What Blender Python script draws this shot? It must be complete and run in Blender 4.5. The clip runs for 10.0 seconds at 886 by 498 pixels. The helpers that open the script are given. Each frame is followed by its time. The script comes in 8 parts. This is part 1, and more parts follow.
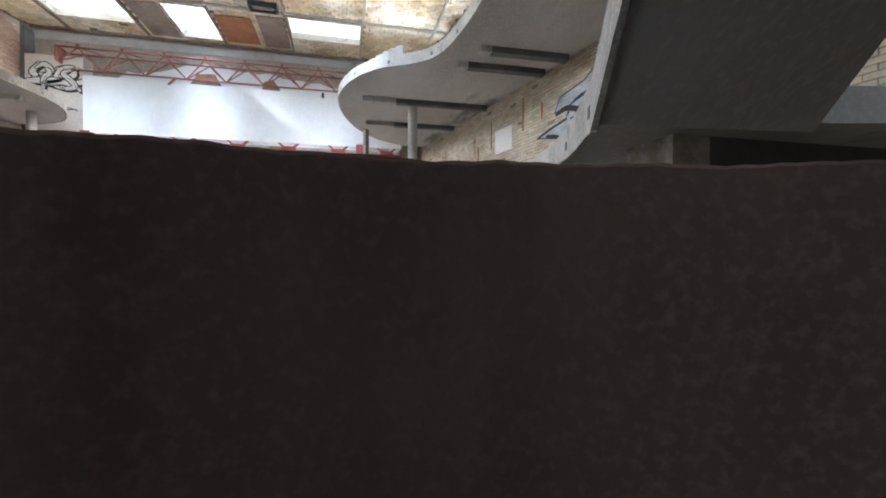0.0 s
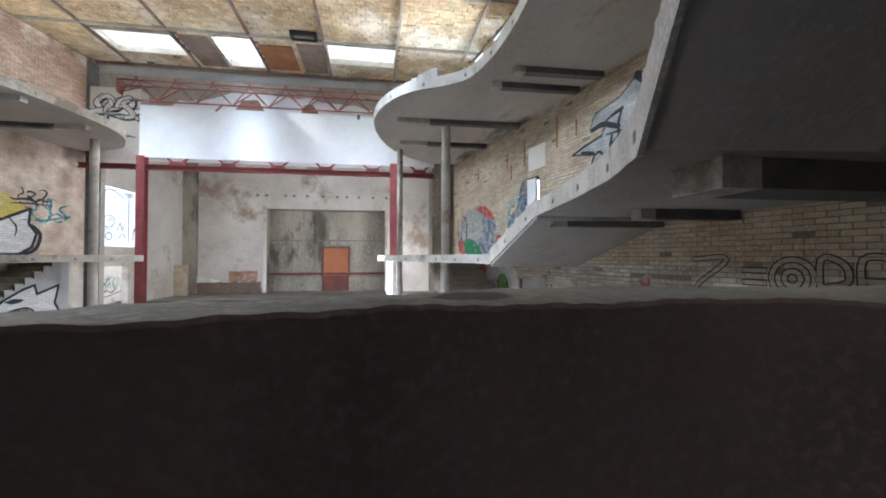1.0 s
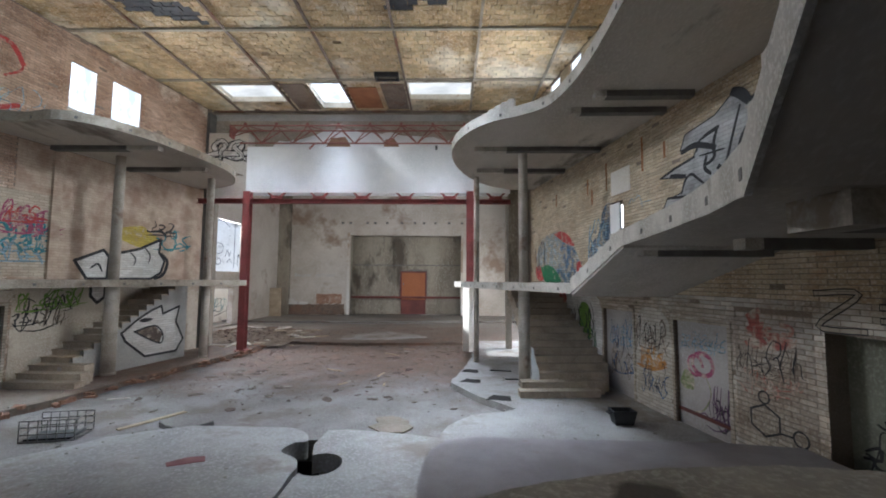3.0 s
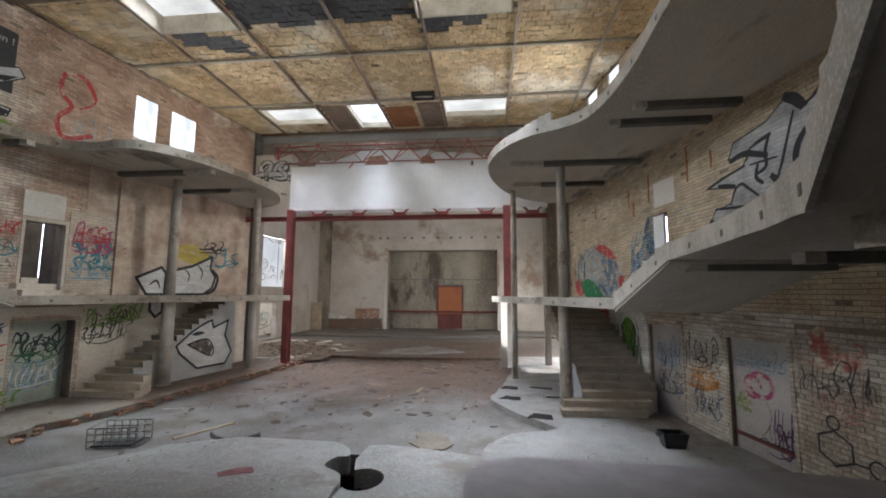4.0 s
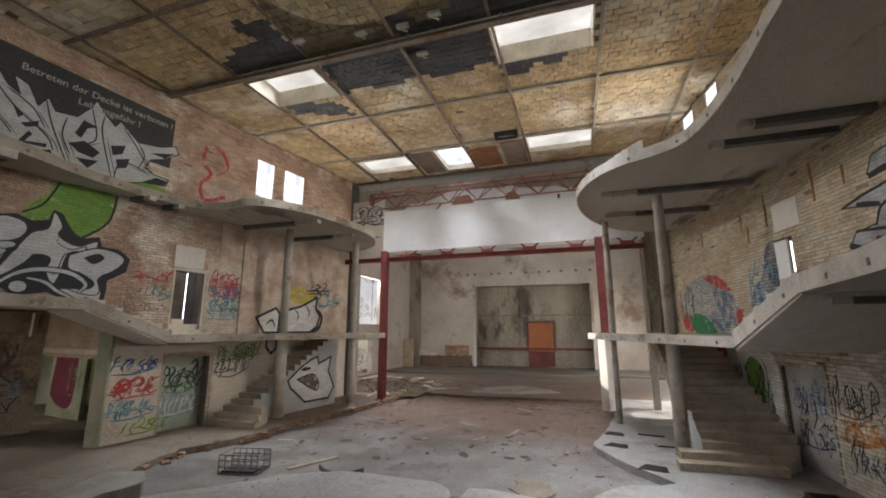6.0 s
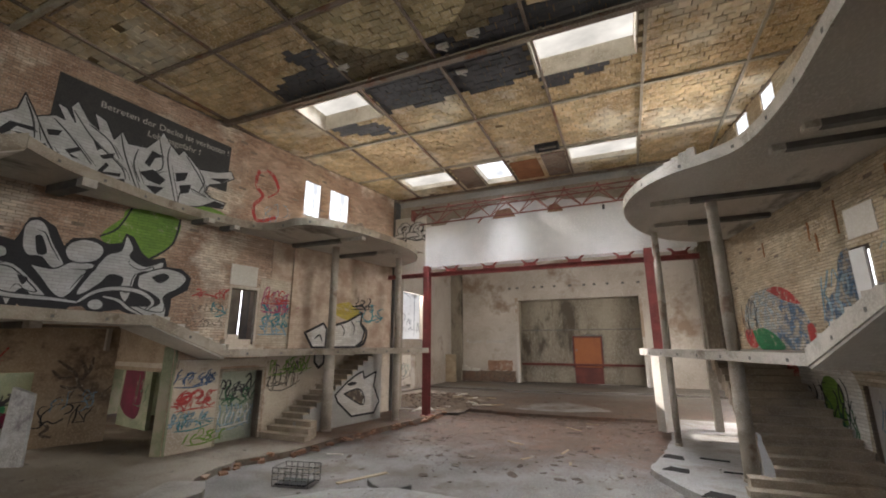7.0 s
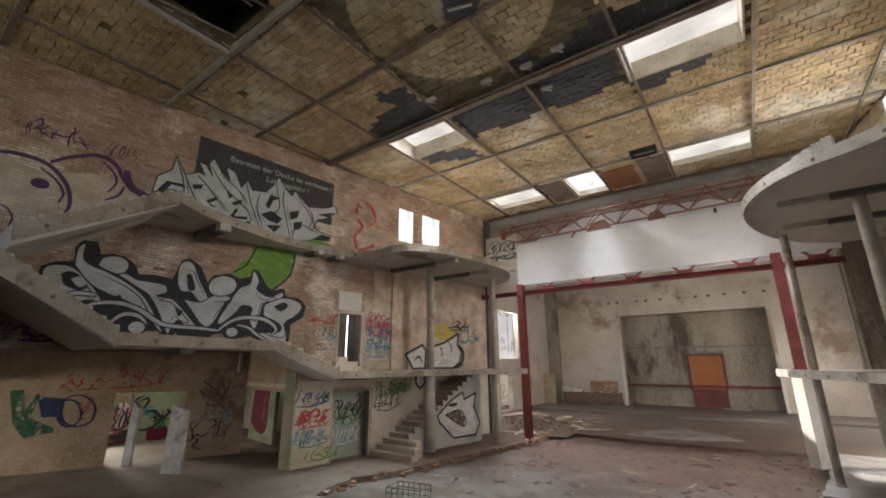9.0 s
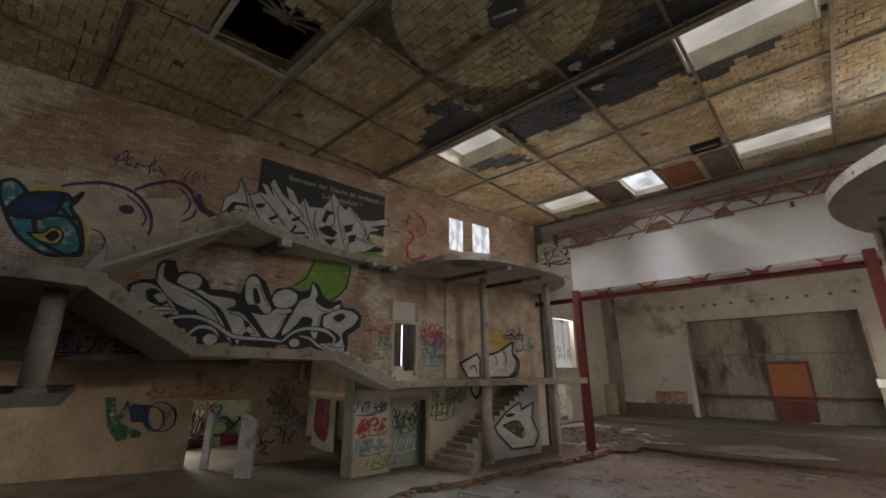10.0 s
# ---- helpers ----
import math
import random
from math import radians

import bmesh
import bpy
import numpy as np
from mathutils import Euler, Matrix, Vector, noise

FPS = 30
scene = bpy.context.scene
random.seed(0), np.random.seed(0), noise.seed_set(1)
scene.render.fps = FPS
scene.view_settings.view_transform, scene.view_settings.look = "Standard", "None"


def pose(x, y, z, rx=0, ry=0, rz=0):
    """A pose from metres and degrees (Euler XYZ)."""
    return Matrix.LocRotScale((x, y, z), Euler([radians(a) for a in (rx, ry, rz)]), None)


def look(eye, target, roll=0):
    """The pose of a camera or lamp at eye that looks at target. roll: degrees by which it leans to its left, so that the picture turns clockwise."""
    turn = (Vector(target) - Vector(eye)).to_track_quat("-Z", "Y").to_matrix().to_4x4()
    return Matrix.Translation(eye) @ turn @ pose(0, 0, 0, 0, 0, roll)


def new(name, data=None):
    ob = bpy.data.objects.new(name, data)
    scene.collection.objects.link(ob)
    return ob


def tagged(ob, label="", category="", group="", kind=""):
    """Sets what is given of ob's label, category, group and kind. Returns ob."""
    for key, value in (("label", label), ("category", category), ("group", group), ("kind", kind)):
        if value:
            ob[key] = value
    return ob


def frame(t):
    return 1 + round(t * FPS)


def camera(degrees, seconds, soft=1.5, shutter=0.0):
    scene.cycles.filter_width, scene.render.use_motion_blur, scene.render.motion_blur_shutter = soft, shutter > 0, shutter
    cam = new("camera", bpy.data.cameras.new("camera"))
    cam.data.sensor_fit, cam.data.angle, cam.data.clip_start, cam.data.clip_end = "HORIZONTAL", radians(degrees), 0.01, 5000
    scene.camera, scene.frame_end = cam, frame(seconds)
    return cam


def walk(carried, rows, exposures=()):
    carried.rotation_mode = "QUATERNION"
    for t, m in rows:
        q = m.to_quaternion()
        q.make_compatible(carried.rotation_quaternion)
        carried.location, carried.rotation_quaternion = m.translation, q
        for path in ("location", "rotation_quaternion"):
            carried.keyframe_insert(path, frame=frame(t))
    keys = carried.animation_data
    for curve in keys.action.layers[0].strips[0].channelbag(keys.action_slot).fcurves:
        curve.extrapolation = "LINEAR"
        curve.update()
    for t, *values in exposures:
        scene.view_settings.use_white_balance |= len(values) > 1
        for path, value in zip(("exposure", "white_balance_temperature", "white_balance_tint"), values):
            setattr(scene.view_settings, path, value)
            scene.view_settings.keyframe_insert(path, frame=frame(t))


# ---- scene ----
cam = camera(93.95, 10.0, soft=1.9)
PATH = [
    (0, pose(3.950, 0.154, 2.848, 89.00, -0.11, -13.55)),
    (0.5, pose(3.901, 0.154, 2.885, 90.18, -0.03, -11.61)),
    (1, pose(3.862, 0.143, 2.915, 91.11, 0.00, -9.31)),
    (1.5, pose(3.843, 0.119, 2.955, 91.97, 0.00, -6.87)),
    (2, pose(3.820, 0.122, 2.986, 92.74, -0.14, -4.28)),
    (2.5, pose(3.806, 0.120, 3.014, 93.49, -0.31, -1.58)),
    (4, pose(3.729, 0.053, 3.077, 96.16, -0.26, 5.94)),
    (4.5, pose(3.709, 0.031, 3.087, 97.32, -0.14, 8.57)),
    (5, pose(3.698, -0.000, 3.105, 98.61, -0.08, 11.61)),
    (5.5, pose(3.676, -0.067, 3.114, 99.84, 0.05, 14.86)),
    (7, pose(3.550, -0.159, 3.143, 102.95, -0.02, 23.45)),
    (7.5, pose(3.522, -0.198, 3.187, 103.57, 0.06, 26.35)),
    (8, pose(3.479, -0.231, 3.200, 104.17, 0.18, 29.38)),
    (8.5, pose(3.428, -0.293, 3.208, 104.80, 0.23, 32.48)),
    (9, pose(3.389, -0.333, 3.226, 105.42, 0.28, 35.84)),
    (9.5, pose(3.342, -0.332, 3.241, 106.02, 0.29, 39.36)),
    (10, pose(3.302, -0.363, 3.252, 106.56, 0.30, 42.87)),
]
walk(cam, PATH, exposures=[(0.0, 1.80, 5200, 9), (1.0, 1.66, 5200, 9), (1.5, 1.38, 5230, 9), (2.5, 1.01, 5330, 10), (4.0, 0.77, 5800, 11), (5.5, 0.70, 6170, 13), (7.5, 0.73, 6400, 14), (9.4, 0.68, 6430, 14), (9.7, 0.40, 6450, 14), (10.0, -0.24, 6500, 14)])

# ---- world, sun and large lights ----
world = bpy.data.worlds.new("sky")
scene.world = world
world.use_nodes = True
wn = world.node_tree
sky = wn.nodes.new("ShaderNodeTexSky")
sky.sky_type = 'NISHITA'
sky.sun_disc = False
sky.sun_elevation = radians(44.8)
sky.sun_rotation = radians(264)
wn.nodes["Background"].inputs[1].default_value = 0.15
wn.links.new(sky.outputs[0], wn.nodes["Background"].inputs[0])

sun = bpy.data.lights.new("sun", 'SUN')
sun.energy, sun.angle, sun.color = 5.0, radians(0.6), (1.0, 0.95, 0.86)
sun_ob = new("sun", sun)
sun_ob.matrix_world = look((0, 0, 0), (1.0, 0.1, -1.0))


def window_light(name, place, target, wide, high, watts, colour=(0.93, 0.97, 1.0), spread=180):
    """Sky light that comes in through an opening."""
    d = bpy.data.lights.new(name, 'AREA')
    d.shape, d.size, d.size_y, d.energy, d.color = 'RECTANGLE', wide, high, watts, colour
    d.spread = radians(spread)
    o = new(name, d)
    o.matrix_world = look(place, target)
    return o


CEIL = 10.8
SKYLIGHTS = [(-5.75, -3.3, 15.95, 17.45), (-1.95, -0.6, 15.8, 18.1), (2.05, 4.6, 15.75, 17.25), (-5.85, -3.45, 9.25, 10.7), (1.9, 4.45, 9.15, 10.7)]
SKYLIGHT_DEPTH = (0.16, 0.2, 0.16, 0.5, 0.5)
for (xa, xb, ya, yb), watts, deep in zip(SKYLIGHTS, (66, 50, 66, 75, 112), SKYLIGHT_DEPTH):
    window_light("skylight_light", ((xa + xb) / 2, (ya + yb) / 2 - 0.12, CEIL + deep - 0.03), ((xa + xb) / 2, (ya + yb) / 2 - 0.11, 0), xb - xa - 0.1, yb - ya - 0.3, watts, spread=38 if watts == 105 else 56)
window_light("stage_window_light", (-10.78, 26.8, 6.77), (-5.5, 26.8, 0.0), 3.6, 0.25, 170, (1.0, 0.95, 0.87))
window_light("side_door_light", (9.7, 20.05, 1.7), (4.0, 22.5, 0.3), 1.2, 3.0, 420, (1.0, 0.96, 0.9))
window_light("stage_side_light", (9.7, 29.85, 3.3), (3, 29.0, 1.5), 1.1, 1.4, 290, (1.0, 0.95, 0.87))
window_light("high_window_light", (-8.35, 13.9, 9.15), (6.0, 9.0, 2.5), 2.2, 1.3, 290, (1.0, 0.96, 0.88), 110)
window_light("high_window_light", (8.3, 14.8, 9.75), (-9.0, 8.0, 2.5), 2.2, 1.4, 430, (1.0, 0.96, 0.88), 105)
# Fill lamp at an added, unseen window; it brightens the foyer.
window_light("foyer_fill_light", (-14.6, -6.9, 2.0), (-12.0, 4.0, 1.2), 4.0, 2.0, 235, (1.0, 0.88, 0.70))
window_light("foyer_door_light", (-18.5, 5.6, 1.4), (-13.0, 6.0, 1.0), 1.4, 2.0, 230, (1.0, 0.94, 0.82))
# Fill lamps in added openings behind the camera, never in view.
window_light("rear_fill_light", (-2.5, -6.95, 8.0), (-2.5, 5.0, 7.4), 12.8, 3.4, 50)
window_light("rear_side_fill_light", (10.85, -2.5, 8.9), (0.0, 3.0, 8.2), 5.6, 2.4, 110)


# ---- materials ----
def mat(name, base, dark, light=None, scale=3.0, rough=0.9, bump=0.3, fine=40.0, spots=None, spot_at=0.62, metal=0.0, island=0.0, stretch=(1, 1, 1), bump_dist=0.01):
    """A worn surface: two colours mixed by coarse and fine noise, stains of a third, and fine relief."""
    m = bpy.data.materials.new(name)
    m.use_nodes = True
    n, l = m.node_tree.nodes, m.node_tree.links
    b = n["Principled BSDF"]
    geo = n.new("ShaderNodeNewGeometry")
    mp = n.new("ShaderNodeMapping")
    mp.inputs["Scale"].default_value = stretch
    l.new(geo.outputs["Position"], mp.inputs[0])

    def noise_node(sc, det=5.0, ro=0.6):
        k = n.new("ShaderNodeTexNoise")
        k.inputs["Scale"].default_value, k.inputs["Detail"].default_value, k.inputs["Roughness"].default_value = sc, det, ro
        l.new(mp.outputs[0], k.inputs["Vector"])
        return k

    def ramp(src, lo, hi):
        k = n.new("ShaderNodeMapRange")
        k.inputs["From Min"].default_value, k.inputs["From Max"].default_value = lo, hi
        l.new(src, k.inputs["Value"])
        return k.outputs[0]

    def mix(fac, a, c):
        k = n.new("ShaderNodeMix")
        k.data_type = 'RGBA'
        l.new(fac, k.inputs[0])
        for s, v in ((k.inputs[6], a), (k.inputs[7], c)):
            if isinstance(v, tuple):
                s.default_value = (*v, 1)
            else:
                l.new(v, s)
        return k.outputs[2]

    coarse, small = noise_node(scale), noise_node(fine, 3.0)
    col = mix(ramp(coarse.outputs[0], 0.36, 0.64), dark, base)
    if light:
        col = mix(ramp(small.outputs[0], 0.48, 0.72), col, light)
    if spots:
        st = noise_node(scale * 0.37 + 0.11, 6.0, 0.7)
        col = mix(ramp(st.outputs[0], spot_at - 0.04, spot_at + 0.05), col, spots)
    if island:
        info, add = n.new("ShaderNodeObjectInfo"), n.new("ShaderNodeMath")
        add.operation = 'ADD'
        l.new(geo.outputs["Random Per Island"], add.inputs[0])
        l.new(info.outputs["Random"], add.inputs[1])
        hsv = n.new("ShaderNodeHueSaturation")
        k = n.new("ShaderNodeMapRange")
        k.inputs["From Max"].default_value = 2.0
        k.inputs["To Min"].default_value, k.inputs["To Max"].default_value = 1 - island, 1 + island
        l.new(add.outputs[0], k.inputs["Value"])
        l.new(k.outputs[0], hsv.inputs["Value"])
        l.new(col, hsv.inputs["Color"])
        col = hsv.outputs[0]
    l.new(col, b.inputs["Base Color"])
    b.inputs["Roughness"].default_value, b.inputs["Metallic"].default_value = rough, metal
    bp = n.new("ShaderNodeBump")
    bp.inputs["Strength"].default_value, bp.inputs["Distance"].default_value = bump, bump_dist
    l.new(small.outputs[0], bp.inputs["Height"])
    l.new(bp.outputs[0], b.inputs["Normal"])
    return m


def paint(name, colour, dark, joints=0.55, wear=0.0):
    """Paint on brickwork: the bricks show through, each a little different, with darker joints; worn off in places."""
    m = mat(name, colour, dark, None, 1.7, 0.75, 0.3, 45)
    n, l = m.node_tree.nodes, m.node_tree.links
    b = n["Principled BSDF"]
    geo, sep, com, br = [n.new(s) for s in ("ShaderNodeNewGeometry", "ShaderNodeSeparateXYZ", "ShaderNodeCombineXYZ", "ShaderNodeTexBrick")]
    l.new(geo.outputs["Position"], sep.inputs[0])
    l.new(sep.outputs["Y"], com.inputs["X"])
    l.new(sep.outputs["Z"], com.inputs["Y"])
    l.new(com.outputs[0], br.inputs["Vector"])
    br.offset = 0.5
    for k, v in (("Scale", 1.0), ("Mortar Size", 0.008), ("Mortar Smooth", 0.2), ("Brick Width", 0.26), ("Row Height", 0.0833), ("Bias", 0.0)):
        br.inputs[k].default_value = v
    br.inputs["Color1"].default_value = (1.0, 1.0, 1.0, 1)
    br.inputs["Color2"].default_value = (1 - 0.35 * joints, 1 - 0.38 * joints, 1 - 0.4 * joints, 1)
    br.inputs["Mortar"].default_value = (1 - 0.75 * joints, 1 - 0.78 * joints, 1 - 0.8 * joints, 1)
    col = b.inputs["Base Color"].links[0].from_socket
    if wear:
        ns, r, w = n.new("ShaderNodeTexNoise"), n.new("ShaderNodeMapRange"), n.new("ShaderNodeMix")
        ns.inputs["Scale"].default_value, ns.inputs["Detail"].default_value, ns.inputs["Roughness"].default_value = 4.0, 7.0, 0.75
        l.new(geo.outputs["Position"], ns.inputs["Vector"])
        r.inputs["From Min"].default_value, r.inputs["From Max"].default_value = 0.62 - 0.4 * wear, 0.72 - 0.3 * wear
        l.new(ns.outputs[0], r.inputs["Value"])
        w.data_type = 'RGBA'
        l.new(r.outputs[0], w.inputs[0])
        l.new(col, w.inputs[6])
        w.inputs[7].default_value = (0.56, 0.49, 0.38, 1)
        col = w.outputs[2]
    k = n.new("ShaderNodeMix")
    k.data_type, k.blend_type = 'RGBA', 'MULTIPLY'
    k.inputs[0].default_value = 1.0
    l.new(col, k.inputs[6])
    l.new(br.outputs["Color"], k.inputs[7])
    l.new(k.outputs[2], b.inputs["Base Color"])
    return m


def dirty_floor(name, dirt, dirt_dark, ya, yb, spread, **kw):
    """A dusty floor with brown dirt that lies thick between ya and yb and thins out in patches."""
    m = mat(name, **kw)
    n, l = m.node_tree.nodes, m.node_tree.links
    b = n["Principled BSDF"]
    old = b.inputs["Base Color"].links[0].from_socket
    geo, sep = n.new("ShaderNodeNewGeometry"), n.new("ShaderNodeSeparateXYZ")
    l.new(geo.outputs["Position"], sep.inputs[0])

    def node(kind, **inputs):
        k = n.new(kind)
        for i, v in inputs.items():
            k.inputs[i.replace("_", " ")].default_value = v
        return k

    big = node("ShaderNodeTexNoise", Scale=0.55, Detail=7.0, Roughness=0.68)
    tiny = node("ShaderNodeTexNoise", Scale=9.0, Detail=6.0, Roughness=0.75)
    for k in (big, tiny):
        l.new(geo.outputs["Position"], k.inputs["Vector"])
    rise = node("ShaderNodeMapRange", From_Min=ya, From_Max=yb, To_Min=-0.22, To_Max=0.2)
    l.new(sep.outputs["Y"], rise.inputs["Value"])
    s1, s2 = n.new("ShaderNodeMath"), n.new("ShaderNodeMath")
    s1.operation = s2.operation = 'ADD'
    l.new(big.outputs[0], s1.inputs[0])
    l.new(rise.outputs[0], s1.inputs[1])
    half = n.new("ShaderNodeMath")
    half.operation, half.inputs[1].default_value = 'MULTIPLY', 0.35
    l.new(tiny.outputs[0], half.inputs[0])
    l.new(s1.outputs[0], s2.inputs[0])
    l.new(half.outputs[0], s2.inputs[1])
    fac = node("ShaderNodeMapRange", From_Min=0.68 - spread, From_Max=0.68 + spread, To_Max=0.92)
    l.new(s2.outputs[0], fac.inputs["Value"])
    soil = n.new("ShaderNodeMix")
    soil.data_type = 'RGBA'
    soil.inputs[6].default_value, soil.inputs[7].default_value = (*dirt_dark, 1), (*dirt, 1)
    grain = node("ShaderNodeMapRange", From_Min=0.36, From_Max=0.64)
    l.new(tiny.outputs[0], grain.inputs["Value"])
    l.new(grain.outputs[0], soil.inputs[0])
    earth = soil.outputs[2]
    for sc, lo, hi, top, tint in ((2.1, 0.54, 0.70, 0.55, (0.23, 0.195, 0.155)), (0.95, 0.50, 0.64, 0.7, (0.175, 0.082, 0.045)), (3.4, 0.55, 0.66, 0.8, (0.05, 0.037, 0.028))):
        ns = node("ShaderNodeTexNoise", Scale=sc, Detail=7.0, Roughness=0.7)
        rg = node("ShaderNodeMapRange", From_Min=lo, From_Max=hi, To_Max=top)
        mx = n.new("ShaderNodeMix")
        mx.data_type = 'RGBA'
        l.new(geo.outputs["Position"], ns.inputs["Vector"])
        l.new(ns.outputs[0], rg.inputs["Value"])
        l.new(rg.outputs[0], mx.inputs[0])
        l.new(earth, mx.inputs[6])
        mx.inputs[7].default_value = (*tint, 1)
        earth = mx.outputs[2]
    out = n.new("ShaderNodeMix")
    out.data_type = 'RGBA'
    l.new(fac.outputs[0], out.inputs[0])
    l.new(old, out.inputs[6])
    l.new(earth, out.inputs[7])
    l.new(out.outputs[2], b.inputs["Base Color"])
    bump = [k for k in n if k.type == 'BUMP'][0]
    bump.inputs["Distance"].default_value = 0.03
    return m


def glow(name, colour, strength):
    m = bpy.data.materials.new(name)
    m.use_nodes = True
    n, l = m.node_tree.nodes, m.node_tree.links
    e = n.new("ShaderNodeEmission")
    e.inputs[0].default_value, e.inputs[1].default_value = (*colour, 1), strength
    l.new(e.outputs[0], n["Material Output"].inputs[0])
    return m


CONCRETE = mat("concrete", (0.34, 0.315, 0.275), (0.22, 0.20, 0.17), (0.40, 0.375, 0.335), 1.3, 0.9, 0.35, 30, (0.17, 0.15, 0.12), 0.62)
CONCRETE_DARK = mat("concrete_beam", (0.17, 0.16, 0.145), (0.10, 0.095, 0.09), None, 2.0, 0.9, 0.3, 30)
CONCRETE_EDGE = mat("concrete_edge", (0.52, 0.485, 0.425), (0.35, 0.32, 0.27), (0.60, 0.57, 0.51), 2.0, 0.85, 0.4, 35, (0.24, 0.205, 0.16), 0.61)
EDGE_DIRTY = mat("dirty_concrete_edge", (0.37, 0.325, 0.26), (0.24, 0.20, 0.15), (0.43, 0.39, 0.32), 1.8, 0.88, 0.4, 30, (0.18, 0.145, 0.105), 0.59)
SOFFIT = mat("soffit_concrete", (0.52, 0.48, 0.42), (0.40, 0.365, 0.31), (0.57, 0.53, 0.47), 0.9, 0.9, 0.25, 26, (0.20, 0.18, 0.15), 0.62, stretch=(1, 0.35, 1))
FLOOR = dirty_floor("dusty_floor", (0.15, 0.085, 0.05), (0.055, 0.031, 0.019), 10.0, 16.0, 0.12, base=(0.225, 0.211, 0.195), dark=(0.12, 0.108, 0.095), light=(0.30, 0.286, 0.268), scale=0.7, rough=0.6, bump=0.6, fine=22, spots=(0.135, 0.108, 0.083), spot_at=0.56)
FLOOR_PALE = dirty_floor("pale_dusty_floor", (0.19, 0.135, 0.092), (0.08, 0.053, 0.035), 15.0, 32.0, 0.10, base=(0.36, 0.348, 0.328), dark=(0.24, 0.225, 0.208), light=(0.43, 0.42, 0.40), scale=0.8, rough=0.65, bump=0.4, fine=22, spots=(0.23, 0.20, 0.168), spot_at=0.57)
FLOOR_BROWN = dirty_floor("brown_dusty_floor", (0.20, 0.135, 0.09), (0.08, 0.05, 0.035), 7.0, 14.0, 0.12, base=(0.28, 0.245, 0.195), dark=(0.175, 0.145, 0.11), light=(0.34, 0.305, 0.25), scale=0.6, rough=0.75, bump=0.5, fine=22, spots=(0.17, 0.13, 0.095), spot_at=0.57)
COUNTER = mat("counter_concrete", (0.30, 0.272, 0.275), (0.23, 0.207, 0.205), (0.345, 0.315, 0.315), 2.0, 0.7, 0.2, 60, (0.25, 0.18, 0.16), 0.68)
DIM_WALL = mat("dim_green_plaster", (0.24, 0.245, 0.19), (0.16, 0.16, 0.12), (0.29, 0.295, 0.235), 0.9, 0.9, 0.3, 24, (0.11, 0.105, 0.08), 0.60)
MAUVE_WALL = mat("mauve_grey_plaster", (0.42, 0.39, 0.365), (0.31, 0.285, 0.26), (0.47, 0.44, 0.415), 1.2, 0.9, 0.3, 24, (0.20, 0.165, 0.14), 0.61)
JAMB = paint("whitewashed_jamb", (0.55, 0.49, 0.39), (0.36, 0.30, 0.22), 0.7)
# Near-black colour that stands for the shade inside holes.
VOID_SHADE = mat("void_shade", (0.02, 0.016, 0.013), (0.012, 0.01, 0.008), None, 3.0, 0.95, 0.5, 30)
FLOOR_DIRT = mat("brown_rubble_floor", (0.235, 0.195, 0.155), (0.14, 0.11, 0.085), (0.33, 0.29, 0.245), 0.7, 0.95, 0.9, 14, (0.19, 0.11, 0.07), 0.60, bump_dist=0.04)
STAGE = dirty_floor("stage_boards", (0.165, 0.11, 0.075), (0.065, 0.043, 0.03), 31.0, 23.5, 0.13, base=(0.17, 0.15, 0.126), dark=(0.08, 0.064, 0.048), light=(0.23, 0.21, 0.185), scale=0.5, rough=0.55, bump=0.4, fine=18, spots=(0.13, 0.088, 0.06), spot_at=0.58, stretch=(0.3, 1, 1))
PLASTER = mat("cream_plaster", (0.60, 0.535, 0.43), (0.44, 0.37, 0.28), (0.67, 0.61, 0.52), 0.8, 0.9, 0.4, 24, (0.33, 0.24, 0.165), 0.60)
PLASTER_PINK = paint("pinkish_plaster", (0.62, 0.51, 0.39), (0.40, 0.28, 0.20), 0.28)
PLASTER_GREY = mat("grey_plaster", (0.46, 0.45, 0.42), (0.33, 0.32, 0.30), (0.52, 0.51, 0.48), 0.8, 0.9, 0.3, 24, (0.26, 0.25, 0.22), 0.62)
WHITE_WALL = mat("white_paint", (0.63, 0.595, 0.53), (0.47, 0.42, 0.345), (0.68, 0.655, 0.61), 0.38, 0.85, 0.3, 20, (0.34, 0.25, 0.175), 0.60)
STAGE_WALL = mat("stage_wall_paint", (0.53, 0.475, 0.40), (0.37, 0.31, 0.24), (0.60, 0.555, 0.49), 0.3, 0.88, 0.3, 16, (0.28, 0.205, 0.145), 0.585)
FACADE = mat("weathered_facade", (0.72, 0.70, 0.66), (0.58, 0.55, 0.50), (0.78, 0.77, 0.74), 0.7, 0.9, 0.3, 16, (0.20, 0.17, 0.135), 0.61)
PROSCENIUM = mat("brown_grey_plaster", (0.37, 0.325, 0.265), (0.26, 0.22, 0.17), (0.44, 0.40, 0.34), 0.7, 0.9, 0.35, 20, (0.24, 0.17, 0.12), 0.6)
FASCIA = mat("white_fascia", (0.78, 0.79, 0.79), (0.66, 0.67, 0.67), (0.80, 0.80, 0.80), 0.7, 0.8, 0.2, 20, (0.60, 0.56, 0.50), 0.70)
STAINED = mat("stained_concrete", (0.31, 0.265, 0.195), (0.17, 0.14, 0.10), (0.37, 0.33, 0.26), 0.45, 0.9, 0.3, 14, (0.10, 0.08, 0.056), 0.60, stretch=(1.3, 1, 0.5))
MORTAR = mat("mortar", (0.25, 0.20, 0.155), (0.15, 0.115, 0.085), (0.34, 0.29, 0.235), 1.2, 0.95, 0.5, 60)
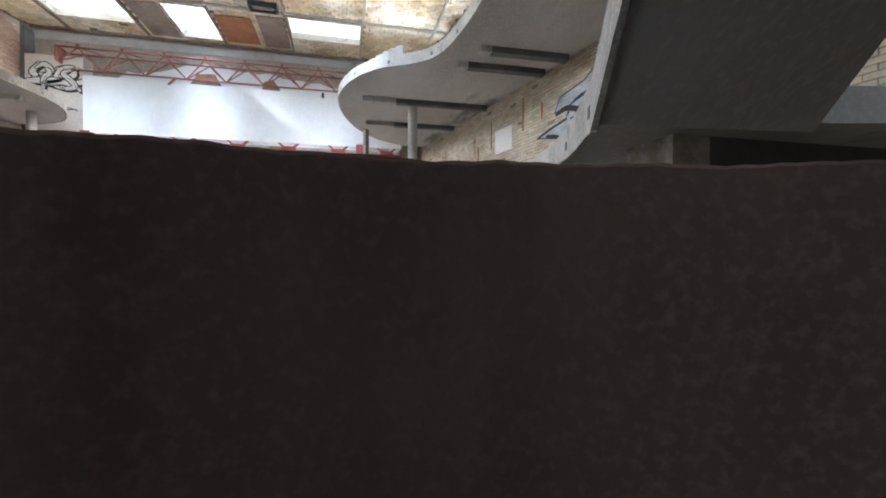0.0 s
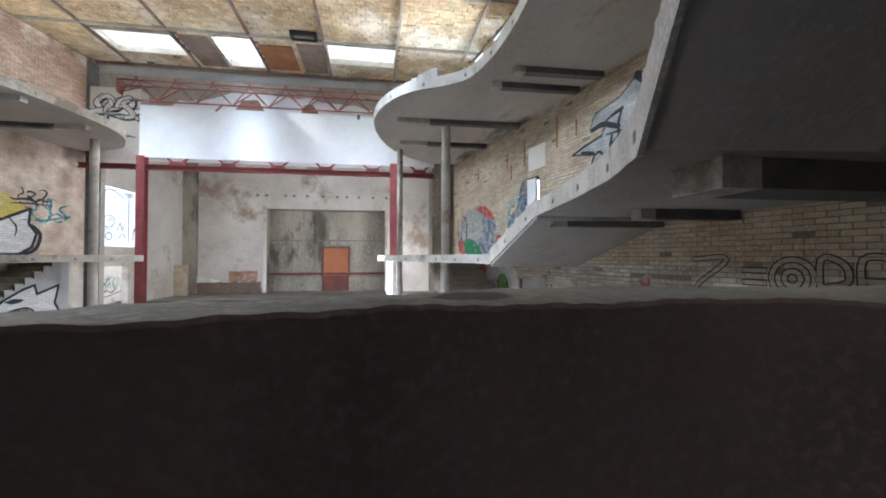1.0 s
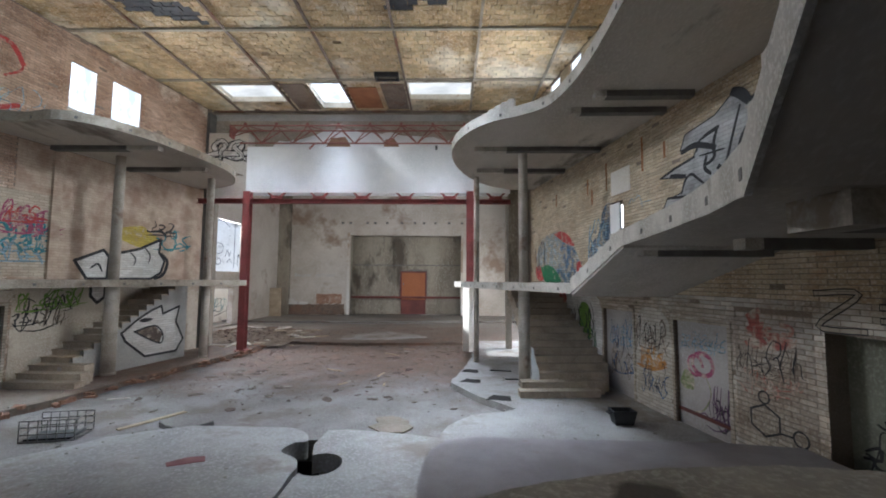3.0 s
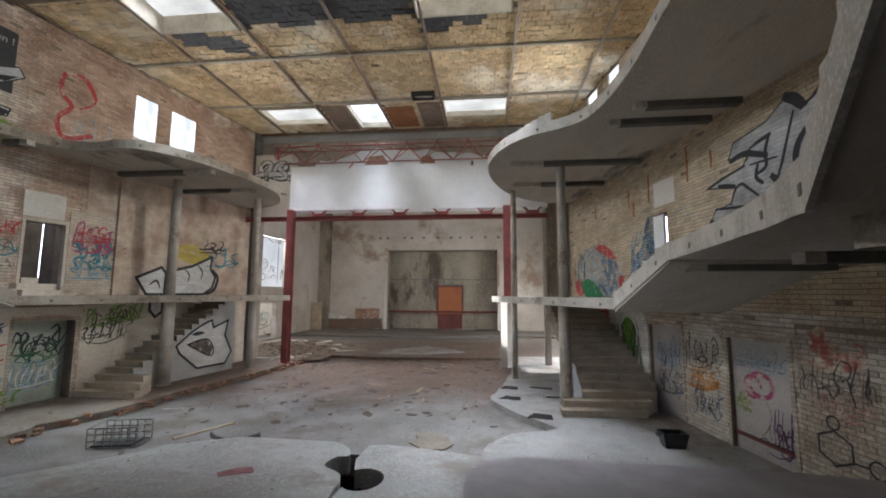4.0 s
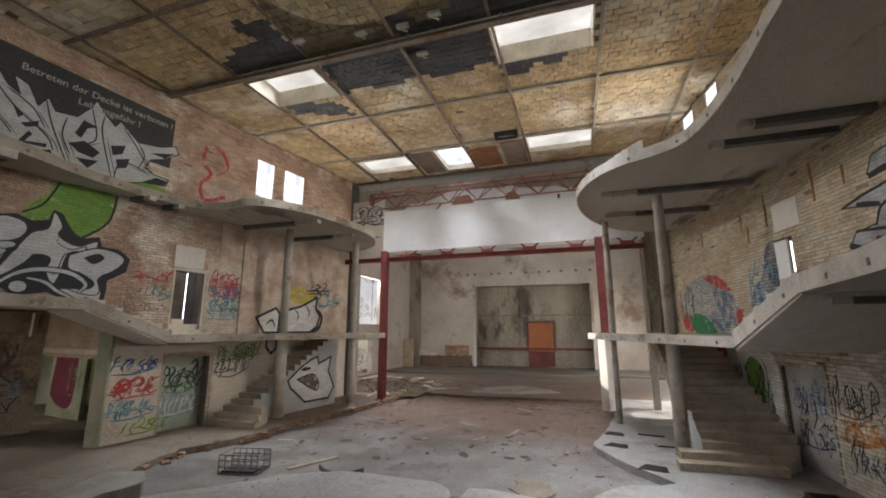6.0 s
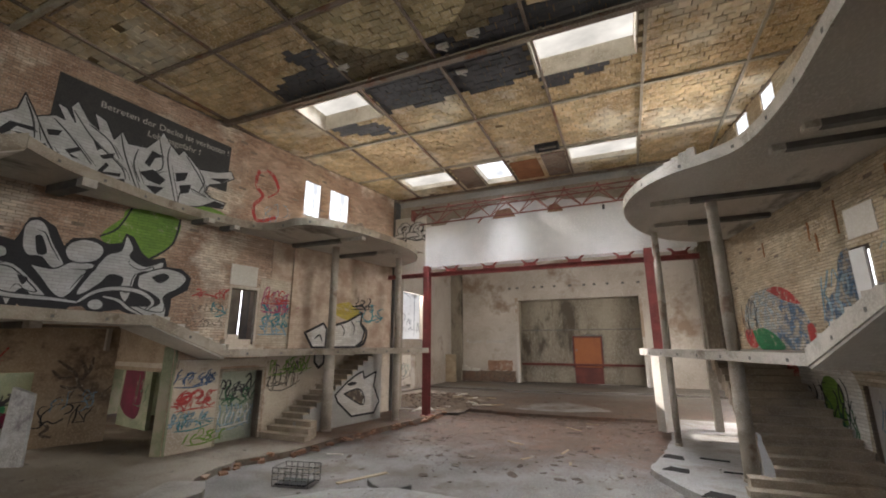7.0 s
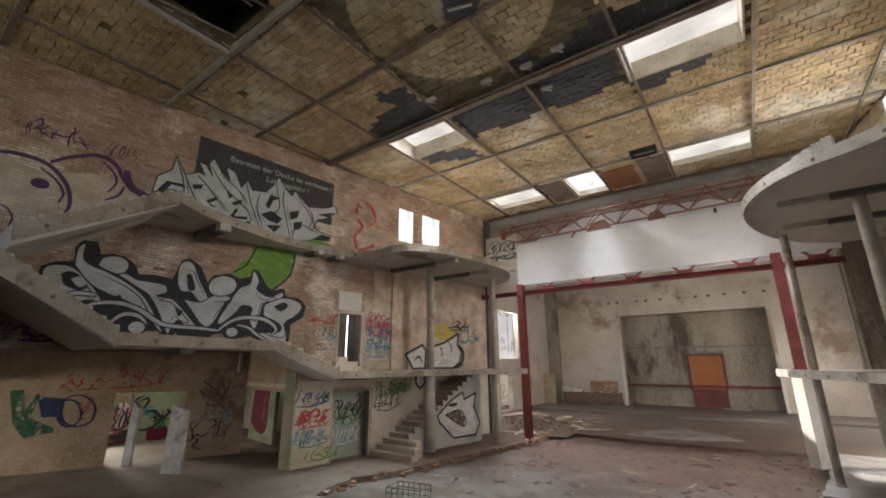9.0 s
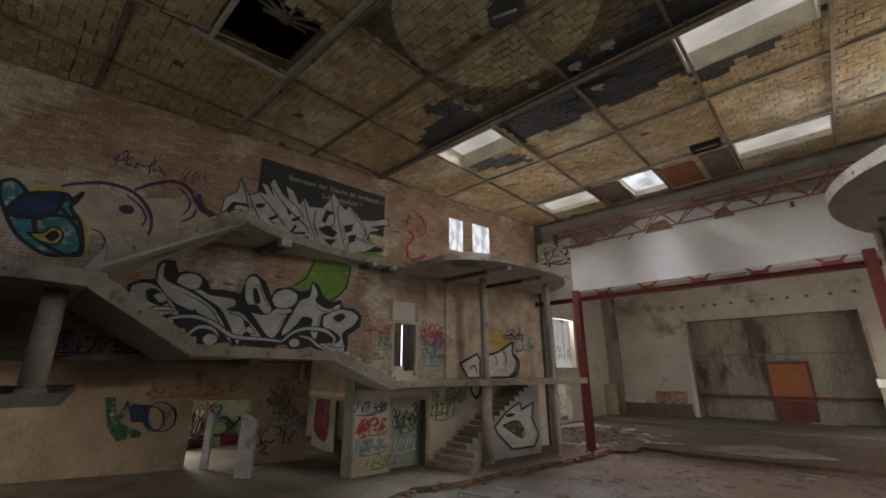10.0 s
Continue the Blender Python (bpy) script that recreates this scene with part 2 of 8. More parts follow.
BRICK = mat("buff_brick", (0.60, 0.51, 0.355), (0.40, 0.30, 0.185), (0.67, 0.60, 0.47), 0.6, 0.9, 0.7, 25, (0.42, 0.27, 0.16), 0.60, island=0.30)
BRICK_RED = mat("red_brick", (0.44, 0.31, 0.22), (0.25, 0.145, 0.092), (0.53, 0.42, 0.325), 0.75, 0.9, 0.6, 30, (0.58, 0.50, 0.40), 0.56, island=0.40)
BLOCK = mat("ceiling_block", (0.55, 0.425, 0.235), (0.33, 0.22, 0.105), (0.65, 0.57, 0.42), 0.5, 0.95, 0.8, 22, (0.64, 0.575, 0.45), 0.55, island=0.42)
BRICK_GREY = mat("grey_buff_brick", (0.48, 0.41, 0.325), (0.28, 0.225, 0.165), (0.57, 0.51, 0.425), 0.8, 0.9, 0.7, 22, (0.52, 0.49, 0.43), 0.56, island=0.40)


def painted_bay(cx, cy, radius):
    """Blocks of the rosette's bay: yellow in a painted disc, washed over with dark olive outside it."""
    m = mat("rosette_block", (0.55, 0.45, 0.245), (0.35, 0.255, 0.12), (0.65, 0.59, 0.43), 0.5, 0.95, 0.8, 22, (0.64, 0.59, 0.46), 0.55, island=0.42)
    n, l = m.node_tree.nodes, m.node_tree.links
    b = n["Principled BSDF"]
    geo, mp, ln, rg, wash = [n.new(k) for k in ("ShaderNodeNewGeometry", "ShaderNodeMapping", "ShaderNodeVectorMath", "ShaderNodeMapRange", "ShaderNodeMix")]
    mp.inputs["Location"].default_value, mp.inputs["Scale"].default_value = (-cx, -cy, 0), (1, 1, 0)
    ln.operation = 'LENGTH'
    rg.inputs["From Min"].default_value, rg.inputs["From Max"].default_value = radius - 0.02, radius + 0.03
    wash.data_type, wash.blend_type = 'RGBA', 'MULTIPLY'
    wash.inputs[7].default_value = (0.40, 0.39, 0.38, 1)
    l.new(geo.outputs["Position"], mp.inputs[0])
    l.new(mp.outputs[0], ln.inputs[0])
    l.new(ln.outputs["Value"], rg.inputs["Value"])
    l.new(rg.outputs[0], wash.inputs[0])
    l.new(b.inputs["Base Color"].links[0].from_socket, wash.inputs[6])
    l.new(wash.outputs[2], b.inputs["Base Color"])
    return m


BLOCK_OLIVE = painted_bay(-0.85, 5.85, 2.27)
BLOCK_BACK = mat("ceiling_back", (0.25, 0.18, 0.10), (0.14, 0.095, 0.05), None, 1.5, 0.95, 0.5, 40)
BITUMEN = mat("bitumen_patch", (0.085, 0.085, 0.09), (0.05, 0.05, 0.055), (0.12, 0.12, 0.12), 1.5, 0.9, 0.4, 40)
RIB = mat("ceiling_rib", (0.25, 0.19, 0.14), (0.15, 0.10, 0.07), (0.36, 0.33, 0.29), 1.5, 0.9, 0.5, 30, (0.2, 0.09, 0.045), 0.58)
RIB_PALE = mat("pale_rib", (0.42, 0.38, 0.30), (0.30, 0.25, 0.18), (0.48, 0.45, 0.38), 2.0, 0.9, 0.4, 30)
RED_STEEL = mat("red_steel", (0.25, 0.045, 0.04), (0.15, 0.026, 0.023), (0.31, 0.11, 0.095), 2.5, 0.6, 0.3, 40, (0.13, 0.05, 0.035), 0.62)
COLUMN = mat("column_concrete", (0.48, 0.43, 0.36), (0.33, 0.29, 0.23), (0.55, 0.51, 0.44), 2.2, 0.85, 0.35, 35, (0.27, 0.20, 0.15), 0.60)
STEP = mat("stair_concrete", (0.50, 0.42, 0.32), (0.33, 0.27, 0.20), (0.57, 0.50, 0.40), 2.0, 0.9, 0.4, 30)
PARAPET_SHADE = mat("parapet_shade", (0.27, 0.205, 0.21), (0.20, 0.155, 0.16), (0.32, 0.25, 0.25), 4.0, 0.95, 0.4, 140, (0.15, 0.12, 0.122), 0.70, bump_dist=0.002)
REVEAL = mat("skylight_reveal", (0.62, 0.57, 0.47), (0.42, 0.37, 0.28), (0.68, 0.64, 0.55), 2.0, 0.8, 0.3, 30, (0.33, 0.22, 0.13), 0.62)
FOYER_BRICK = mat("foyer_plaster", (0.43, 0.335, 0.235), (0.28, 0.21, 0.14), (0.50, 0.405, 0.30), 0.8, 0.9, 0.4, 18, (0.17, 0.12, 0.085), 0.60)
ORANGE = mat("orange_door", (0.33, 0.105, 0.028), (0.25, 0.075, 0.02), (0.38, 0.14, 0.045), 1.0, 0.5, 0.1, 20)
DARK_RED = mat("dark_red_wood", (0.15, 0.035, 0.022), (0.09, 0.022, 0.015), None, 1.0, 0.6, 0.2, 20)
WOOD = mat("bare_wood", (0.42, 0.33, 0.22), (0.28, 0.21, 0.13), (0.50, 0.41, 0.30), 3.0, 0.8, 0.3, 40, stretch=(1, 0.2, 1))
RUST_PLASTER = mat("rusty_plaster", (0.31, 0.17, 0.105), (0.20, 0.10, 0.06), (0.38, 0.25, 0.17), 2.0, 0.9, 0.4, 25, (0.45, 0.36, 0.28), 0.6)
RUST_BOARD = mat("rusty_board", (0.34, 0.15, 0.06), (0.24, 0.10, 0.04), None, 1.5, 0.9, 0.3, 30)
BLACK_PLASTIC = mat("black_plastic", (0.025, 0.027, 0.028), (0.018, 0.018, 0.02), None, 6.0, 0.5, 0.1, 60)
WIRE = mat("grey_wire", (0.24, 0.23, 0.215), (0.15, 0.145, 0.135), None, 5.0, 0.6, 0.1, 60, metal=0.2)
PALE_GREEN = mat("pale_green_plaster", (0.40, 0.42, 0.33), (0.27, 0.29, 0.22), (0.46, 0.47, 0.39), 0.9, 0.9, 0.3, 30, (0.22, 0.20, 0.15), 0.60)
GREEN_ROOM = mat("green_wall", (0.29, 0.325, 0.205), (0.18, 0.20, 0.125), (0.36, 0.385, 0.27), 0.9, 0.9, 0.3, 30, (0.38, 0.34, 0.26), 0.58)
MAGENTA_ROOM = mat("magenta_wall", (0.15, 0.012, 0.038), (0.09, 0.01, 0.024), None, 1.5, 0.9, 0.2, 30)


def glowing_pane(name):
    """Dirty roof glass; its glow stands in for the sky behind it."""
    m = glow(name, (1.0, 0.95, 0.84), 1.0)
    n, l = m.node_tree.nodes, m.node_tree.links
    k, r = n.new("ShaderNodeTexNoise"), n.new("ShaderNodeMapRange")
    k.inputs["Scale"].default_value, k.inputs["Detail"].default_value = 2.2, 6.0
    r.inputs["From Min"].default_value, r.inputs["From Max"].default_value = 0.3, 0.7
    r.inputs["To Min"].default_value, r.inputs["To Max"].default_value = 0.38, 0.72
    l.new(k.outputs[0], r.inputs["Value"])
    l.new(r.outputs[0], [q for q in n if q.type == 'EMISSION'][0].inputs[1])
    return m


MILKY_GLOW = glowing_pane("milky_glow")
# Glazing that emits light itself, in place of sky seen through it.
HAZY_GLOW = glow("hazy_glow", (0.93, 0.97, 1.0), 1.15)
hn = HAZY_GLOW.node_tree
smear, ramp = hn.nodes.new("ShaderNodeTexNoise"), hn.nodes.new("ShaderNodeMapRange")
smear.inputs["Scale"].default_value, smear.inputs["Detail"].default_value = 2.2, 5.0
ramp.inputs["From Min"].default_value, ramp.inputs["From Max"].default_value, ramp.inputs["To Min"].default_value, ramp.inputs["To Max"].default_value = 0.35, 0.65, 0.55, 1.5
hn.links.new(smear.outputs[0], ramp.inputs["Value"])
hn.links.new(ramp.outputs[0], hn.nodes["Emission"].inputs["Strength"])
DAYLIGHT = glow("daylight", (0.95, 0.97, 1.0), 3.5)


# ---- mesh helpers ----
def mesh_ob(name, verts, faces, material, parent=None, label="", smooth=False):
    me = bpy.data.meshes.new(name)
    me.from_pydata([tuple(v) for v in verts], [], faces)
    me.materials.append(material)
    if smooth:
        me.shade_smooth()
    o = new(name, me)
    if parent:
        o.parent = parent
    return tagged(o, label)


def part(name, bm, material, parent, label=""):
    bmesh.ops.recalc_face_normals(bm, faces=bm.faces)
    me = bpy.data.meshes.new(name)
    bm.to_mesh(me)
    bm.free()
    me.materials.append(material)
    o = new(name, me)
    o.parent = parent
    return tagged(o, label)


def thing(name, place, label, category, group="", kind=""):
    o = new(name)
    o.location = place
    o.empty_display_size = 0.2
    bpy.context.view_layer.update()
    return tagged(o, label, category, group, kind)


def prism(poly, z0, z1):
    """A plan outline raised from z0 to z1 (numbers, or one height per corner)."""
    n = len(poly)
    za = z0 if isinstance(z0, (list, tuple)) else [z0] * n
    zb = z1 if isinstance(z1, (list, tuple)) else [z1] * n
    v = [(p[0], p[1], z) for p, z in zip(poly, za)] + [(p[0], p[1], z) for p, z in zip(poly, zb)]
    area = sum(poly[i][0] * poly[(i + 1) % n][1] - poly[(i + 1) % n][0] * poly[i][1] for i in range(n))
    f = [tuple(range(n - 1, -1, -1)), tuple(range(n, 2 * n))] + [(i, (i + 1) % n, n + (i + 1) % n, n + i) for i in range(n)]
    if area < 0:
        f = [tuple(reversed(q)) for q in f]
    return v, f


def block(x0, x1, y0, y1, z0, z1):
    return prism([(x0, y0), (x1, y0), (x1, y1), (x0, y1)], z0, z1)


def merge(*shapes):
    v, f = [], []
    for sv, sf in shapes:
        k = len(v)
        v += list(sv)
        f += [tuple(i + k for i in q) for q in sf]
    return v, f


def bar(a, b, w, h=None, up=(0, 0, 1)):
    """A square bar from a to b."""
    a, b, h = Vector(a), Vector(b), h or w
    d = (b - a).normalized()
    s = d.cross(Vector(up))
    s = s.normalized() if s.length > 1e-4 else Vector((1, 0, 0))
    t = s.cross(d).normalized()
    v = [p + s * (w / 2 * i) + t * (h / 2 * j) for p in (a, b) for i, j in ((-1, -1), (1, -1), (1, 1), (-1, 1))]
    return v, [(3, 2, 1, 0), (4, 5, 6, 7), (0, 1, 5, 4), (1, 2, 6, 5), (2, 3, 7, 6), (3, 0, 4, 7)]


def tube(a, b, ra, rb=None, seg=20):
    a, b, rb = Vector(a), Vector(b), rb or ra
    d = (b - a).normalized()
    s = d.orthogonal().normalized()
    t = d.cross(s)
    v = [p + (s * math.cos(2 * math.pi * i / seg) + t * math.sin(2 * math.pi * i / seg)) * r for p, r in ((a, ra), (b, rb)) for i in range(seg)]
    f = [(i, (i + 1) % seg, seg + (i + 1) % seg, seg + i) for i in range(seg)]
    return v, f + [tuple(range(seg - 1, -1, -1)), tuple(range(seg, 2 * seg))]


# The two side walls flare towards the rear. A place on one of them: y along the hall, z up, w into the room.
def wx(side, y):
    return side * (10.3 - 0.1611 * y)


def on_wall(side, y, z, w=0.0):
    return Vector((wx(side, y) - side * 0.9873 * w, y - 0.1591 * w, z))


def wall_cells(ya, yb, za, zb, holes):
    """The rectangles that are left of a wall face when its holes (y0, y1, z0, z1) are cut out."""
    ys = sorted({ya, yb, *[h[k] for h in holes for k in (0, 1) if ya < h[k] < yb]})
    zs = sorted({za, zb, *[h[k] for h in holes for k in (2, 3) if za < h[k] < zb]})
    out = []
    for y0, y1 in zip(ys, ys[1:]):
        for z0, z1 in zip(zs, zs[1:]):
            cy, cz = (y0 + y1) / 2, (z0 + z1) / 2
            if not any(h[0] < cy < h[1] and h[2] < cz < h[3] for h in holes):
                out.append((y0, y1, z0, z1))
    return out


def side_wall(name, side, ya, yb, za, zb, holes, thick, material, label):
    shapes = []
    for y0, y1, z0, z1 in wall_cells(ya, yb, za, zb, holes):
        poly = [on_wall(side, y0, 0)[:2], on_wall(side, y1, 0)[:2], on_wall(side, y1, 0, -thick)[:2], on_wall(side, y0, 0, -thick)[:2]]
        shapes.append(prism(poly, z0, z1))
    v, f = merge(*shapes)
    return tagged(mesh_ob(name, v, f, material), label, "wall", kind="structure")


def front_wall(name, y, thick, xa, xb, za, zb, holes, material, label):
    v, f = merge(*[block(c[0], c[1], y, y + thick, c[2], c[3]) for c in wall_cells(xa, xb, za, zb, holes)])
    return tagged(mesh_ob(name, v, f, material), label, "wall", kind="structure")

# ---- large structure ----
def jag(points, step, amount, seed):
    """A plan line broken into short uneven pieces."""
    rnd, out = random.Random(seed), []
    for (x0, y0), (x1, y1) in zip(points, points[1:]):
        n = max(1, int(math.hypot(x1 - x0, y1 - y0) / step))
        for i in range(n):
            k = i / n
            out.append((x0 + (x1 - x0) * k + rnd.uniform(-amount, amount) * (i > 0), y0 + (y1 - y0) * k + rnd.uniform(-amount, amount) * (i > 0)))
    return out + [points[-1]]


def arc_pts(pts, n=6):
    """A smooth line through the plan points (Catmull-Rom)."""
    out = []
    for i in range(len(pts) - 1):
        p0, p1, p2, p3 = (Vector(pts[max(0, i - 1)]), Vector(pts[i]), Vector(pts[i + 1]), Vector(pts[min(len(pts) - 1, i + 2)]))
        for k in range(n):
            t = k / n
            out.append(tuple(0.5 * ((2 * p1) + (p2 - p0) * t + (2 * p0 - 5 * p1 + 4 * p2 - p3) * t * t + (3 * p1 - p0 - 3 * p2 + p3) * t ** 3)))
    return out + [tuple(pts[-1])]


PITS = [(0.62, 1.5, 6.2, 8.62), (1.5, 2.06, 6.6, 7.6), (2.5, 3.0, 8.3, 8.72), (-2.35, -1.35, 8.3, 8.93)]
v, f = merge(*[block(q[0], q[1], q[2], q[3], -0.6, -0.18) for q in wall_cells(-22, 16, -9, 38, PITS)])
tagged(mesh_ob("ground", v, f, FLOOR), "dusty grey sunken dance floor of worn screed", "floor", kind="structure")

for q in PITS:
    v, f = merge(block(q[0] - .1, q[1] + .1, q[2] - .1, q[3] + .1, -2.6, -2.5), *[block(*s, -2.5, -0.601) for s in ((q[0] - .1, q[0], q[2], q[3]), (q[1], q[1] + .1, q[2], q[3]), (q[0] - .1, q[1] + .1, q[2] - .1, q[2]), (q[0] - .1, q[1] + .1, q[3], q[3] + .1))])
    tagged(mesh_ob("floor_void", v, f, VOID_SHADE), "void under the broken floor slabs, shade put into its colour", "void", kind="structure")
LEFT_EDGE = jag([(-5.1, 21.2), (-4.85, 18.2), (-5.2, 16.0), (-5.45, 14.6), (-5.9, 12.2), (-6.1, 10.5), (-6.7, 9.0), (-6.3, 7.6), (-5.6, 6.3), (-5.3, 5.2), (-7.5, 4.3), (-7.2, -9)], 0.35, 0.09, 3)
v, f = prism(LEFT_EDGE + [(-22, -9), (-22, 21.2)], -0.5, 0.0)
tagged(mesh_ob("floor_left", v, f, FLOOR_BROWN), "raised concrete floor with a broken brick edge along the wall", "floor", kind="structure")
RIGHT_EDGE = jag([(4.95, 21.2), (4.8, 18.0), (4.5, 16.0), (4.15, 14.2), (3.83, 12.8), (4.4, 11.5), (5.36, 10.2), (4.3, 9.75), (3.75, 9.0), (3.6, 8.0), (3.65, -9)], 0.35, 0.07, 4)
v, f = prism(RIGHT_EDGE + [(16, -9), (16, 21.2)], -0.5, 0.0)
# Paler than the sunken floor: part of the daylight is in the colour.
tagged(mesh_ob("floor_right", v, f, FLOOR_PALE), "raised concrete floor with a broken edge, coloured paler for the daylight on it", "floor", kind="structure")


def ring(cx, cy, r, n=28, a0=0.0):
    return [(cx + r * math.cos(a0 + 2 * math.pi * i / n), cy + r * math.sin(a0 + 2 * math.pi * i / n)) for i in range(n)]


# the broken front slabs, one with a round hole cut in its side
left_slab = jag([(-5.4, 4.0), (-4.4, 6.3), (-2.95, 7.75), (-2.74, 8.12), (-1.46, 8.77), (0.6, 8.72)], 0.5, 0.03, 8) + arc_pts([(0.86, 8.56), (1.05, 8.31), (1.13, 8.03), (0.93, 7.96), (0.82, 7.68), (0.88, 7.5), (1.2, 7.27), (1.33, 6.95), (1.32, 6.7), (1.35, 6.3)], 4) + [(1.36, 4.0)]
v, f = prism(left_slab, -0.3, 0.02)
tagged(mesh_ob("front_slab", v, f, FLOOR_PALE), "pale dusty concrete slab with a broken edge over a void", "slab", "front slabs")
arc = [(1.66 + 0.36 * math.cos(radians(a)), 7.1 + 0.42 * math.sin(radians(a))) for a in range(130, -131, -20)]
v, f = prism([(1.36, 8.62), (1.77, 8.68), (2.9, 8.48), (3.6, 8.3), (3.58, 4.0), (1.42, 4.0), (1.4, 6.6)] + arc[::-1] + [(1.3, 7.9)], -0.3, 0.016)
tagged(mesh_ob("front_slab", v, f, FLOOR_PALE), "pale dusty concrete slab with a round hole cut into it", "slab", "front slabs")
bar_line = [(3.42, 4.6), (3.42, 5.7), (3.5, 6.2), (3.72, 6.62), (4.2, 6.76), (4.9, 6.73), (6.5, 6.7), (8.0, 6.66), (9.0, 6.5)]
v, f = prism(bar_line + [(9.2, 4.4), (8.6, 3.6), (4.2, 3.6), (3.42, 3.7)], 0.0, 0.6)
tagged(mesh_ob("low_counter", v, f, COUNTER), "low curved counter of smooth pale concrete with a rounded end", "counter")

# the stage: floor, apron step, walls, back recess
STAGE_EDGE = jag([(-12.5, 21.2), (-5.0, 21.1), (-3.2, 20.7), (-1.6, 20.45), (0.6, 20.6), (2.6, 20.75), (5.0, 21.1), (12.5, 21.2)], 0.28, 0.07, 14)
STAGE_LEDGE = jag([(-12.5, 29.6), (-6.6, 29.3), (-0.9, 29.3), (3.9, 30.3), (12.5, 30.6)], 0.5, 0.05, 15)
v, f = merge(prism(STAGE_EDGE + [(12.5, 36.2), (-12.5, 36.2)], -0.3, -0.05), prism(STAGE_LEDGE + [(12.5, 36.2), (-12.5, 36.2)], -0.06, 0.09))
tagged(mesh_ob("stage_floor", v, f, STAGE), "dusty stage floor of grey worn boards with a ragged low front edge", "floor", kind="structure")
front_wall("wall_stage_back", 34.7, 0.35, -10.8, 10.2, 0.0, 10.4, [(-4.67, 4.66, 0.09, 6.75)], STAGE_WALL, "white painted back wall of the stage with a wide opening")
front_wall("wall_recess", 35.9, 0.3, -5.2, 5.2, 0.0, 7.2, [], STAINED, "water-stained concrete wall in the stage recess")
v, f = merge(block(-5.2, -4.67, 35.05, 35.9, 0.0, 7.2), block(4.66, 5.2, 35.05, 35.9, 0.0, 7.2), block(-4.67, 4.66, 35.05, 35.9, 6.75, 7.2))
tagged(mesh_ob("wall_recess_reveal", v, f, STAINED), "stained concrete sides of the stage recess", "wall", kind="structure")
v, f = merge(*[block(-10.95, -10.6, c[0], c[1], c[2], c[3]) for c in wall_cells(18.8, 34.7, 0.0, 10.4, [(24.9, 28.7, 3.5, 6.8), (23.9, 27.4, 0.1, 2.4)])])
tagged(mesh_ob("wall_stage_left", v, f, STAGE_WALL), "white stage side wall with a large bare window opening", "wall", kind="structure")
v, f = merge(*[block(9.75, 10.1, c[0], c[1], c[2], c[3]) for c in wall_cells(18.8, 34.7, 0.0, 10.4, [(29.3, 30.4, 2.6, 4.0), (19.4, 20.7, 0.1, 3.3)])])
tagged(mesh_ob("wall_stage_right", v, f, STAGE_WALL), "white stage side wall with a tall opening to daylight", "wall", kind="structure")
# outside the stage window: a painted facade across a sunny yard; an unseen slab added above stops the sun
front_wall("wall_outside", 36.6, 0.3, -24.0, -10.97, -0.17, 9.2, [], FACADE, "pale outer facade with line graffiti, seen through the stage openings")
v, f = block(-15.7, -10.97, 22.0, 34.0, 8.3, 8.5)
tagged(mesh_ob("roof_overhang", v, f, CONCRETE), "unseen slab added to keep the sun off the stage floor", "roof", kind="structure")
v, f = block(-13.5, -13.25, 22.0, 36.5, -0.12, 2.75)
tagged(mesh_ob("yard_wall", v, f, FACADE), "low grey yard wall seen through the low stage opening", "wall", kind="structure")
v, f = prism([(-24.0, 20.0), (-10.97, 20.0), (-10.97, 36.6), (-24.0, 36.6)], -0.175, -0.12)
tagged(mesh_ob("yard", v, f, FLOOR_PALE), "pale concrete yard outside the stage", "ground", kind="structure")
for i in range(6):
    v, f = block(9.78, 9.82, 29.3, 30.4, 2.62 + 0.24 * i, 2.73 + 0.24 * i)
    tagged(mesh_ob("window_slat", v, f, WOOD), "wooden slat nailed across the opening", "slat", "opening slats", "structure")
v, f = block(-11, 10.2, 18.8, 35.1, 10.4, 10.7)
tagged(mesh_ob("ceiling_stage", v, f, PLASTER_GREY), "grey plastered stage ceiling", "ceiling", kind="structure")

# the proscenium: wall over the opening, white fascia beam, side piers
front_wall("wall_proscenium", 18.82, 0.3, -8.2, 8.2, 0.0, CEIL + 0.3, [(-7.1, 6.3, 0.0, 8.95), (6.55, 8.0, 0.0, 2.6)], PROSCENIUM, "grey-brown plastered wall above the stage opening")
v, f = block(-5.35, 6.4, 18.12, 18.8, 6.86, 8.95)
tagged(mesh_ob("fascia_beam", v, f, FASCIA), "broad white painted fascia beam over the stage opening", "beam", kind="structure")
v, f = prism(jag([(-4.6, 8.9), (5.6, 8.9), (5.0, 9.25), (2.6, 9.6), (0.8, 9.85), (-1.9, 9.95), (-2.9, 9.6), (-4.2, 9.45), (-4.6, 8.9)], 0.3, 0.09, 21)[:-1], 18.8, 18.83)
tagged(mesh_ob("wall_paint_remains", [(a, b - 0.012, c) for a, c, b in v], f, FASCIA), "torn remains of white paint above the fascia beam", "paint", kind="structure")
v, f = block(-7.15, -5.36, 18.2, 18.81, 6.5, 9.6)
tagged(mesh_ob("pier_block", v, f, WHITE_WALL), "painted wall stub with graffiti beside the fascia beam", "wall", kind="structure")
v, f = block(-7.9, -7.2, 18.3, 18.8, 0.0, 10.6)
tagged(mesh_ob("pier_left", v, f, CONCRETE_DARK), "grey concrete pier at the end of the side wall", "pier", kind="structure")
v, f = block(6.35, 6.75, 18.3, 18.8, 2.5, 10.6)
tagged(mesh_ob("pier_right", v, f, STAINED), "stained concrete pier at the end of the side wall", "pier", kind="structure")
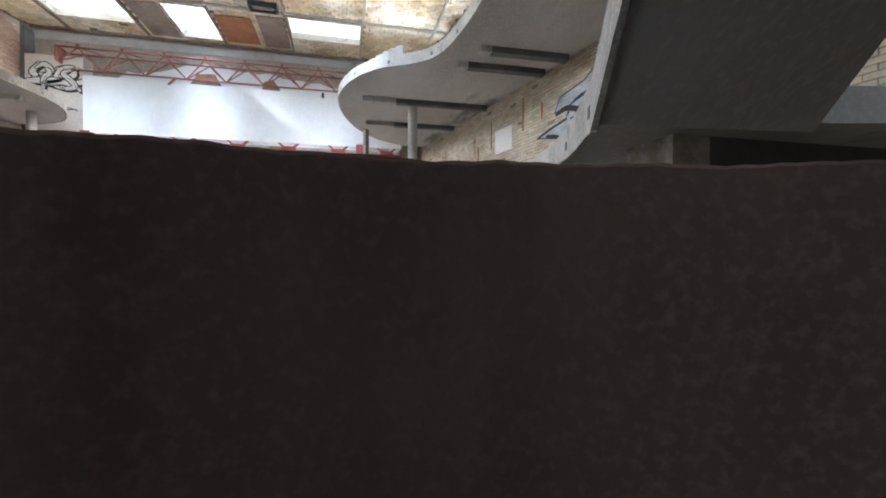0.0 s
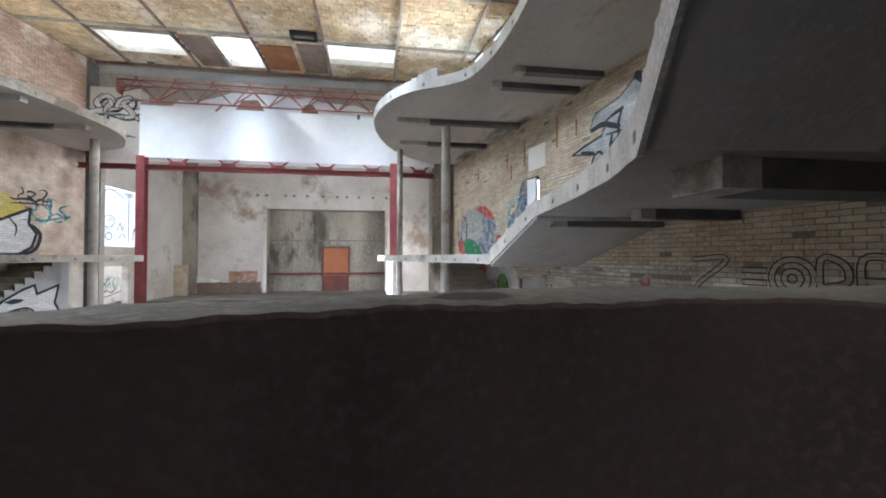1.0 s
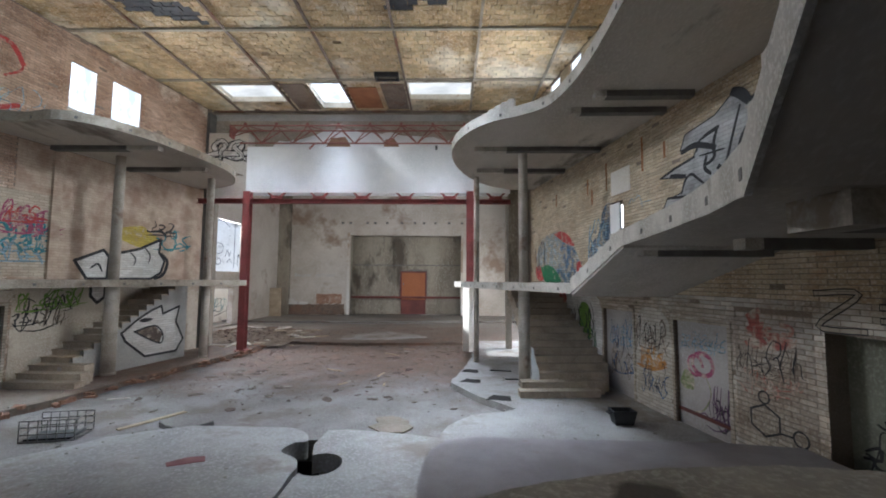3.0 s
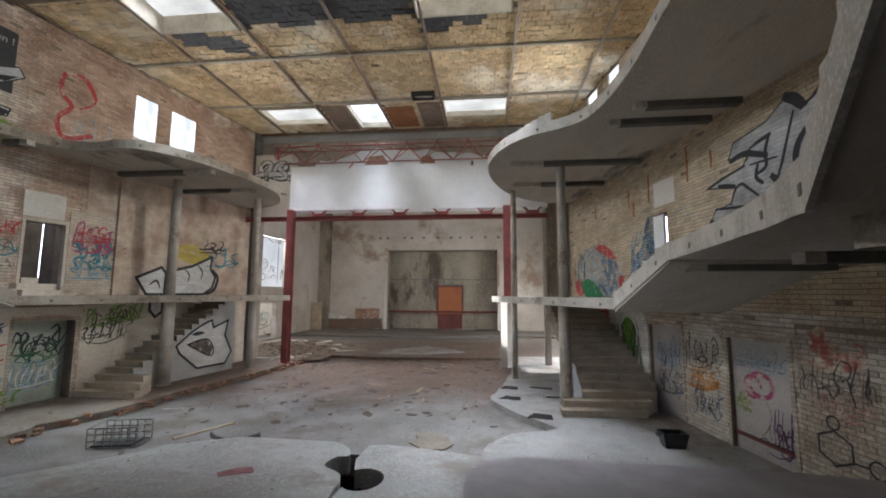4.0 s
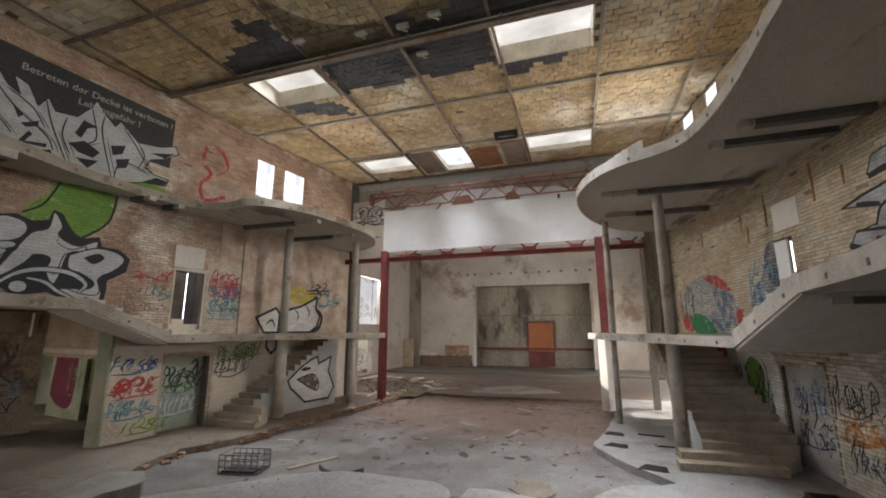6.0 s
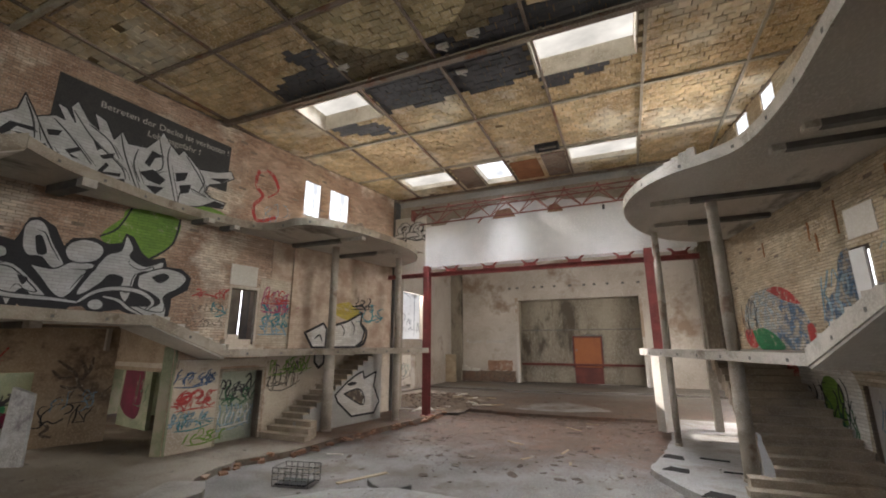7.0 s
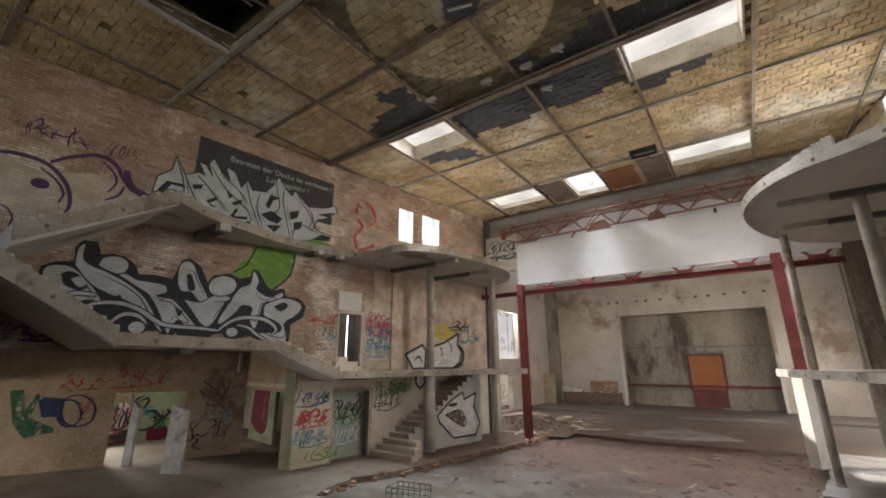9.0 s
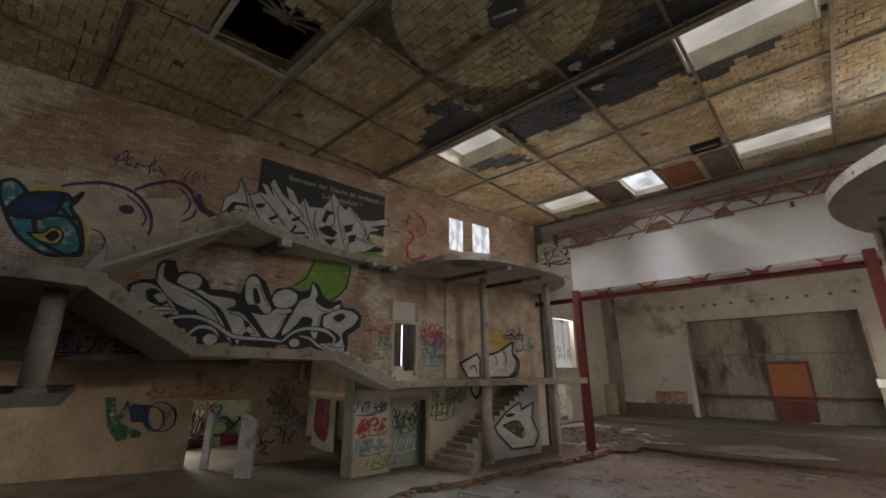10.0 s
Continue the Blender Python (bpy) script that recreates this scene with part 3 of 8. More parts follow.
v, f = block(-11.1, -9.65, 34.3, 34.69, 0.09, 10.4)
tagged(mesh_ob("stage_pilaster", v, f, STAINED), "dark grey pilaster in the stage corner", "pilaster", kind="structure")
v, f = prism([(4.6, 17.92), (4.86, 18.18), (4.6, 18.44), (4.34, 18.18)], 0.0, 2.75)
tagged(mesh_ob("stage_post", v, f, WHITE_WALL), "white painted post below the gallery", "post", kind="structure")

# side walls with their openings: (y from, y to, z from, z to)
L_HOLES = [(12.55, 13.38, 8.38, 9.9), (13.92, 15.02, 8.42, 9.92), (9.9, 10.85, 2.98, 5.02), (9.9, 11.35, 0.0, 2.25), (-6.0, 8.38, 0.0, 3.55)]
# The last right-hand hole is added, unseen, for the rear side fill lamp.
R_HOLES = [(13.5, 14.25, 9.2, 10.7), (15.15, 16.0, 9.2, 10.7), (11.3, 12.0, 3.05, 5.25), (8.05, 9.48, 0.0, 2.2), (11.0, 12.4, 0.0, 2.25), (2.2, 6.34, 0.0, 2.3), (18.0, 18.8, 0.0, 2.5), (-5.5, 0.5, 7.6, 10.2)]
side_wall("wall_left", -1, -6.5, 18.8, 0.0, CEIL + 0.3, L_HOLES, 0.38, MORTAR, "tall brick side wall with plaster remains, windows and openings")
side_wall("wall_right", 1, -6.5, 18.8, 0.0, CEIL + 0.3, R_HOLES, 0.38, MORTAR, "tall buff brick side wall with doorways and windows")
# rear wall, unseen, with openings added for the lamps that fill the hall from behind
front_wall("wall_rear", -7.2, 0.4, -22, 16, -0.2, CEIL + 0.3, [(-16.6, -12.6, 1.0, 3.0), (-9.0, 4.0, 6.2, 9.8)], PLASTER, "plain unseen rear wall with openings added for the fill lamps")

# the room behind the left ground-floor opening
def slant(name, a, b, za, zb, thick, material, label, holes=()):
    a, b = Vector(a), Vector(b)
    d = (b - a).normalized()
    nrm = Vector((-d.y, d.x))
    shapes = []
    for s0, s1, z0, z1 in wall_cells(0.0, (b - a).length, za, zb, list(holes)):
        p, q = a + d * s0, a + d * s1
        shapes.append(prism([p[:], q[:], (q + nrm * thick)[:], (p + nrm * thick)[:]], z0, z1))
    v, f = merge(*shapes)
    return tagged(mesh_ob(name, v, f, material), label, "wall", kind="structure")


slant("wall_foyer", (-12.75, 8.95), (-17.4, -1.0), 0.0, 3.9, -0.3, FOYER_BRICK, "painted brick wall of the side foyer with a doorway", [(2.0, 4.1, 0.0, 2.28)])
slant("wall_foyer_rear", (-17.4, -1.0), (-19.0, -7.0), 0.0, 3.9, -0.3, FOYER_BRICK, "painted wall of the side foyer")
slant("wall_foyer_green", (-17.5, 13.0), (-9.3, 12.2), 0.0, 3.1, 0.2, GREEN_ROOM, "green painted wall of the room beyond the foyer")
slant("wall_foyer_partition", (-15.6, 10.9), (-13.2, 10.55), 0.0, 2.7, 0.15, GREEN_ROOM, "green painted partition with a magenta figure behind the doorway")
slant("wall_foyer_back", (-18.0, -2.0), (-18.6, 13.2), 0.0, 3.1, 0.2, GREEN_ROOM, "green painted wall seen through the doorway", [(6.5, 8.0, 0.3, 2.4)])
slant("wall_foyer_lintel", (-9.32, 8.42), (-12.75, 8.95), 2.3, 3.9, -0.3, FOYER_BRICK, "painted brick wall above the foyer passage")
slant("wall_foyer_band", (-9.32, 8.40), (-12.6, 8.91), 2.42, 2.56, 0.06, PLASTER, "plaster band above the foyer passage")
v, f = prism([(-8.9, 8.4), (-9.75, 11.9), (-9.95, 11.85), (-9.3, 8.3)], 0.0, 3.05)
tagged(mesh_ob("wall_pier_side", v, f, GREEN_ROOM), "greenish side of the foyer pier", "wall", kind="structure")
v, f = merge(prism([(-22, -7), (wx(-1, -7) - 0.39, -7), (wx(-1, 8.6) - 0.39, 8.6), (-12.8, 9.0), (-22, 9.0)], 3.9, 4.1), prism([(-22, 9.1), (-12.8, 9.1), (wx(-1, 8.6) - 0.39, 8.66), (wx(-1, 14) - 0.39, 14), (-22, 14)], 2.76, 2.92), block(-22, -12.8, 8.58, 8.7, 2.92, 4.1))
tagged(mesh_ob("ceiling_foyer", v, f, SOFFIT), "grey concrete ceiling of the side foyer", "ceiling", kind="structure")
v, f = prism([(wx(1, -7) + 0.39, -7), (16, -7), (16, 14), (wx(1, 14) + 0.39, 14)], 2.9, 3.1)
tagged(mesh_ob("ceiling_foyer_right", v, f, SOFFIT), "grey concrete ceiling behind the doorways", "ceiling", kind="structure")
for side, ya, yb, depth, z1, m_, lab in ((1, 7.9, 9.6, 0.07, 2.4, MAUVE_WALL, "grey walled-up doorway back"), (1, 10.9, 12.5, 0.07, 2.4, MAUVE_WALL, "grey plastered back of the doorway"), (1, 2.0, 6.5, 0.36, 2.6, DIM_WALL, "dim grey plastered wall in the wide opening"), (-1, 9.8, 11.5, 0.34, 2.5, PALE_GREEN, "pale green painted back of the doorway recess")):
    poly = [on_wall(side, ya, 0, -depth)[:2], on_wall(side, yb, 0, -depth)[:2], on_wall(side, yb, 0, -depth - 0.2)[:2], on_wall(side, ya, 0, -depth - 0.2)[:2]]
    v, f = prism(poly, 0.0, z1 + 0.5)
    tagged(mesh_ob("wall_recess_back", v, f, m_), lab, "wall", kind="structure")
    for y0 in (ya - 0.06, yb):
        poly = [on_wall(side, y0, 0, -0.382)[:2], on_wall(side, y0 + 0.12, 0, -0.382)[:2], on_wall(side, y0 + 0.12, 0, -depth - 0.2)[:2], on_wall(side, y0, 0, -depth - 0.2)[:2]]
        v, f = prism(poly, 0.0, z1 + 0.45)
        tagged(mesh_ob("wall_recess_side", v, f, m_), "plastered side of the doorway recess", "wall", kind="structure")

# outer ground and bright surroundings
v, f = block(-120, 120, -120, 160, -3.4, -3.0)
tagged(mesh_ob("ground_outside", v, f, mat("outside_ground", (0.2, 0.22, 0.12), (0.12, 0.14, 0.07), None, 0.5)), "grassy ground round the building", "ground", kind="structure")


# ---- galleries ----
def flip(pts):
    """The right-hand plan mirrored to the left of the hall."""
    return [(-0.9 - x, y) for x, y in pts]


def wall_line(side, ys):
    return [(wx(side, y), y) for y in ys]


def slab(name, parent, outer, inner, zb, zt, label):
    """A gallery slab: pale edge along its outer line, grey concrete below."""
    v, f = prism(list(outer) + list(inner), zb, zt)
    return mesh_ob(name, v, f, SOFFIT, parent, label)


def edge_strip(parent, outer, zb, zt, side, label="pale worn concrete edge"):
    """The lit face of a slab: a thin fascia that follows the outer line, with dark sockets of a lost railing."""
    n = len(outer)
    za = zb if isinstance(zb, (list, tuple)) else [zb] * n
    zc = zt if isinstance(zt, (list, tuple)) else [zt] * n
    v, f = [], []
    for i, (x, y) in enumerate(outer):
        a, b = outer[max(0, i - 1)], outer[min(n - 1, i + 1)]
        d = Vector((b[0] - a[0], b[1] - a[1])).normalized()
        nx, ny = (-d.y * side, d.x * side)
        for o, z in ((0.0, za[i] - 0.006), (0.035, za[i] - 0.006), (0.035, zc[i] + 0.012), (-0.12, zc[i] + 0.012)):
            v.append((x + nx * o, y + ny * o, z))
    for i in range(n - 1):
        for k in range(4):
            f.append((4 * i + k, 4 * i + (k + 1) % 4, 4 * i + 4 + (k + 1) % 4, 4 * i + 4 + k))
    f += [(3, 2, 1, 0), tuple(4 * (n - 1) + k for k in range(4))]
    bm = bmesh.new()
    vs = [bm.verts.new(p) for p in v]
    for q in f:
        bm.faces.new([vs[k] for k in q])
    strip = part("slab_edge", bm, CONCRETE_EDGE if side < 0 else EDGE_DIRTY, parent, label)
    gone = 0.0
    for i in range(n - 1):
        p, q = Vector(outer[i]), Vector(outer[i + 1])
        d, s = (q - p).normalized(), 0.0
        while gone + (q - p).length - s > 1.15:
            s += 1.15 - gone
            gone = 0.0
            k = s / (q - p).length
            z = (za[i] + (za[i + 1] - za[i]) * k + zc[i] + (zc[i + 1] - zc[i]) * k) / 2 - 0.02
            m_ = p + d * s + Vector((-d.y, d.x)) * side * 0.034
            w_ = Vector((-d.y, d.x)) * 0.006
            t_ = d * 0.035
            v4, f4 = prism([(m_ - t_ - w_)[:], (m_ + t_ - w_)[:], (m_ + t_ + w_)[:], (m_ - t_ + w_)[:]], z - 0.035, z + 0.035)
            mesh_ob("socket", v4, f4, CONCRETE_DARK, strip)
        gone += (q - p).length - s
    return strip


def flight(parent, a0, a1, b0, b1, z0, z1, n, thick=0.28):
    """A stair flight between the plan edges a0-a1 (outer) and b0-b1 (inner), as a stepped slab."""
    shapes = []
    for i in range(n):
        k0, k1 = i / n, (i + 1) / n
        P = lambda p, q, k: (p[0] + (q[0] - p[0]) * k, p[1] + (q[1] - p[1]) * k)
        poly = [P(a0, a1, k0), P(a0, a1, k1), P(b0, b1, k1), P(b0, b1, k0)]
        zs0, zs1 = z0 + (z1 - z0) * k0, z0 + (z1 - z0) * k1
        shapes.append(prism(poly, [zs0 - thick, zs1 - thick, zs1 - thick, zs0 - thick], zs1))
    v, f = merge(*shapes)
    return mesh_ob("stair_flight", v, f, SOFFIT, parent, "stepped concrete flight")


def gallery(side):
    s = "right" if side > 0 else "left"
    tag = (lambda p: list(p)) if side > 0 else flip
    low = thing("gallery_lower_" + s, (wx(side, 13), 13, 2.75), "lower gallery of bare concrete with stairs to the landing, railing lost", "gallery", kind="structure")
    low.location = (0, 0, 0)
    deck_out = [(4.0, 17.75), (4.5, 15.75), (5.62, 12.4), (6.55, 9.6)] if side > 0 else [(-4.75, 17.3), (-5.42, 15.9), (-6.62, 12.9), (-7.72, 9.1)]
    yend = deck_out[-1][1]
    slab("deck_slab", low, deck_out, wall_line(side, (yend, 17.75 if side > 0 else 17.3)), 2.76, 2.97, "grey concrete deck")
    edge_strip(low, deck_out, 2.76, 2.97, -side)
    land = [deck_out[-1], (6.6, 6.86), (6.08, 4.0), (5.44, 2.38)] if side > 0 else [deck_out[-1], (-7.82, 6.9), (-7.6, 5.0), (-7.0, 2.75)]
    flight(low, land[0], land[1], (wx(side, yend), yend), (wx(side, land[1][1]), land[1][1]), 2.97, 3.86, 5)
    edge_strip(low, [land[0], land[1]], [2.76, 3.62], [3.06, 3.90], -side)
    mid = arc_pts(land[1:], 4)
    slab("landing_slab", low, mid, ([(6.9, 2.2)] if side > 0 else []) + wall_line(side, (1.5 if side > 0 else land[3][1], land[1][1])), 3.62, 3.86, "grey concrete landing")
    drop = [(0.1 if side > 0 else 0.0) * max(0.0, 2 * i / (len(mid) - 1) - 1) for i in range(len(mid))]
    edge_strip(low, mid, [3.62 - d for d in drop], [3.86 - d / 2 for d in drop], -side)
    top = (4.62, 0.36) if side > 0 else (-6.85, 0.72)
    inner = (wx(side, land[3][1]), land[3][1]) if side < 0 else (6.9, 2.2)
    inner_top = (wx(side, top[1]), top[1]) if side < 0 else (6.05, 0.4)
    flight(low, land[3], top, inner, inner_top, 3.86, 5.12, 8, 0.3)
    edge_strip(low, [land[3], top], [3.60, 4.80] if side < 0 else [3.53, 4.80], [3.94, 5.2] if side < 0 else [3.81, 5.08], -side)
    rear = [top, (4.5, -0.1), (4.6, -0.5), (5.1, -1.2), (5.1, -7.0)] if side > 0 else [top, (-6.75, 0.2), (-6.7, -0.35), (-7.0, -1.2), (-7.0, -7.0)]
    rear = arc_pts(rear, 4)
    slab("rear_platform", low, rear, wall_line(side, (-7.0, top[1])), 4.84, 5.12, "grey concrete rear platform")
    edge_strip(low, rear, 4.84, 5.14, -side)
    # upper gallery: a round bay towards the stage, then narrower, then stairs down to the rear platform
    up = thing("gallery_upper_" + s, (0, 0, 0), "upper gallery of bare concrete with a round bay, railing lost", "gallery", kind="structure")
    if side > 0:
        o = [(6.5, 18.0), (5.4, 17.2), (4.6, 16.0), (4.1, 14.6), (3.86, 13.2), (3.92, 12.0), (4.3, 10.9), (4.85, 10.2), (5.42, 9.85), (5.95, 9.35), (6.2, 8.5), (6.3, 7.2), (6.25, 5.8), (6.2, 4.2), (6.0, 3.2)]
    else:
        o = [(-6.9, 18.0), (-5.6, 17.3), (-4.9, 16.3), (-4.52, 15.2), (-4.5, 14.1), (-4.66, 12.8), (-4.92, 11.5), (-5.5, 10.4), (-6.25, 10.05), (-7.1, 10.2), (-7.85, 9.9), (-8.2, 9.0), (-8.36, 8.0), (-8.33, 6.8), (-8.05, 5.5), (-7.75, 4.4), (-7.19, 3.5)]
    bay = arc_pts(o, 4)
    slab("gallery_slab", up, bay, wall_line(side, (o[-1][1], 18.0)), 7.0, 7.22, "smooth grey concrete soffit")
    edge_strip(up, bay, 7.0, 7.24, -side)
    end = (5.2, 1.2) if side > 0 else (-6.65, 0.85)
    flight(up, end, o[-1], (wx(side, end[1]), end[1]), (wx(side, o[-1][1]), o[-1][1]), 5.5, 7.22, 10, 0.3)
    edge_strip(up, [o[-1], end], [6.95, 5.3], [7.3, 5.62], -side)
    # a broken upstand that climbs in steps along the edge of the right-hand bay
    k0 = int(len(bay) * 0.46)
    for i in range(5 if side > 0 else 0):
        p, q, h = bay[k0 + i], bay[k0 + i + 1], 0.05 + 0.045 * i
        v, f = bar((p[0] + 0.06, p[1], 7.235 + h / 2), (q[0] + 0.06, q[1], 7.235 + h / 2), 0.12, h)
        mesh_ob("upstand", v, f, CONCRETE_EDGE, up, "broken concrete upstand")
    # cross beams below the slabs
    beams = [(8.6, 6.8, 7.0, 0.2, 0.13), (9.45, 6.54, 7.0, 0.2, 0.13), (12.3, 4.5, 7.0, 0.22, 0.13), (14.7, 4.73, 7.0, 0.22, 0.13), (7.08, 6.98, 3.625, 0.24, 0.17), (5.7, 7.67, 3.625, 0.24, 0.15), (2.9, 6.25, 3.62, 0.5, 0.22)]
    if side < 0:
        beams = [(14.6, -5.0, 7.0, 0.22, 0.13), (12.2, -5.0, 7.0, 0.22, 0.13), (9.3, -8.05, 7.0, 0.2, 0.13), (8.4, -8.1, 7.0, 0.2, 0.13), (5.0, -7.9, 7.0, 0.3, 0.2), (7.6, -8.3, 3.62, 0.22, 0.14), (4.6, -8.0, 3.62, 0.22, 0.14)]
    # Beams coloured dark for shade, end caps pale for the light on them.
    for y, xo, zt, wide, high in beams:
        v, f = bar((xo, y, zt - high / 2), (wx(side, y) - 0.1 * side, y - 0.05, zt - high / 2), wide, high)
        o_ = mesh_ob("cross_beam", v, f, CONCRETE_DARK, up if zt > 4 else low, "concrete cross beam, coloured dark for shade below the slab")
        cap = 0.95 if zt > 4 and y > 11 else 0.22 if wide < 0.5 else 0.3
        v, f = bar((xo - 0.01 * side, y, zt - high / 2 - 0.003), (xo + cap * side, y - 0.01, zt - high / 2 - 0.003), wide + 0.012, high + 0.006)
        mesh_ob("beam_end", v, f, CONCRETE_EDGE, o_, "pale cap painted for light on the beam end")
    return low, up


gallery(1)
gallery(-1)
# unseen dark walls added behind the camera to keep the parapet face unlit
v, f = merge(block(0.6, 5.0, -1.5, -1.3, -0.2, 4.84), block(4.98, 5.1, -1.3, -0.1, -0.2, 4.84), block(0.9, 5.0, -1.3, -0.85, 4.7, 4.84))
tagged(mesh_ob("wall_booth", v, f, CONCRETE_DARK), "unseen plain walls added to keep rear light off the parapet", "wall", kind="structure")
# rear balcony edge beam that joins the two platforms behind the camera
v, f = block(-7.0, 5.1, -7.0, -2.2, 4.84, 5.12)
tagged(mesh_ob("rear_balcony", v, f, SOFFIT), "concrete rear balcony between the two galleries", "balcony", kind="structure")


def column(x, y, lower, upper, label):
    c = thing("column", (x, y, 0), label, "column", "gallery columns")
    v, f = tube((0, 0, 0.0), (0, 0, 2.76), lower, lower * 0.96, 24)
    mesh_ob("lower_shaft", v, f, COLUMN, c, smooth=True)
    v, f = tube((0, 0, 2.975), (0, 0, 7.0), upper, upper * 0.95, 24)
    mesh_ob("upper_shaft", v, f, COLUMN, c, smooth=True)
    v, f = tube((0, 0, 0.0), (0, 0, 0.08), lower * 1.12, lower * 1.08, 24)
    mesh_ob("base_ring", v, f, COLUMN, c, smooth=True)


column(4.78, 15.85, 0.1, 0.11, "slender round concrete column under the gallery bay")
column(5.97, 12.45, 0.17, 0.14, "round concrete column with tags beside the stairs")
column(-5.76, 16.2, 0.15, 0.14, "slender round concrete column under the gallery bay")
column(-7.0, 13.2, 0.2, 0.15, "round concrete column with black tags beside the stairs")
v, f = prism([(-7.2, -6.8), (-7.2, 0.75), (-15.6, 1.95), (-17.0, -6.8)], 2.7, 2.92)
tagged(mesh_ob("mezzanine_slab", v, f, CONCRETE), "dim concrete mezzanine floor over the rear of the foyer", "floor", kind="structure")
pc = thing("column", (-7.6, 0.35, 2.92), "round grey concrete column below the rear platform", "column", "gallery columns")
mesh_ob("shaft", *tube((0, 0, 0), (0, 0, 1.92), 0.2, 0.19, 24), COLUMN, pc, smooth=True)
mesh_ob("base_ring", *tube((0, 0, 0), (0, 0, 0.08), 0.23, 0.22, 24), COLUMN, pc, smooth=True)


# ---- ceiling ----
HOLES = SKYLIGHTS + [(-5.86, -3.9, 1.75, 3.5)]
RIBX = [-8.6, -5.92, -3.28, -0.58, 1.98, 4.66, 7.3]
RIBY = [0.2, 3.6, 6.2, 8.95, 12.3, 15.55, 18.6]
C_CIRC = (-0.85, 5.85, 2.27)


def ceiling_tone(x, y):
    """yellow blocks, the painted bay round the rosette, or black patches."""
    if math.hypot(x - C_CIRC[0], y - C_CIRC[1]) < C_CIRC[2] + 0.1:
        return "olive"
    if -5.9 < x < -3.3 and 6.7 < y < 8.95 and y > 8.0 - 1.0 * (x > -4.35) + 0.25 * math.sin(3 * x):
        return "black"
    if 9.0 < y < 10.75 + 0.12 * math.sin(3.1 * x) and -3.3 < x < 1.95:
        return "black"
    if 10.75 < y < 11.6 - 0.35 * (x - 2.0) + 0.1 * math.sin(6 * x) and 2.0 < x < 3.9:
        return "black"
    if abs(y - 11.35 - 0.35 * (x + 4.6)) < 0.45 and -5.7 < x < -3.7:
        return "black"
    if 7.7 - 0.3 * math.sin(2 * x) < y < 8.95 and 1.5 < x < 4.6:
        return "black"
    if -3.25 < x < 1.95 and 3.6 < y < 8.95:
        return "black" if y > 8.2 + 0.25 * math.sin(3 * x) and x > -0.5 else "olive"
    return "yellow"


cells = wall_cells(-11.5, 11.5, -7.2, 18.9, HOLES)
v, f = merge(*[block(c[0], c[1], c[2], c[3], CEIL + 0.03, CEIL + 0.3) for c in cells])
back = tagged(mesh_ob("ceiling", v, f, BLOCK_BACK), "ceiling of yellow-brown insulation blocks between ribs, patched with black", "ceiling", kind="structure")
rnd = random.Random(11)
groups = {"yellow": ([], []), "black": ([], []), "olive": ([], [])}
bx, by = 0.28, 0.215
row, y = 0, -7.0
while y < 18.75:
    x = -10.9 + (row % 2) * bx / 2
    while x < 10.9:
        cx, cy = x + bx / 2, y + by / 2
        if abs(cx) < 10.35 - 0.1611 * cy and not any(h[0] - 0.1 < cx < h[1] + 0.1 and h[2] - 0.1 < cy < h[3] + 0.1 for h in HOLES):
            tone = ceiling_tone(cx + rnd.uniform(-.06, .06), cy + rnd.uniform(-.05, .05))
            if rnd.random() > 0.004:
                V, F = groups[tone]
                g = rnd.uniform(0.004, 0.012)
                z = CEIL + rnd.uniform(-0.012, 0.008) + (0.012 if tone == "black" else 0)
                k = len(V)
                dz = [rnd.uniform(-0.009, 0.009) for _ in range(4)]
                ca, sa = math.cos(rnd.gauss(0, 0.035)), rnd.gauss(0, 0.05)
                ox, oy = cx + rnd.uniform(-0.012, 0.012), cy + rnd.uniform(-0.014, 0.014)
                low_ = [(ox + p * ca - q * sa, oy + p * sa + q * ca) for p, q in ((g - bx / 2, g - by / 2), (bx / 2 - g, g - by / 2), (bx / 2 - g, by / 2 - g), (g - bx / 2, by / 2 - g))]
                V += [(low_[m][0], low_[m][1], z + dz[m]) for m in range(4)] + [(low_[m][0], low_[m][1], CEIL + 0.05) for m in range(4)]
                F += [(k, k + 3, k + 2, k + 1), (k, k + 1, k + 5, k + 4), (k + 1, k + 2, k + 6, k + 5), (k + 2, k + 3, k + 7, k + 6), (k + 3, k, k + 4, k + 7)]
        x += bx
    y += by
    row += 1
tagged(mesh_ob("ceiling_blocks", *groups["yellow"], BLOCK), "rows of yellow-brown insulation blocks on the ceiling", "ceiling", kind="structure")
tagged(mesh_ob("ceiling_ring", *groups["olive"], BLOCK_OLIVE), "yellow painted disc with darker olive blocks round the rosette", "ceiling", kind="structure")
tagged(mesh_ob("ceiling_patches", *groups["black"], BITUMEN), "black bitumen patches where blocks came off the ceiling", "ceiling", kind="structure")
for i, y in enumerate(RIBY):
    pale = i in (1, 4, 5)
    v, f = block(-(10.2 - 0.16 * y), 10.2 - 0.16 * y, y - (0.09 if i == 3 else 0.05), y + (0.09 if i == 3 else 0.05), CEIL - (0.16 if i in (1, 3) else 0.07), CEIL + 0.05)
    tagged(mesh_ob("ceiling_rib", v, f, RIB_PALE if pale else RIB), "rusty brown ceiling rib" if not pale else "pale concrete ceiling rib", "rib", "cross ribs", "structure")
for i, x in enumerate(RIBX):
    v, f = block(x - 0.04, x + 0.04, -7.0, 18.7, CEIL - 0.065, CEIL + 0.05)
    tagged(mesh_ob("ceiling_rib", v, f, RIB if i < 5 else RIB_PALE), "thin rusty ceiling rib running to the stage", "rib", "long ribs", "structure")


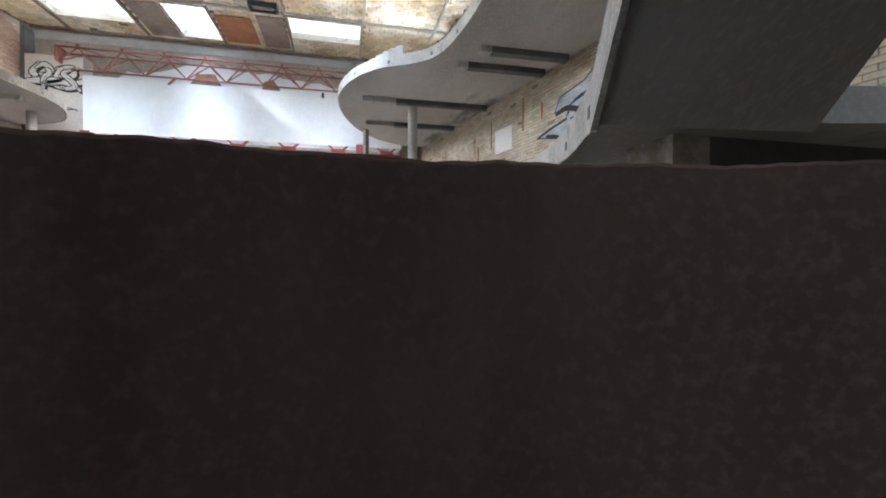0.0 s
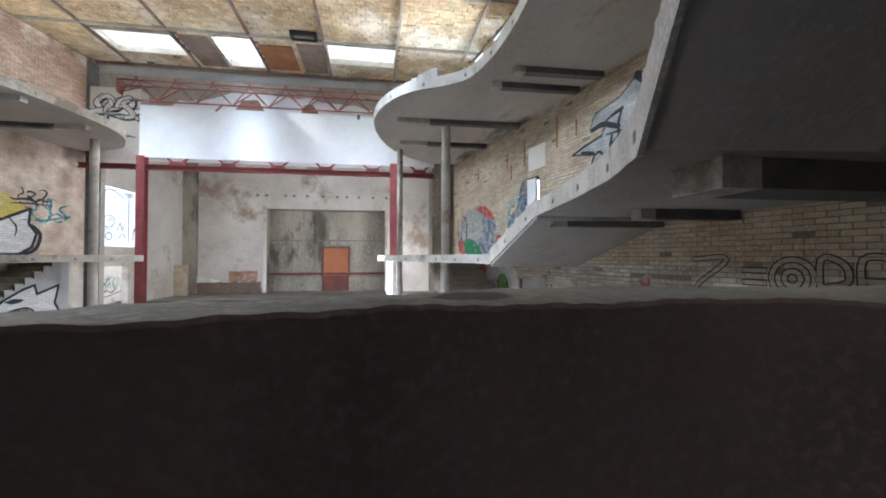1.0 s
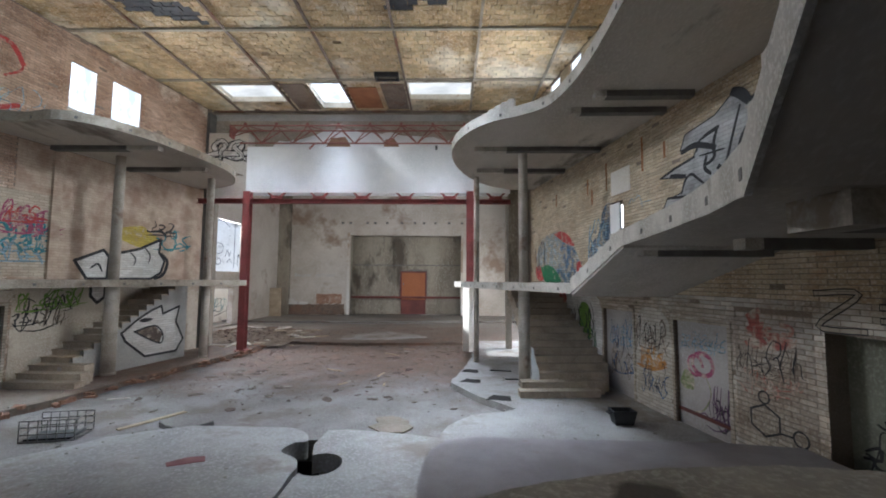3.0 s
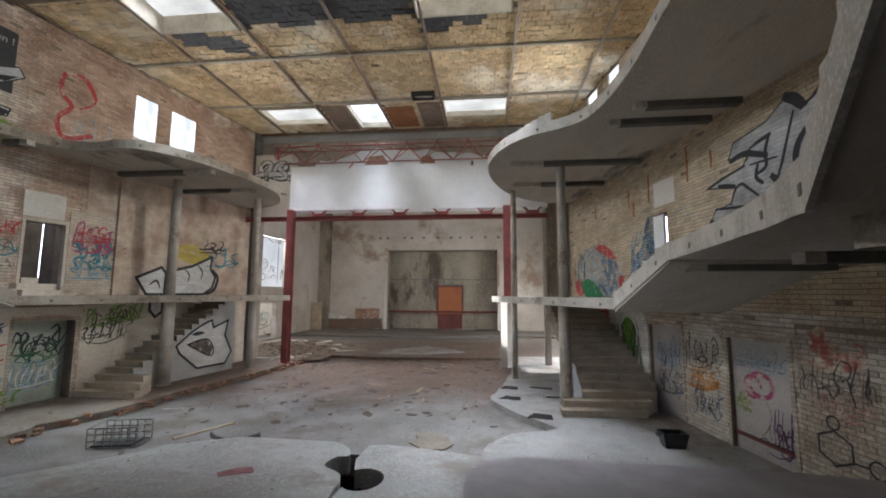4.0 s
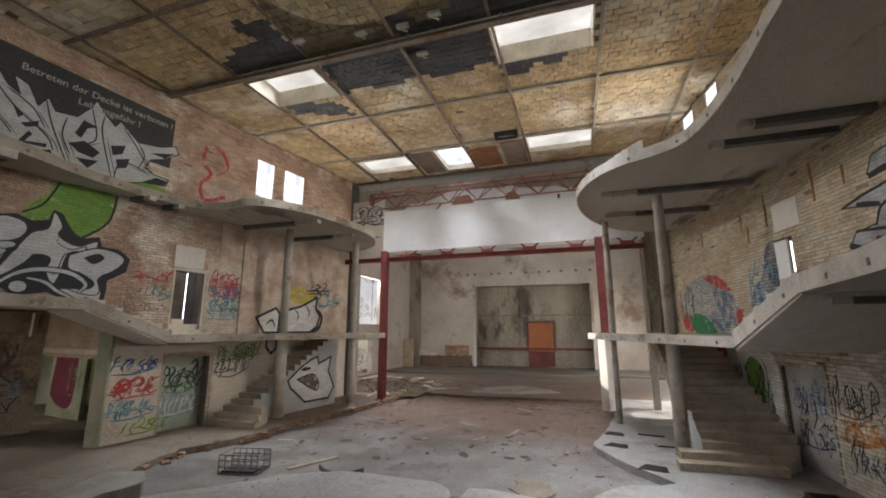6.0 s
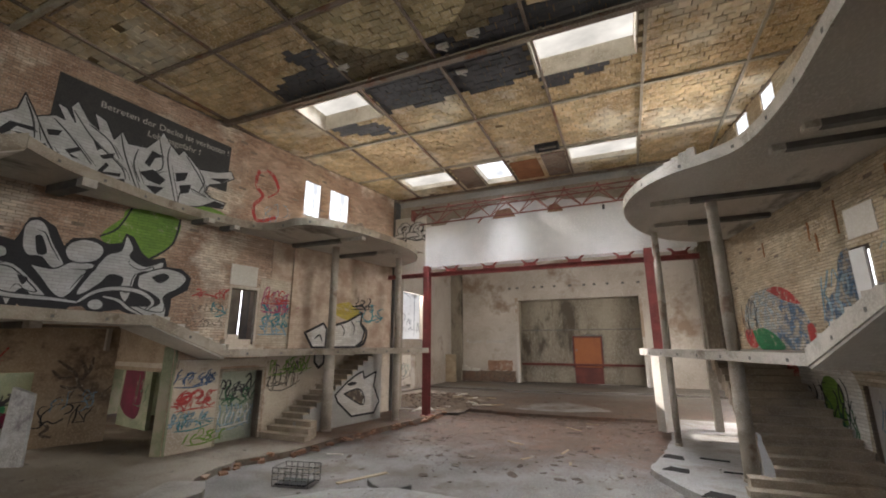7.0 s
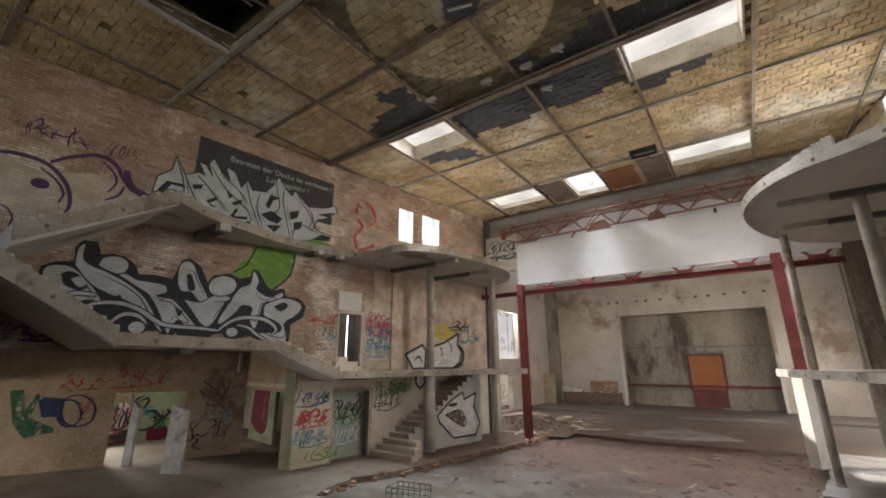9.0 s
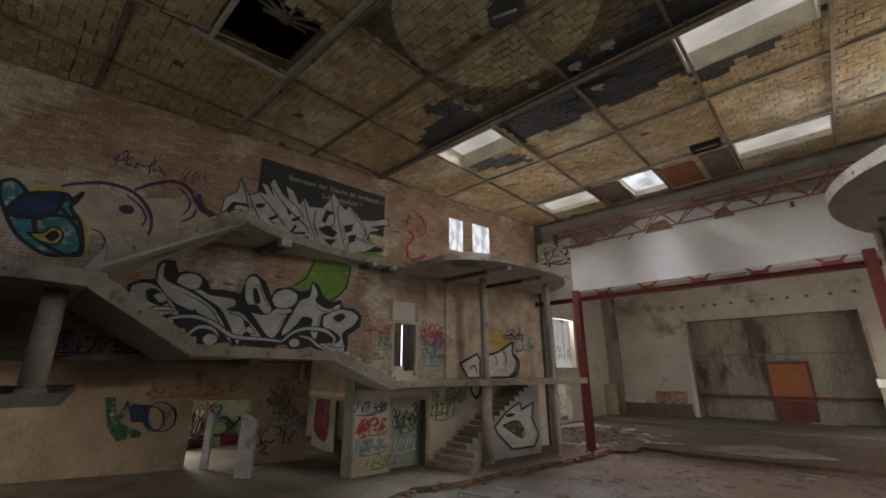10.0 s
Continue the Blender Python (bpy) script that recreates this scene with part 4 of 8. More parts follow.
def skylight(xa, xb, ya, yb, deep):
    s = thing("skylight", ((xa + xb) / 2, (ya + yb) / 2, CEIL), "rectangular skylight with pale reveal, open to the sky", "skylight", "ceiling skylights")
    cx, cy = (xa + xb) / 2, (ya + yb) / 2
    for x0, x1, y0, y1 in ((xa - .04, xa + .012, ya + .012, yb - .012), (xb - .012, xb + .04, ya + .012, yb - .012), (xa - .04, xb + .04, ya - .04, ya + .012), (xa - .04, xb + .04, yb - .012, yb + .04)):
        v, f = block(x0 - cx, x1 - cx, y0 - cy, y1 - cy, -0.06, deep)
        mesh_ob("reveal", v, f, REVEAL, s, "pale timber reveal")
    v, f = block(xa - cx - .3, xb - cx + .3, ya - cy - .3, yb - cy + .3, deep, deep + 0.03)
    clear = deep == 0.2
    mesh_ob("pane", v, f, HAZY_GLOW if clear else MILKY_GLOW, s, "clear roof pane that glows in place of the sky behind" if clear else "milky yellowed roof pane that glows in place of the sky").visible_shadow = not (clear or xa < -5.7 and ya > 15)


for q, deep in zip(SKYLIGHTS, SKYLIGHT_DEPTH):
    skylight(*q, deep)

# ---- the parapet that the camera rises behind ----
par = thing("parapet", (3.85, 0.4, 0.0), "rough brown concrete parapet wall with a worn top and a dark stain", "parapet", kind="structure")
par.location = (0, 0, 0)
bpy.context.view_layer.update()
POLAR_NEAR = [(-75, 0.46), (-60, 0.375), (-45, 0.316), (-35, 0.276), (-25, 0.248), (-15, 0.228), (-5, 0.216), (5, 0.209), (15, 0.207), (25, 0.212), (40, 0.23), (60, 0.30), (75, 0.43)]
POLAR_FAR = [(-75, 0.78), (-60, 0.58), (-45, 0.462), (-35, 0.408), (-25, 0.368), (-15, 0.337), (-5, 0.312), (5, 0.290), (15, 0.277), (25, 0.275), (40, 0.29), (60, 0.38), (75, 0.55)]


def polar(rows):
    return arc_pts([(3.85 - d * math.sin(radians(a)), 0.13 + d * math.cos(radians(a))) for a, d in rows], 14)


near_line, far_line = polar(POLAR_NEAR), polar(POLAR_FAR)
top_z = 2.89
V, F, T = [], [], []
for i, ((xa, ya), (xb, yb)) in enumerate(zip(near_line, far_line)):
    dz = 0.0008 * math.sin(31 * xa + 1) + 0.0006 * math.sin(83 * xa) + 0.0004 * math.sin(190 * xb)
    wob = 0.0012 * math.sin(9 * xa) + 0.0006 * math.sin(57 * xa) + 0.0004 * math.sin(140 * xa)
    V += [(xa, ya + wob, -0.2), (xa, ya + wob, top_z - 0.0025 + dz), (xa + (xb - xa) * 0.03, ya + wob + (yb - ya) * 0.03, top_z + dz), (xa + (xb - xa) * 0.95, ya + (yb - ya) * 0.95, top_z - dz), (xb, yb - wob, top_z - 0.008), (xb, yb, -0.2)]
for i in range(len(near_line) - 1):
    for k in (0, 1, 4):
        F.append((6 * i + k, 6 * i + k + 1, 6 * i + 7 + k, 6 * i + 6 + k))
    for k in (2, 3):
        T.append((6 * i + k, 6 * i + k + 1, 6 * i + 7 + k, 6 * i + 6 + k))
# Face is coloured darker than the top, in place of its shade.
mesh_ob("wall_body", V, F, PARAPET_SHADE, par, "rough concrete face, its shade put into the colour")
i0 = len(near_line) * 42 // 100
spot = Vector(near_line[i0]).lerp(Vector(far_line[i0]), 0.5)


def stained_top(spot):
    """The worn top of the parapet with one dark damp stain."""
    m = mat("parapet_top", (0.36, 0.335, 0.29), (0.24, 0.22, 0.19), (0.44, 0.41, 0.36), 7.0, 0.9, 0.5, 160, (0.17, 0.15, 0.125), 0.64, bump_dist=0.003)
    n, l = m.node_tree.nodes, m.node_tree.links
    b = n["Principled BSDF"]
    geo, mp, ln, ns, add, r, k = [n.new(s) for s in ("ShaderNodeNewGeometry", "ShaderNodeMapping", "ShaderNodeVectorMath", "ShaderNodeTexNoise", "ShaderNodeMath", "ShaderNodeMapRange", "ShaderNodeMix")]
    mp.vector_type = 'POINT'
    mp.inputs["Scale"].default_value = (1 / 0.028, 1 / 0.028, 0)
    mp.inputs["Location"].default_value = (-spot.x / 0.028, -spot.y / 0.028, 0)
    l.new(geo.outputs["Position"], mp.inputs[0])
    l.new(geo.outputs["Position"], ns.inputs["Vector"])
    ns.inputs["Scale"].default_value, ns.inputs["Detail"].default_value = 32.0, 5.0
    ln.operation = 'LENGTH'
    l.new(mp.outputs[0], ln.inputs[0])
    l.new(ln.outputs["Value"], add.inputs[0])
    l.new(ns.outputs[0], add.inputs[1])
    r.inputs["From Min"].default_value, r.inputs["From Max"].default_value = 1.55, 1.3
    r.inputs["To Max"].default_value = 0.9
    l.new(add.outputs[0], r.inputs["Value"])
    k.data_type = 'RGBA'
    l.new(r.outputs[0], k.inputs[0])
    l.new(b.inputs["Base Color"].links[0].from_socket, k.inputs[6])
    k.inputs[7].default_value = (0.055, 0.046, 0.038, 1)
    l.new(k.outputs[2], b.inputs["Base Color"])
    return m


mesh_ob("coping", V, T, stained_top(spot), par, "worn grey-brown concrete top with a dark stain", smooth=True)


# ---- stairs from the floor to the lower galleries ----
def stairs(side):
    st = thing("staircase", (0, 0, 0), "worn concrete staircase up to the lower gallery" if side > 0 else "worn concrete staircase with a painted side wall", "staircase", "floor stairs")
    n = 17
    rise = 2.97 / n
    for i in range(n):
        k0, k1 = i / n, (i + 1) / n
        if side > 0:
            ya, yb = 11.1 + 4.9 * k0, 11.1 + 4.9 * k1 + 0.03
            xi = (5.62, 5.72, 6.18)[i] if i < 3 else 6.28 - 0.3 * k0
            xo = min(wx(1, ya + 0.4) - 0.03, 7.75 + 0.22 * i)
        else:
            ya, yb = 11.45 + 4.95 * k0, 11.45 + 4.95 * k1 + 0.03
            xi = (-6.45, -6.55, -6.72)[i] if i < 3 else -7.485 + 0.85 * k0
            xo = wx(-1, ya) + 0.02
        x0, x1 = sorted((xi, xo))
        skew = 0.16 if side > 0 else 0.0
        z = rise * (i + 1)
        poly = [(x0, ya), (x1, ya + skew), (x1, yb + skew), (x0, yb)]
        v, f = prism(poly, max(0.0, z - rise - 0.45) if i > 2 else 0.0, z - 0.035)
        mesh_ob("riser", v, f, STEP, st)
        nose = [(x0 - 0.015, ya - 0.035), (x1 + 0.01, ya - 0.035 + skew), (x1 + 0.01, yb + skew), (x0 - 0.015, yb)]
        v, f = prism(nose, z - 0.04, z)
        mesh_ob("tread", v, f, STEP, st)
    if side < 0:
        # side wall below the flight, its top stepped like the treads
        shapes = []
        for i in range(2, n):
            ya, yb = 11.45 + 4.95 * i / n, 11.45 + 4.95 * (i + 1) / n
            xa, xb = -7.48 + 0.85 * i / n, -7.48 + 0.85 * (i + 1) / n
            shapes.append(prism([(xa, ya), (xb, yb), (xb - 0.12, yb), (xa - 0.12, ya)], 0.0, rise * (i + 1) - 0.045))
        mesh_ob("stringer_wall", *merge(*shapes), PLASTER_GREY, st, "grey painted side wall of the stairs")


stairs(1)
stairs(-1)


# ---- red steel of the stage opening ----
def steel_column(x, y, z0, z1, label):
    c = thing("steel_column", (x, y, z0), label, "steel column", "stage columns")
    h = z1 - z0
    for name, sh in (("flange", block(-0.15, 0.15, -0.15, -0.13, 0, h)), ("flange", block(-0.15, 0.15, 0.13, 0.15, 0, h)), ("web", block(-0.012, 0.012, -0.13, 0.13, 0, h))):
        mesh_ob(name, *sh, RED_STEEL, c)
    mesh_ob("base_plate", *block(-0.22, 0.22, -0.22, 0.22, 0, 0.03), RED_STEEL, c)


steel_column(-5.12, 17.9, 0.0, 6.85, "dark red painted steel column at the stage edge")
steel_column(4.62, 17.75, 2.97, 6.85, "dark red painted steel column above the gallery deck")

beam = thing("steel_beam", (0, 18.0, 6.45), "dark red steel beam with brackets under the fascia", "steel beam")
for name, sh in (("top_flange", block(-7.4, 6.4, -0.1, 0.1, 0.085, 0.1)), ("bottom_flange", block(-7.4, 6.4, -0.1, 0.1, -0.1, -0.085)), ("web", block(-7.4, 6.4, -0.01, 0.01, -0.085, 0.085))):
    mesh_ob(name, *sh, RED_STEEL, beam)
for x in (-3.9, -2.0, -0.1, 1.8, 3.75, 5.75):
    wing = [(x - 0.3, 0.1), (x + 0.3, 0.1), (x + 0.25, 0.22), (x + 0.42, 0.38), (x + 0.29, 0.37), (x + 0.17, 0.25), (x - 0.17, 0.25), (x - 0.29, 0.37), (x - 0.42, 0.38), (x - 0.25, 0.22)]
    v, f = prism(wing, -0.05, 0.05)
    mesh_ob("bracket", [(a, c, b) for a, b, c in v], [tuple(reversed(q)) for q in f], RED_STEEL, beam, "winged dark red bracket")

RUSTY_STEEL = mat("faded_red_steel", (0.27, 0.085, 0.065), (0.17, 0.05, 0.038), (0.36, 0.19, 0.155), 3.0, 0.7, 0.3, 40, (0.17, 0.085, 0.06), 0.6)
truss = thing("lighting_truss", (0, 17.95, 9.05), "red lattice steel truss lying along the fascia top", "truss")
# triangular in section: two chords above, one below, zigzag web on both faces
for y, z in ((0.0, 0.0), (-0.12, 0.76), (0.42, 0.72)):
    mesh_ob("chord", *tube((-5.98 if z else -5.6, y, z), (5.0, y, z), 0.036, seg=8), RUSTY_STEEL, truss, smooth=True)
for i in range(8):
    x0 = -5.33 + 1.385 * i
    for y, z in ((-0.12, 0.76), (0.42, 0.72)):
        mesh_ob("strut", *tube((x0, y, z), (x0 + 0.69, 0, 0), 0.026, seg=6), RUSTY_STEEL, truss)
        mesh_ob("strut", *tube((x0, y, z), (x0 - 0.69 if i else -5.98, 0, 0.0 if i else 0.3), 0.026, seg=6), RUSTY_STEEL, truss)
    mesh_ob("strut", *tube((x0, -0.12, 0.76), (x0 + 0.69, 0.42, 0.72), 0.02, seg=6), RUSTY_STEEL, truss)
    mesh_ob("lug", *block(x0 - 0.05, x0 + 0.05, -0.16, -0.08, 0.76, 0.88), RUSTY_STEEL, truss)
mesh_ob("end_plate", *block(-6.02, -5.98, -0.15, 0.45, 0.25, 0.8), RUSTY_STEEL, truss, "bent rusty end plate")
mesh_ob("hook", *bar((-2.2, -0.1, -0.02), (-2.45, -0.12, -0.3), 0.06), RUSTY_STEEL, truss)
mesh_ob("hook", *block(3.1, 3.2, -0.16, -0.06, -0.32, -0.14), BLACK_PLASTIC, truss, "small black clamp")
# bare rusty patches on the wall behind the truss
for k, pts in enumerate(([(-2.2, 8.96), (-0.65, 8.96), (-0.95, 9.35), (-1.1, 9.62), (-1.75, 9.6), (-1.95, 9.25), (-2.2, 8.96)], [(0.62, 8.96), (1.45, 8.96), (1.35, 9.3), (1.1, 9.6), (0.75, 9.5), (0.62, 8.96)])):
    v, f = prism(jag(pts, 0.2, 0.05, 60 + k)[:-1], 18.778, 18.786)
    tagged(mesh_ob("wall_stain", [(a, c, b) for a, b, c in v], f, RUST_PLASTER), "rust-brown bare patch above the fascia beam", "wall patch", kind="structure")


# ---- the stage recess: ledge beam, orange door, niche, pipes ----
v, f = block(-4.67, 4.66, 35.55, 35.9, 1.45, 1.62)
tagged(mesh_ob("ledge_beam", v, f, DARK_RED), "dark horizontal rail along the recess wall", "rail", kind="structure")
v, f = merge(*[block(x - 0.03, x + 0.03, 35.84, 35.9, 0.09, 6.7) for x in (-2.9, -1.1, 2.9)])
tagged(mesh_ob("panel_joint", v, f, STAINED), "vertical joints of the recess wall", "joint", kind="structure")
v, f = block(-4.6, 4.6, 35.85, 35.9, 4.25, 4.32)
tagged(mesh_ob("panel_joint", v, f, CONCRETE_DARK), "horizontal joint of the recess wall", "joint", kind="structure")
v, f = prism(jag([(-0.62, 1.3), (-0.6, 3.3), (-0.5, 3.86), (1.78, 3.9), (1.86, 3.2), (1.8, 1.3), (-0.62, 1.3)], 0.3, 0.06, 33)[:-1], 35.84, 35.9)
tagged(mesh_ob("torn_surround", [(a, c, b) for a, b, c in v], f, CONCRETE_DARK), "dark torn edge round the stage door", "wall patch", kind="structure")
door = thing("stage_door", (0.62, 35.75, 0.09), "orange upper and dark red lower stage door, closed", "door")
mesh_ob("leaf", *block(-1.0, 1.0, 0, 0.07, 1.25, 3.55), ORANGE, door, "orange painted upper leaf")
mesh_ob("leaf", *block(-1.06, 1.06, 0.0, 0.06, 0.0, 1.25), DARK_RED, door, "dark red lower leaf")
for sh in (block(-1.13, -1.0, -0.02, 0.1, 1.25, 3.62), block(1.0, 1.13, -0.02, 0.1, 1.25, 3.62), block(-1.13, 1.13, -0.02, 0.1, 3.55, 3.68)):
    mesh_ob("frame", *sh, DARK_RED, door)
mesh_ob("handle", *merge(block(-0.9, -0.84, -0.06, 0.0, 2.5, 2.66), block(-0.9, -0.76, -0.07, -0.045, 2.56, 2.6)), WIRE, door, "pale metal handle")
v, f = merge(block(-0.35, -0.2, 35.7, 35.85, 4.3, 5.2), block(-0.35, 0.1, 35.7, 35.85, 5.1, 5.25))
tagged(mesh_ob("wall_pipe", v, f, STAINED), "stained pipe stub above the stage door", "pipe")
for xa, xb, za, zb, m_, lab in ((-7.4, -5.3, 1.02, 1.82, RUST_PLASTER, "rusty brown patch of bare brick low on the stage wall"), (5.3, 6.1, 1.2, 2.2, RUST_BOARD, "rusty brown patch of bare brick beside the recess")):
    v, f = prism(jag([(xa, za), (xb, za), (xb, zb), (xa, zb), (xa, za)], 0.25, 0.05, 7)[:-1], 34.66, 34.72)
    v = [(a, c, b) for a, b, c in v]
    tagged(mesh_ob("bare_brick_patch", v, f, m_), lab, "wall patch")
v, f = prism(jag([(-10.55, 0.1), (-5.0, 0.1), (-5.02, 1.0), (-10.55, 0.92), (-10.55, 0.1)], 0.3, 0.05, 9)[:-1], 34.60, 34.71)
tagged(mesh_ob("wall_dado", [(a, c, b) for a, b, c in v], f, FLOOR_BROWN), "rough brown bare dado low on the stage wall", "wall patch", kind="structure")
rnd = random.Random(12)
for k in range(9):
    x, z = -9.9 + 0.2 * k + rnd.uniform(-0.05, 0.05), 0.93 if k % 2 else 0.95
    h = rnd.uniform(0.12, 0.5) * (1.2 - 0.1 * k)
    v, f = block(x, x + rnd.uniform(0.16, 0.3), 34.5, 34.69, z, z + h)
    tagged(mesh_ob("block_remain", v, f, WHITE_WALL), "white broken block standing on the dado", "block", "broken blocks")
for i in range(11):
    x = -5.6 + i * 1.02 + random.Random(i).uniform(-0.25, 0.25)
    v, f = block(x, x + 0.22, 34.655, 34.73, 7.72, 7.88)
    tagged(mesh_ob("wall_socket", v, f, CONCRETE_DARK), "small dark beam socket in the stage wall", "socket", "wall sockets")
v, f = block(-4.85, -4.67, 34.55, 34.705, 0.09, 6.95)
tagged(mesh_ob("opening_frame", v, f, WHITE_WALL), "white frame post of the stage opening", "frame", kind="structure")
v, f = block(4.66, 4.84, 34.55, 34.705, 0.09, 6.95)
tagged(mesh_ob("opening_frame", v, f, WHITE_WALL), "white frame post of the stage opening", "frame", kind="structure")
v, f = block(-10.6, -9.7, 33.0, 33.2, 0.09, 2.3)
tagged(mesh_ob("door_board", v, f, WOOD), "dull brown board leaning in the stage corner", "board")


def lettering(name, body, matrix, size, material, label, category, kind=""):
    c = bpy.data.curves.new(name, 'FONT')
    c.body, c.size, c.extrude, c.align_x = body, size, 0.002, 'LEFT'
    tmp = bpy.data.objects.new(name + "_text", c)
    dep = bpy.context.evaluated_depsgraph_get()
    scene.collection.objects.link(tmp)
    dep.update()
    me = bpy.data.meshes.new_from_object(tmp.evaluated_get(dep))
    bpy.data.objects.remove(tmp)
    me.materials.clear()
    me.materials.append(material)
    o = new(name, me)
    o.matrix_world = matrix
    return tagged(o, label, category, kind=kind)


note = thing("wall_writing", (-9.3, 34.68, 3.25), "faded grey painted no-smoking notice on the stage wall", "writing")
for word, x in (("Rauchen", -9.3), ("verboten!", -7.5)):
    w_ = lettering("word", word, Matrix.Translation((x, 34.68, 3.25)) @ pose(0, 0, 0, 90, 0, 0), 0.42, PLASTER_GREY, "", "")
    w_.parent, w_.matrix_parent_inverse = note, note.matrix_world.inverted()

# bright outside behind the openings; the foyer one backs the added unseen window
for name, a, b, z0, z1 in (("backdrop_left", (-13.5, 8), (-10.2, 24), 3.0, 16), ("backdrop_right", (13.5, 8), (10.2, 24), 3.2, 17), ("backdrop_side", (14, 24), (14, 36), -0.5, 3.2), ("backdrop_foyer", (-12, -10), (-19, -10), -0.5, 6)):
    V = [(a[0], a[1], z0), (b[0], b[1], z0), (b[0], b[1], z1), (a[0], a[1], z1)]
    tagged(mesh_ob(name, V, [(0, 1, 2, 3)], DAYLIGHT), "overexposed pale daylight outside", "backdrop", kind="structure").visible_shadow = False


# ---- window frames, door frames, panels ----
def wall_box(side, y0, y1, z0, z1, w0, w1):
    poly = [on_wall(side, y0, 0, w0)[:2], on_wall(side, y1, 0, w0)[:2], on_wall(side, y1, 0, w1)[:2], on_wall(side, y0, 0, w1)[:2]]
    return prism(poly, z0, z1)


k = 0
for side, y0, y1, z0, z1 in ((-1, 12.55, 13.38, 8.38, 9.9), (-1, 13.92, 15.02, 8.42, 9.92), (1, 13.5, 14.25, 9.2, 10.7), (1, 15.15, 16.0, 9.2, 10.7)):
    k += 1
    w = thing("window_%d" % k, (0, 0, 0), "narrow high window with milky glazing bright with daylight", "window", "high windows", "structure")
    for sh in (wall_box(side, y0, y0 + 0.05, z0, z1, -0.3, -0.22), wall_box(side, y1 - 0.05, y1, z0, z1, -0.3, -0.22), wall_box(side, y0, y1, z1 - 0.05, z1, -0.3, -0.22)):
        mesh_ob("window_frame", *sh, PLASTER, w)
    mesh_ob("pane", *wall_box(side, y0, y1, z0, z1, -0.07, -0.05), HAZY_GLOW, w, "bright milky glazing, overexposed by the sky").visible_shadow = False
    mesh_ob("window_sill", *wall_box(side, y0 - 0.05, y1 + 0.05, z0 - 0.05, z0, -0.36, 0.05), CONCRETE_EDGE, w)

dr = thing("door_1", (0, 0, 0), "bare doorway on the lower gallery with two steps before it", "doorway", kind="structure")
for sh in (wall_box(-1, 9.82, 9.9, 2.98, 5.1, -0.1, 0.03), wall_box(-1, 10.85, 10.93, 2.98, 5.1, -0.1, 0.03), wall_box(-1, 9.82, 10.93, 5.02, 5.12, -0.1, 0.03)):
    mesh_ob("door_frame", *sh, PLASTER, dr)
mesh_ob("step", *wall_box(-1, 9.7, 10.9, 2.97, 3.13, -0.38, 0.55), PLASTER, dr)
mesh_ob("step", *wall_box(-1, 9.7, 10.6, 3.13, 3.3, -0.38, 0.3), PLASTER, dr)
mesh_ob("step", *wall_box(-1, 9.92, 10.3, 3.3, 3.46, -0.38, 0.05), PLASTER, dr)
v, f = wall_box(-1, 9.8, 10.78, 5.14, 5.85, 0.02, 0.05)
tagged(mesh_ob("door_panel", v, f, WHITE_WALL), "white boarded panel above the gallery doorway", "panel", kind="structure")
# Dark wall colour stands for the shade inside the passage.
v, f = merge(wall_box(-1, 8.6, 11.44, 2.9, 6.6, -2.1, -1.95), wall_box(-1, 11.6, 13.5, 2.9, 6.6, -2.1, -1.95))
tagged(mesh_ob("wall_passage", v, f, CONCRETE_DARK), "passage wall behind the doorway, coloured dark for the unlit room", "wall", kind="structure")
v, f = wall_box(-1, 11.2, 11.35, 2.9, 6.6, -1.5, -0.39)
tagged(mesh_ob("wall_passage", v, f, CONCRETE_DARK), "passage side wall behind the doorway, coloured dark for the unlit room", "wall", kind="structure")

# Wall added behind the doorway to stop sun through the opening.
v, f = wall_box(1, 9.8, 13.4, 2.9, 6.6, -1.45, -1.3)
tagged(mesh_ob("wall_passage", v, f, WHITE_WALL), "pale passage wall added to stop sun through the gallery doorway", "wall", kind="structure")
# lintels and jambs round the ground-floor doorways
for side, y0, y1, z1 in ((1, 8.05, 9.48, 2.2), (1, 11.0, 12.4, 2.25), (-1, 9.9, 11.35, 2.25)):
    d2 = thing("door_surround", (0, 0, 0), "pale plaster jambs and lintel round the doorway", "door frame", "ground-floor doorways", "structure")
    mesh_ob("lintel", *wall_box(side, y0 - 0.08, y1 + 0.08, z1, z1 + 0.1, -0.1, 0.035), JAMB, d2)
    mesh_ob("jamb", *wall_box(side, y0 - 0.08, y0, 0.0, z1, -0.1, 0.03), JAMB, d2)
    mesh_ob("jamb", *wall_box(side, y1, y1 + 0.08, 0.0, z1, -0.1, 0.03), JAMB, d2)
    mesh_ob("lintel_band", *wall_box(side, y0 - 0.2, y1 + 0.2, z1 + 0.2, z1 + 0.3, -0.02, 0.045), JAMB, d2)
v, f = wall_box(1, 11.42, 11.87, 3.98, 5.2, 0.02, 0.06)
tagged(mesh_ob("white_board", v, f, mat("bright_board", (0.80, 0.80, 0.79), (0.72, 0.72, 0.70), None, 1.5, 0.6, 0.1, 30)), "white board fixed over the gallery doorway", "board", kind="structure")
for y_, z0, z1 in ((10.42, 5.8, 6.68), (12.1, 5.67, 6.48), (13.21, 5.76, 6.27), (15.6, 5.82, 6.27), (12.95, 5.42, 5.9), (9.6, 5.9, 6.3)):
    v, f = wall_box(1, y_ - 0.03, y_ + 0.03, z0, z1, -0.01, 0.021)
    tagged(mesh_ob("wall_chase", v, f, RUST_BOARD), "rusty cable chase cut upright into the brick wall", "wall chase", "wall chases", "structure")
v, f = wall_box(1, 10.96, 11.85, 5.45, 6.12, 0.0, 0.0205)
